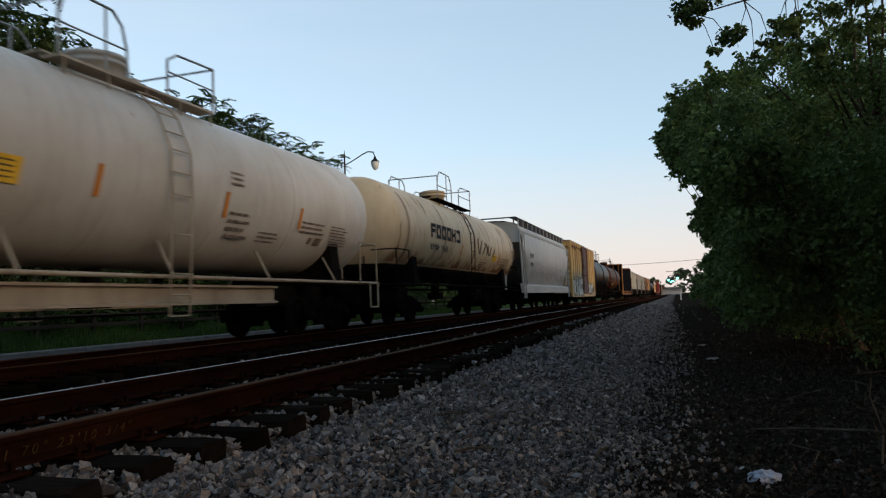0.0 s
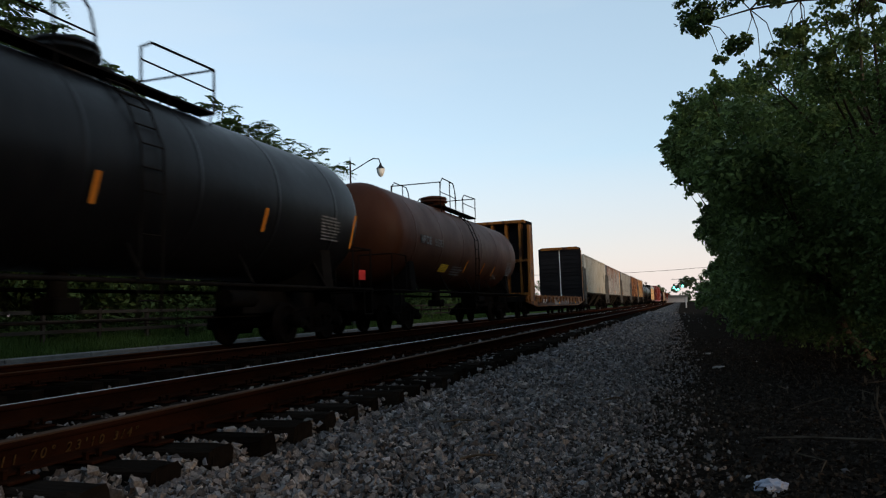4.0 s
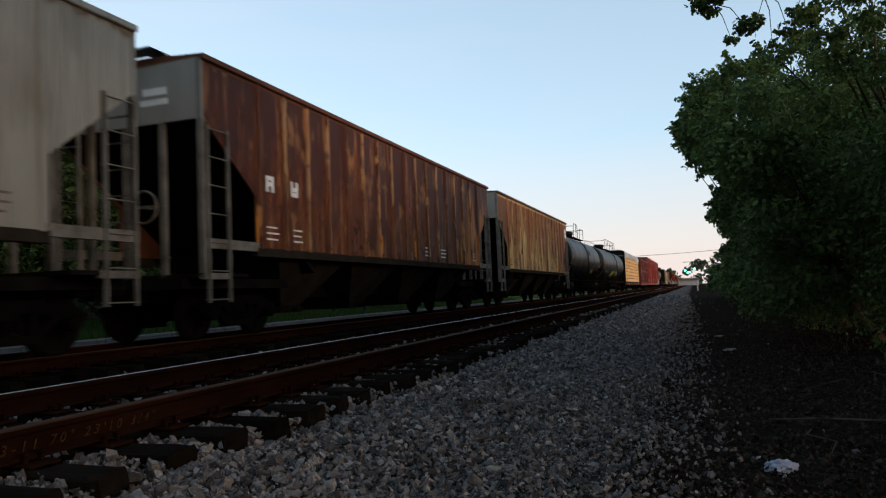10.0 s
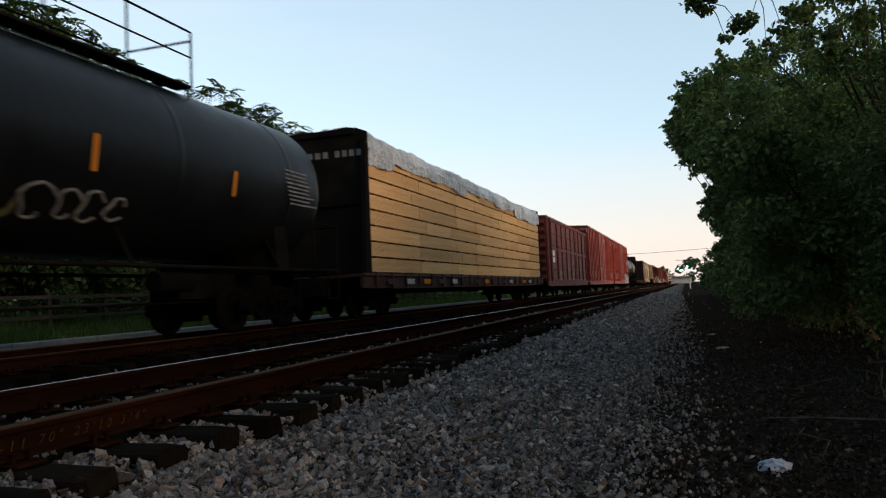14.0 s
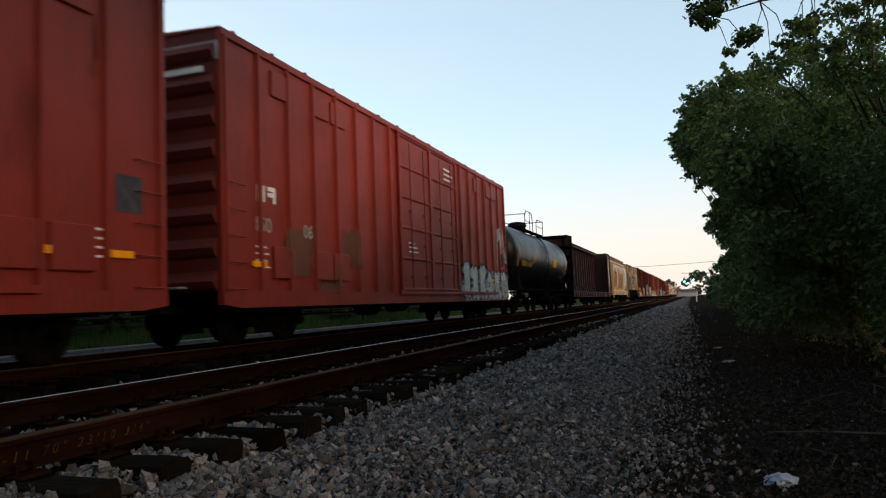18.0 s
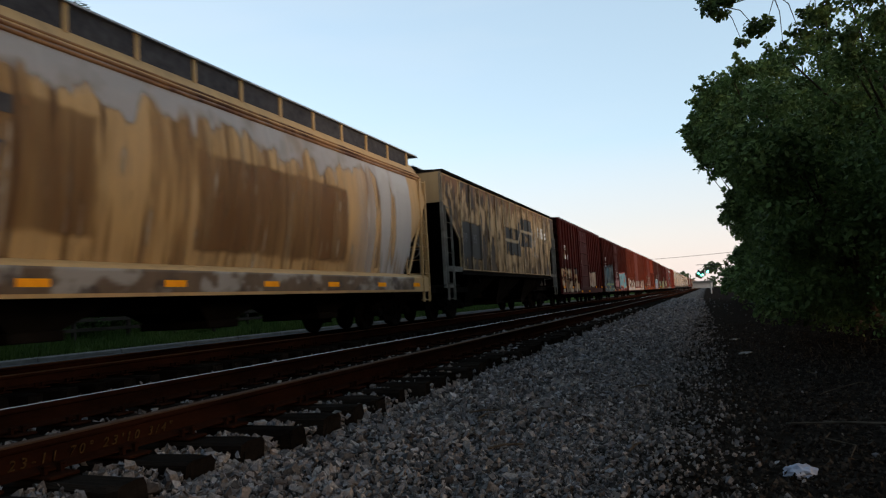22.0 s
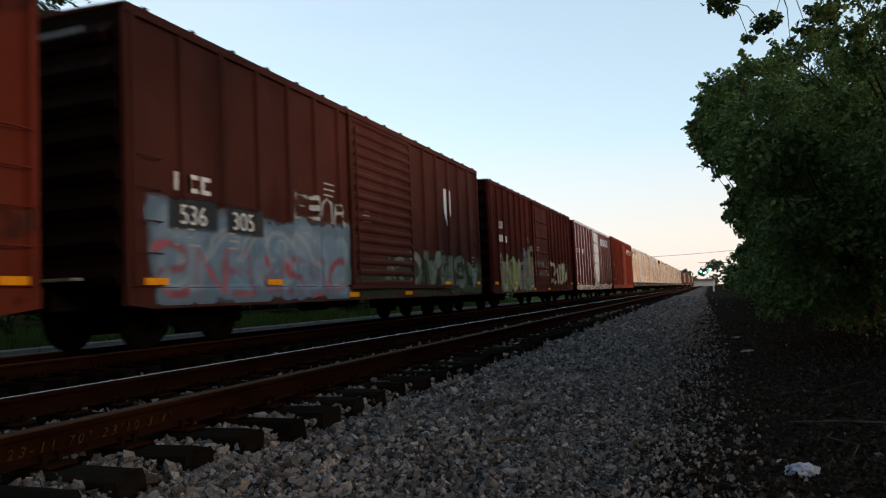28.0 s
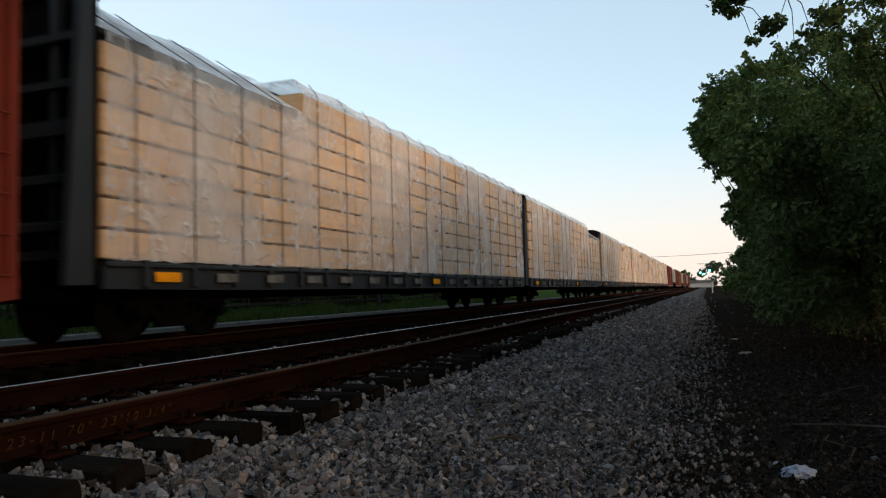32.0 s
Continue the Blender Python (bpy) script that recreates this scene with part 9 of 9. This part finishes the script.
# unseen trees behind, added to keep light off the car ends and ground
for i, (x0, x1, y0, y1, z1) in enumerate([(-30, -19.5, -20, 2, 14), (-30, -19.5, -44, -20, 15), (2.5, 12, -26, -12, 13), (2.5, 14, -50, -26, 15), (-40, -20, -90, -44, 22), (3, 20, -90, -50, 22)]):
    cs, rs = grove(x0, x1, y0, y1, 0.0, z1, 90, 1.2, 2.6, 500 + i)
    tree("tree", "unseen tall tree added behind to cut light", ((x0 + x1) / 2, (y0 + y1) / 2, -0.4), cs, rs, 6000, 0.9, LEAF_RIGHT, 510 + i, 0.7, r0=0.25, group="trees behind")

# low growth along the foot of the thicket
for i, (x0, x1, y0, y1, z1, k, n, size) in enumerate([(2.5, 4.6, 6.0, 9.0, 2.4, 40, 20000, 0.065), (1.9, 4.2, 9.0, 13.0, 2.6, 50, 26000, 0.075), (1.45, 3.8, 13.0, 19.0, 2.4, 56, 26000, 0.085),
                                                      (1.25, 3.6, 19.0, 27.0, 2.6, 60, 20000, 0.11), (1.7, 4.2, 27.0, 40.0, 2.8, 60, 14000, 0.2), (2.3, 5.5, 40.0, 70.0, 3.0, 60, 12000, 0.3)]):
    cs, rs = grove(x0, x1, y0, y1, -0.4, z1, k, 0.3, 0.75, 380 + i)
    tree("shrub", "low dark shrub at the edge of the gravel", ((x0 + x1) / 2, (y0 + y1) / 2, -0.5), cs, rs, n, size, LEAF_RIGHT, 390 + i, 0.6, r0=0.04, group="shrubs on the right")

# unseen crowns added above and behind the view to shade the standing place
for i, (x0, x1, y0, y1, z0, z1, k, n) in enumerate([(0.6, 5.5, 1.0, 9.0, 5.2, 10.5, 60, 12000), (-0.4, 5.0, -8.0, 1.0, 5.0, 10.0, 60, 11000)]):
    cs, rs = grove(x0, x1, y0, y1, z0, z1, k, 0.6, 1.5, 360 + i)
    tree("tree", "unseen broadleaf tree added to shade the path", (4.2, (y0 + y1) / 2, -0.5), cs, rs, n, 0.27, LEAF_RIGHT, 370 + i, 0.6, r0=0.2, group="trees on the right")

# near branch that hangs into view from above
bc, br_ = [], []
for (u, w) in ((0.020, 0.390), (0.030, 0.375), (0.034, 0.350), (0.042, 0.340), (0.052, 0.352), (0.050, 0.380), (0.070, 0.330), (0.082, 0.322), (0.094, 0.322), (0.075, 0.378), (0.065, 0.395), (0.090, 0.390), (0.135, 0.370), (0.150, 0.352), (0.164, 0.338), (0.174, 0.352), (0.194, 0.358), (0.210, 0.342), (0.227, 0.325), (0.244, 0.308), (0.197, 0.316), (0.220, 0.300), (0.130, 0.306), (0.146, 0.316), (0.165, 0.306), (0.196, 0.292), (0.236, 0.340), (0.255, 0.330), (0.265, 0.300), (0.118, 0.312), (0.275, 0.350), (0.245, 0.375), (0.210, 0.385), (0.170, 0.385), (0.130, 0.395)):
    bc.append((u * 8.5, 8.5 + rnd.uniform(-0.5, 0.5), EYE + w * 8.5))
    br_.append(rnd.uniform(0.08, 0.15))
ov = thing("tree", "overhanging leafy branch of a dark tree", "tree", group="trees on the right")
bs_ = Shape()
root = Vector((3.6, 8.8, -0.5))
bs_.path([root, (3.5, 8.8, 1.6), (3.1, 8.7, 3.0)], 0.12, 9)
bough = [Vector(q) for q in ((3.1, 8.7, 3.0), (2.6, 8.6, 3.5), (2.0, 8.5, 3.75), (1.4, 8.5, 3.8), (0.9, 8.5, 3.78), (0.4, 8.5, 3.7))]
for k, (a, b) in enumerate(zip(bough, bough[1:])):
    bs_.rod(a, b, 0.03 - 0.005 * k, 6, 0.025 - 0.005 * k)
for (cx, cy, cz) in bc:
    tip = Vector((cx, cy, cz))
    a = min(bough, key=lambda q: (q - tip).length)
    m_ = a.lerp(tip, 0.5) + Vector((rnd.uniform(-0.06, 0.06), 0, 0.07))
    bs_.rod(a, m_, 0.007, 5, 0.005).rod(m_, tip, 0.005, 5, 0.003)
part("trunk", bs_, BARK, ov)
v, f = leaf_cloud(bc, br_, 3400, 0.062, 77, 0.7, 0.2)
part("crown", big_mesh("crown", v, f, LEAF_RIGHT), LEAF_RIGHT, ov)


# left-hand trees: feathery crowns past the road
def feather_cloud(tips, seed, per=7, leaflets=13, length=0.9, width=0.075):
    """Long compound leaves that spray out from each tip."""
    g = np.random.default_rng(seed)
    tips = np.array(tips)
    n = len(tips) * per
    o = np.repeat(tips, per, 0) + g.normal(0, 0.12, (n, 3))
    az = g.uniform(0, 2 * math.pi, n)
    el = g.uniform(-0.25, 0.75, n)
    d = np.stack([np.cos(az) * np.cos(el), np.sin(az) * np.cos(el), np.sin(el)], -1)
    L = length * g.uniform(0.6, 1.2, n)
    side = np.cross(d, np.array([0, 0, 1.0]))
    side /= np.linalg.norm(side, axis=1, keepdims=True)
    quads = []
    for k in range(leaflets):
        a = (k + 1) / leaflets
        base = o + d * (L * a)[:, None] + np.array([0, 0, -0.45]) * (L * a * a)[:, None]
        for s in (-1, 1):
            ll = (0.28 * (1 - 0.45 * a) * L)[:, None]
            out = side * s * 0.9 + d * 0.45 + np.array([0, 0, -0.25]) + g.normal(0, 0.12, (n, 3))
            tip = base + out * ll
            wv = d * width * 0.5
            mid = base + out * ll * 0.45
            quads.append(np.stack([base, mid + wv, tip, mid - wv], 1))
    v = np.concatenate(quads).reshape(-1, 3)
    i = 4 * np.arange(len(v) // 4)[:, None]
    return v, i + np.array([[0, 1, 2, 3]])


def feather_tree(label, x, y, height, spread, seed, k=110, low=0.3, far=False):
    g = random.Random(seed)
    t = thing("tree", label, "tree", group="trees past the road")
    base = (x, y, profile_z(x) - 0.1)
    tips = []
    for _ in range(k):
        w = g.random() ** 0.8
        z = height * (low + (1 - low) * w)
        rr = spread * math.sqrt(g.random()) * math.sqrt(max(0.06, 1 - ((z / height - 0.55) / 0.62) ** 2))
        a = g.uniform(0, 2 * math.pi)
        tips.append((x + rr * math.cos(a), y + rr * math.sin(a), z - 0.6 - 0.25 * rr))
    part("trunk", limbs(base, g.sample(tips, 16), seed, 0.17), BARK, t)
    v, f = feather_cloud(tips, seed, 6 if not far else 4, 10 if not far else 6, 1.0, 0.13 if not far else 0.2)
    cs = [(p[0], p[1], p[2] - 0.5) for p in tips if p[2] < 0.86 * height]
    v2, f2 = leaf_cloud(cs, [0.75] * len(cs), len(cs) * 85, 0.28, seed, 0.5)
    f3 = np.concatenate([f2[: len(f2) // 2], f2[: len(f2) // 2][:, :1]], 1)
    f3[:, 3] = f2[len(f2) // 2:][:, 2]
    part("crown", big_mesh("crown", np.concatenate([v, v2]), np.concatenate([f, f3 + len(v)]), LEAF_LEFT), LEAF_LEFT, t)
    return t


for i, (x, y, hh, sp, k) in enumerate([(-24, 13, 13.6, 3.8, 150), (-23.5, 19.5, 13.9, 3.3, 150), (-25, 25.5, 13.8, 3.0, 130), (-24, 29.5, 9.5, 2.4, 90), (-24, 32.5, 13.0, 2.0, 80), (-24.5, 37.5, 13.2, 2.7, 110), (-24, 42.5, 12.6, 2.6, 100),
                                     (-24.5, 48.5, 12.6, 2.6, 100), (-23, 23, 6.5, 3.0, 110), (-22.8, 31, 6.0, 3.0, 110), (-23, 38, 6.5, 3.0, 110), (-23, 45, 6.0, 3.0, 100), (-23.5, 52, 5.5, 2.4, 80), (-25, 6, 12, 3.5, 120), (-28, 34, 9.5, 4, 120), (-28, 22, 11, 4, 120)]):
    feather_tree("green tree of feathery compound leaves past the road", x, y, hh, sp, 400 + i, k, 0.12 if hh < 7 else 0.25)
for i, (x, y, hh, sp) in enumerate([(-29, 98, 9.5, 3.0), (-33, 104, 6.5, 3.0), (-40, 116, 5.5, 5.0), (-34, 255, 13, 6), (-45, 250, 11, 7), (-30, 300, 12, 6)]):
    feather_tree("lone tree far along the road", x, y, hh, sp, 440 + i, 60, 0.15, True)

# dense undergrowth that closes the view under the trees past the road
for i in range(7):
    y0 = -14 + 11 * i
    cs, rs = grove(-27.5, -21.8, y0, y0 + 12, 0.0, 4.2, 70, 0.6, 1.3, 460 + i)
    tree("shrub", "dense green undergrowth past the fence", (-24.5, y0 + 6, 0.0), cs, rs, 11000, 0.3, LEAF_LEFT, 470 + i, 0.5, r0=0.06, group="undergrowth past the road")

for i in range(5):
    y0 = -20 + 22 * i
    cs, rs = grove(-36, -29, y0, y0 + 24, 0.0, 6.0, 90, 1.0, 2.0, 480 + i)
    tree("shrub", "dense green thicket behind the undergrowth", (-32, y0 + 11, 0.0), cs, rs, 9000, 0.6, LEAF_LEFT, 490 + i, 0.6, r0=0.08, group="undergrowth past the road")

# far woods and hill at the end of the line
cs, rs = [], []
for _ in range(150):
    x = rnd.uniform(-260, 90)
    y = rnd.uniform(560, 700)
    hgt = 10 + 5 * math.sin(x * 0.03 + 1)
    cs.append((x, y, rnd.uniform(0, hgt)))
    rs.append(rnd.uniform(4, 8))
v, f = leaf_cloud(cs, rs, 16000, 3.0, 91, 0.8)
tagged(new("far_woods", big_mesh("far_woods", v, f, LEAF_FAR)), "hazy dark line of far woods", "woods", kind="stuff")

# grass verge
def blades(n, x0, x1, y0, y1, h, seed, mat, name, label, power=1.0):
    g = np.random.default_rng(seed)
    x, y = g.uniform(x0, x1, n), y0 + (y1 - y0) * g.random(n) ** power
    z = np.interp(x, XP, ZP)
    hh = h * g.uniform(0.4, 1.3, n) * (0.7 + 0.5 * np.sin(x * 1.3 + y * 0.7) * np.sin(y * 0.31))
    a = g.uniform(0, math.pi, n)
    w = 0.02 + 0.012 * g.random(n)
    dx, dy = np.cos(a) * w, np.sin(a) * w
    lx, ly = g.normal(0, 0.25, n) * hh, g.normal(0, 0.25, n) * hh
    v = np.stack([np.stack([x - dx, y - dy, z - 0.02], -1), np.stack([x + dx, y + dy, z - 0.02], -1), np.stack([x + lx, y + ly, z + hh], -1)], 1).reshape(-1, 3)
    tagged(new(name, big_mesh(name, v, 3 * np.arange(n)[:, None] + np.array([[0, 1, 2]]), mat)), label, "grass", kind="stuff")


blades(60000, -21.5, -17.6, 6, 75, 0.42, 21, BLADE, "grass", "unmown green grass on the verge past the road", 1.3)
blades(110, 1.3, 3.2, 4.5, 16, 0.16, 22, TWIG, "dry_grass", "thin dry grass stems at the thicket's foot")

# weeds standing in the verge
cs, rs = [], []
for _ in range(90):
    cs.append((rnd.uniform(-22.5, -19.2), rnd.uniform(8, 60), rnd.uniform(0.1, 0.7)))
    rs.append(rnd.uniform(0.25, 0.55))
v, f = leaf_cloud(cs, rs, 9000, 0.14, 92, 0.6)
tagged(new("weeds", big_mesh("weeds", v, f, LEAF_LEFT)), "leafy weeds along the verge", "weeds", kind="stuff")

# ---- fence, lamps, signals ----
fence = thing("fence", "dark wooden post-and-rail fence past the road", "fence", pose(-19.6, 0, 0))
post_m = Shape().box(-0.06, 0.06, -0.06, 0.06, -0.4, 1.05, 0.01).mesh("post", FENCE_WOOD)
rail_m = Shape().box(-0.02, 0.02, -1.2, 1.2, -0.06, 0.06, 0.008).mesh("fence_rail", FENCE_WOOD)
for k in range(28):
    y = 4 + k * 2.4
    part("post", post_m, FENCE_WOOD, fence, at=pose(0, y, 0))
    for z in (0.3, 0.62, 0.94):
        part("fence_rail", rail_m, FENCE_WOOD, fence, at=pose(0.08, y + 1.2, z))


def street_lamp(x, y, top, arms, label):
    t = thing("street_lamp", label, "street lamp", pose(x, y, profile_z(x) - 0.05), group="street lamps")
    h = top + 0.4
    part("pole", Shape().rod((0, 0, 0), (0, 0, 0.9), 0.14, 12, 0.1).rod((0, 0, 0.9), (0, 0, h + 0.35), 0.075, 10, 0.05).rod((0, 0, h + 0.35), (0, 0, h + 0.6), 0.03, 8, 0.005), LAMP_METAL, t)
    for s in arms:
        arm = Shape().path([(0, 0, h - 0.3), (s * 0.5, 0, h - 0.1), (s * 1.1, 0, h + 0.2), (s * 1.5, 0, h + 0.36), (s * 1.85, 0, h + 0.3), (s * 1.95, 0, h + 0.02)], 0.035, 8)
        part("arm", arm, LAMP_METAL, t)
        hd = part("lantern", Shape().lathe([(h + 0.05, 0.04), (h - 0.12, 0.1), (h - 0.25, 0.24), (h - 0.3, 0.26)], "z", (s * 1.95, 0, 0), 16), LAMP_METAL, t)
        part("globe", Shape().lathe([(h - 0.3, 0.24), (h - 0.5, 0.22), (h - 0.72, 0.12), (h - 0.78, 0.01)], "z", (s * 1.95, 0, 0), 16), LAMP_GLASS, hd)


street_lamp(-18.3, 39.1, 9.2, (1,), "black ornamental street lamp with hanging lantern")
street_lamp(-20.6, 78.0, 9.0, (-1,), "black ornamental street lamp across the road")
street_lamp(-24.0, 122.0, 9.0, (-1,), "black ornamental street lamp far off")


def traffic_signal(x, y, reach, heads):
    t = thing("traffic_signal", "traffic signal mast showing green over a far crossing", "traffic signal", pose(x, y, -0.3))
    part("mast", Shape().rod((0, 0, 0), (0, 0, 6.6), 0.16, 12, 0.1).rod((0, 0, 6.0), (-reach, 0, 6.3), 0.1, 10, 0.06), LAMP_METAL, t)
    for dx, z in heads:
        hd = part("signal_head", Shape().box(dx - 0.2, dx + 0.2, -0.12, 0.16, z - 0.6, z + 0.6, 0.03), LAMP_METAL, t)
        part("lens", Shape().rod((dx, -0.12, z - 0.35), (dx, -0.2, z - 0.35), 0.2, 14), SIGNAL_GREEN, hd, "glowing green lens")


traffic_signal(4.6, 190, 6.8, [(-6.3, 4.5), (-5.3, 4.1), (-4.1, 4.9)])
traffic_signal(6.6, 236, 8.6, [(-8.0, 4.7), (-6.2, 5.6)])
cr = thing("crossing_post", "white post at the far road crossing", "post", pose(0.6, 120, -0.55))
part("shaft", Shape().rod((0, 0, 0), (0, 0, 1.5), 0.1, 12), WALL_PALE, cr)
part("cap", Shape().rod((0, 0, 1.5), (0, 0, 1.58), 0.13, 12, 0.05), WALL_PALE, cr)
bd = thing("far_building", "low pale building past the crossing", "building", pose(-8, 420, -0.3))
part("wall", Shape().box(-9, 11, 0, 12, 0, 2.9), WALL_PALE, bd)
part("roof", Shape().prism([(-10, 2.9), (12, 2.9), (10, 4.0), (-8, 4.0)], "y", -1, 13), KERB, bd)
wire = thing("overhead_wire", "thin sagging wire over the far track", "wire")
pts = [(-46 + 5.2 * k, 205, 9.6 - 0.9 * math.sin(math.pi * k / 12)) for k in range(13)]
part("strand", Shape().path(pts, 0.05, 5), LAMP_METAL, wire)
for xx in (-46, 16.4):
    p = thing("utility_pole", "dark wooden utility pole by the far crossing", "utility pole", pose(xx, 205, -0.4))
    part("pole", Shape().rod((0, 0, 0), (0, 0, 10.2), 0.15, 10, 0.1), BARK, p)
    part("crossarm", Shape().box(-1.0, 1.0, -0.06, 0.06, 9.4, 9.55), BARK, p)

# ---- litter on the path's edge ----
g = np.random.default_rng(6)
bm = bmesh.new()
bmesh.ops.create_icosphere(bm, subdivisions=3, radius=1.0)
for vert in bm.verts:
    d = vert.co.normalized()
    k = 1 + 0.35 * noise.noise(d * 2.2) + 0.28 * noise.noise(d * 5.0 + Vector((3, 1, 2)))
    vert.co = Vector((d.x * 0.085 * k, d.y * 0.07 * k, max(d.z * 0.045 * k, -0.03)))
me = bpy.data.meshes.new("plastic_bag")
bm.to_mesh(me)
bm.free()
me.materials.append(BAG)
tagged(new("plastic_bag", me), "crumpled white plastic bag on bare soil", "litter").matrix_basis = pose(0.43, 4.72, profile_z(0.43) + 0.035)
for i, (x, y, w) in enumerate(((0.5, 12.8, 0.12), (0.42, 16.0, 0.1), (-1.4, 3.9, 0.05))):
    s = Shape()
    q = [(w * math.cos(t) * g.uniform(0.6, 1.1), w * 0.7 * math.sin(t) * g.uniform(0.6, 1.1)) for t in np.linspace(0, 2 * math.pi, 8)[:-1]]
    s.prism(q, "z", 0, 0.012)
    solid("paper_scrap", s, PAPER, "pale scrap of paper on the ground", "litter", pose(x, y, profile_z(x) + 0.03, 8, -6, 30 * i), group="scraps")


def twig(pts, r, label):
    s = Shape()
    for k, (a, b) in enumerate(zip(pts, pts[1:])):
        s.rod(a, b, r * (1 - 0.15 * k), 6, r * (1 - 0.15 * (k + 1)))
    solid("dry_branch", s, TWIG, label, "branch", group="fallen branches")


for i in range(9):
    x, y = 0.75 + 1.5 * rnd.random(), 3.6 + 7 * rnd.random()
    z = profile_z(x) + 0.03
    a = rnd.uniform(0, 6.28)
    L = rnd.uniform(0.3, 1.1)
    lift = rnd.choice((0.0, 0.02, 0.25)) * L
    twig([(x, y, z), (x + 0.4 * L * math.cos(a), y + 0.4 * L * math.sin(a), z + 0.03 + 0.3 * lift), (x + 0.75 * L * math.cos(a + 0.3), y + 0.75 * L * math.sin(a + 0.3), z + 0.05 + 0.7 * lift), (x + L * math.cos(a + 0.2), y + L * math.sin(a + 0.2), z + 0.02 + lift)], rnd.uniform(0.004, 0.009), "thin dry fallen branch on the soil")
twig([(1.15, 5.2, -0.5), (1.18, 5.25, -0.3), (1.13, 5.3, -0.1), (1.15, 5.3, 0.02)], 0.008, "thin upright dry stem")
twig([(1.5, 5.0, -0.35), (1.1, 5.2, -0.3), (0.8, 5.6, -0.36), (0.5, 5.9, -0.42)], 0.012, "long pale fallen branch")
twig([(1.4, 4.6, -0.45), (1.25, 4.65, -0.2), (1.3, 4.7, -0.05)], 0.009, "thin upright dry stem")
for i in range(7):
    x, y = rnd.uniform(-2.3, -0.3), rnd.uniform(3.2, 8)
    a = rnd.uniform(0, 3.14)
    twig([(x, y, profile_z(x) + 0.07), (x + 0.12 * math.cos(a), y + 0.12 * math.sin(a), profile_z(x) + 0.085), (x + 0.25 * math.cos(a), y + 0.25 * math.sin(a), profile_z(x) + 0.075)], 0.01, "short stick on the stones")


# fallen leaves on the bank
g = np.random.default_rng(17)
k = 5200
x, y = -0.2 + 3.5 * g.random(k), 3.2 + 15 * g.random(k) ** 1.6
lx, ly = 0.012 + 0.022 * g.random(k), 0.008 + 0.012 * g.random(k)
a = g.uniform(0, 6.28, k)
z = np.interp(x, XP, ZP) + 0.012 + 0.02 * g.random(k)
tl = g.normal(0, 0.01, (k, 4))
corner = [(-1, -0.2), (0, -1), (1, 0.2), (0, 1)]
v = np.stack([np.stack([x + lx * cx * np.cos(a) - ly * cy * np.sin(a), y + lx * cx * np.sin(a) + ly * cy * np.cos(a), z + tl[:, i]], -1) for i, (cx, cy) in enumerate(corner)], 1).reshape(-1, 3)
tagged(new("leaf_litter", big_mesh("leaf_litter", v, 4 * np.arange(k)[:, None] + np.array([[0, 1, 2, 3]]), LITTER)), "scattered dead brown leaves on dark soil", "litter", kind="stuff")


# ---- what moves ----
def motions():
    for car, place in CARS + LOADS:
        walk(car, [(0.0, pose(FAR_TRACK, place, 0)), (32.0, pose(FAR_TRACK, place - SPEED * 32.0, 0))])
    turn = math.degrees(SPEED / 0.421)
    for wheel, place, dy in WHEELS:
        t0 = max(0.0, (place - 34) / SPEED)
        t1 = min(32.0, (place - 5) / SPEED)
        if t1 <= t0 or t0 >= 32.0:
            continue
        rest = pose(0, dy, 0.421)
        rows = [(0.0, rest)] if t0 > 0.05 else []
        k0, k1 = math.ceil(t0 * FPS), math.floor(t1 * FPS)
        for k in range(k0, k1 + 1):
            rows.append((k / FPS, rest @ pose(0, 0, 0, turn * (k - k0) / FPS % 360, 0, 0)))
        if k1 < 32 * FPS:
            rows.append((32.0, rows[-1][1]))
        walk(wheel, rows)


motions()
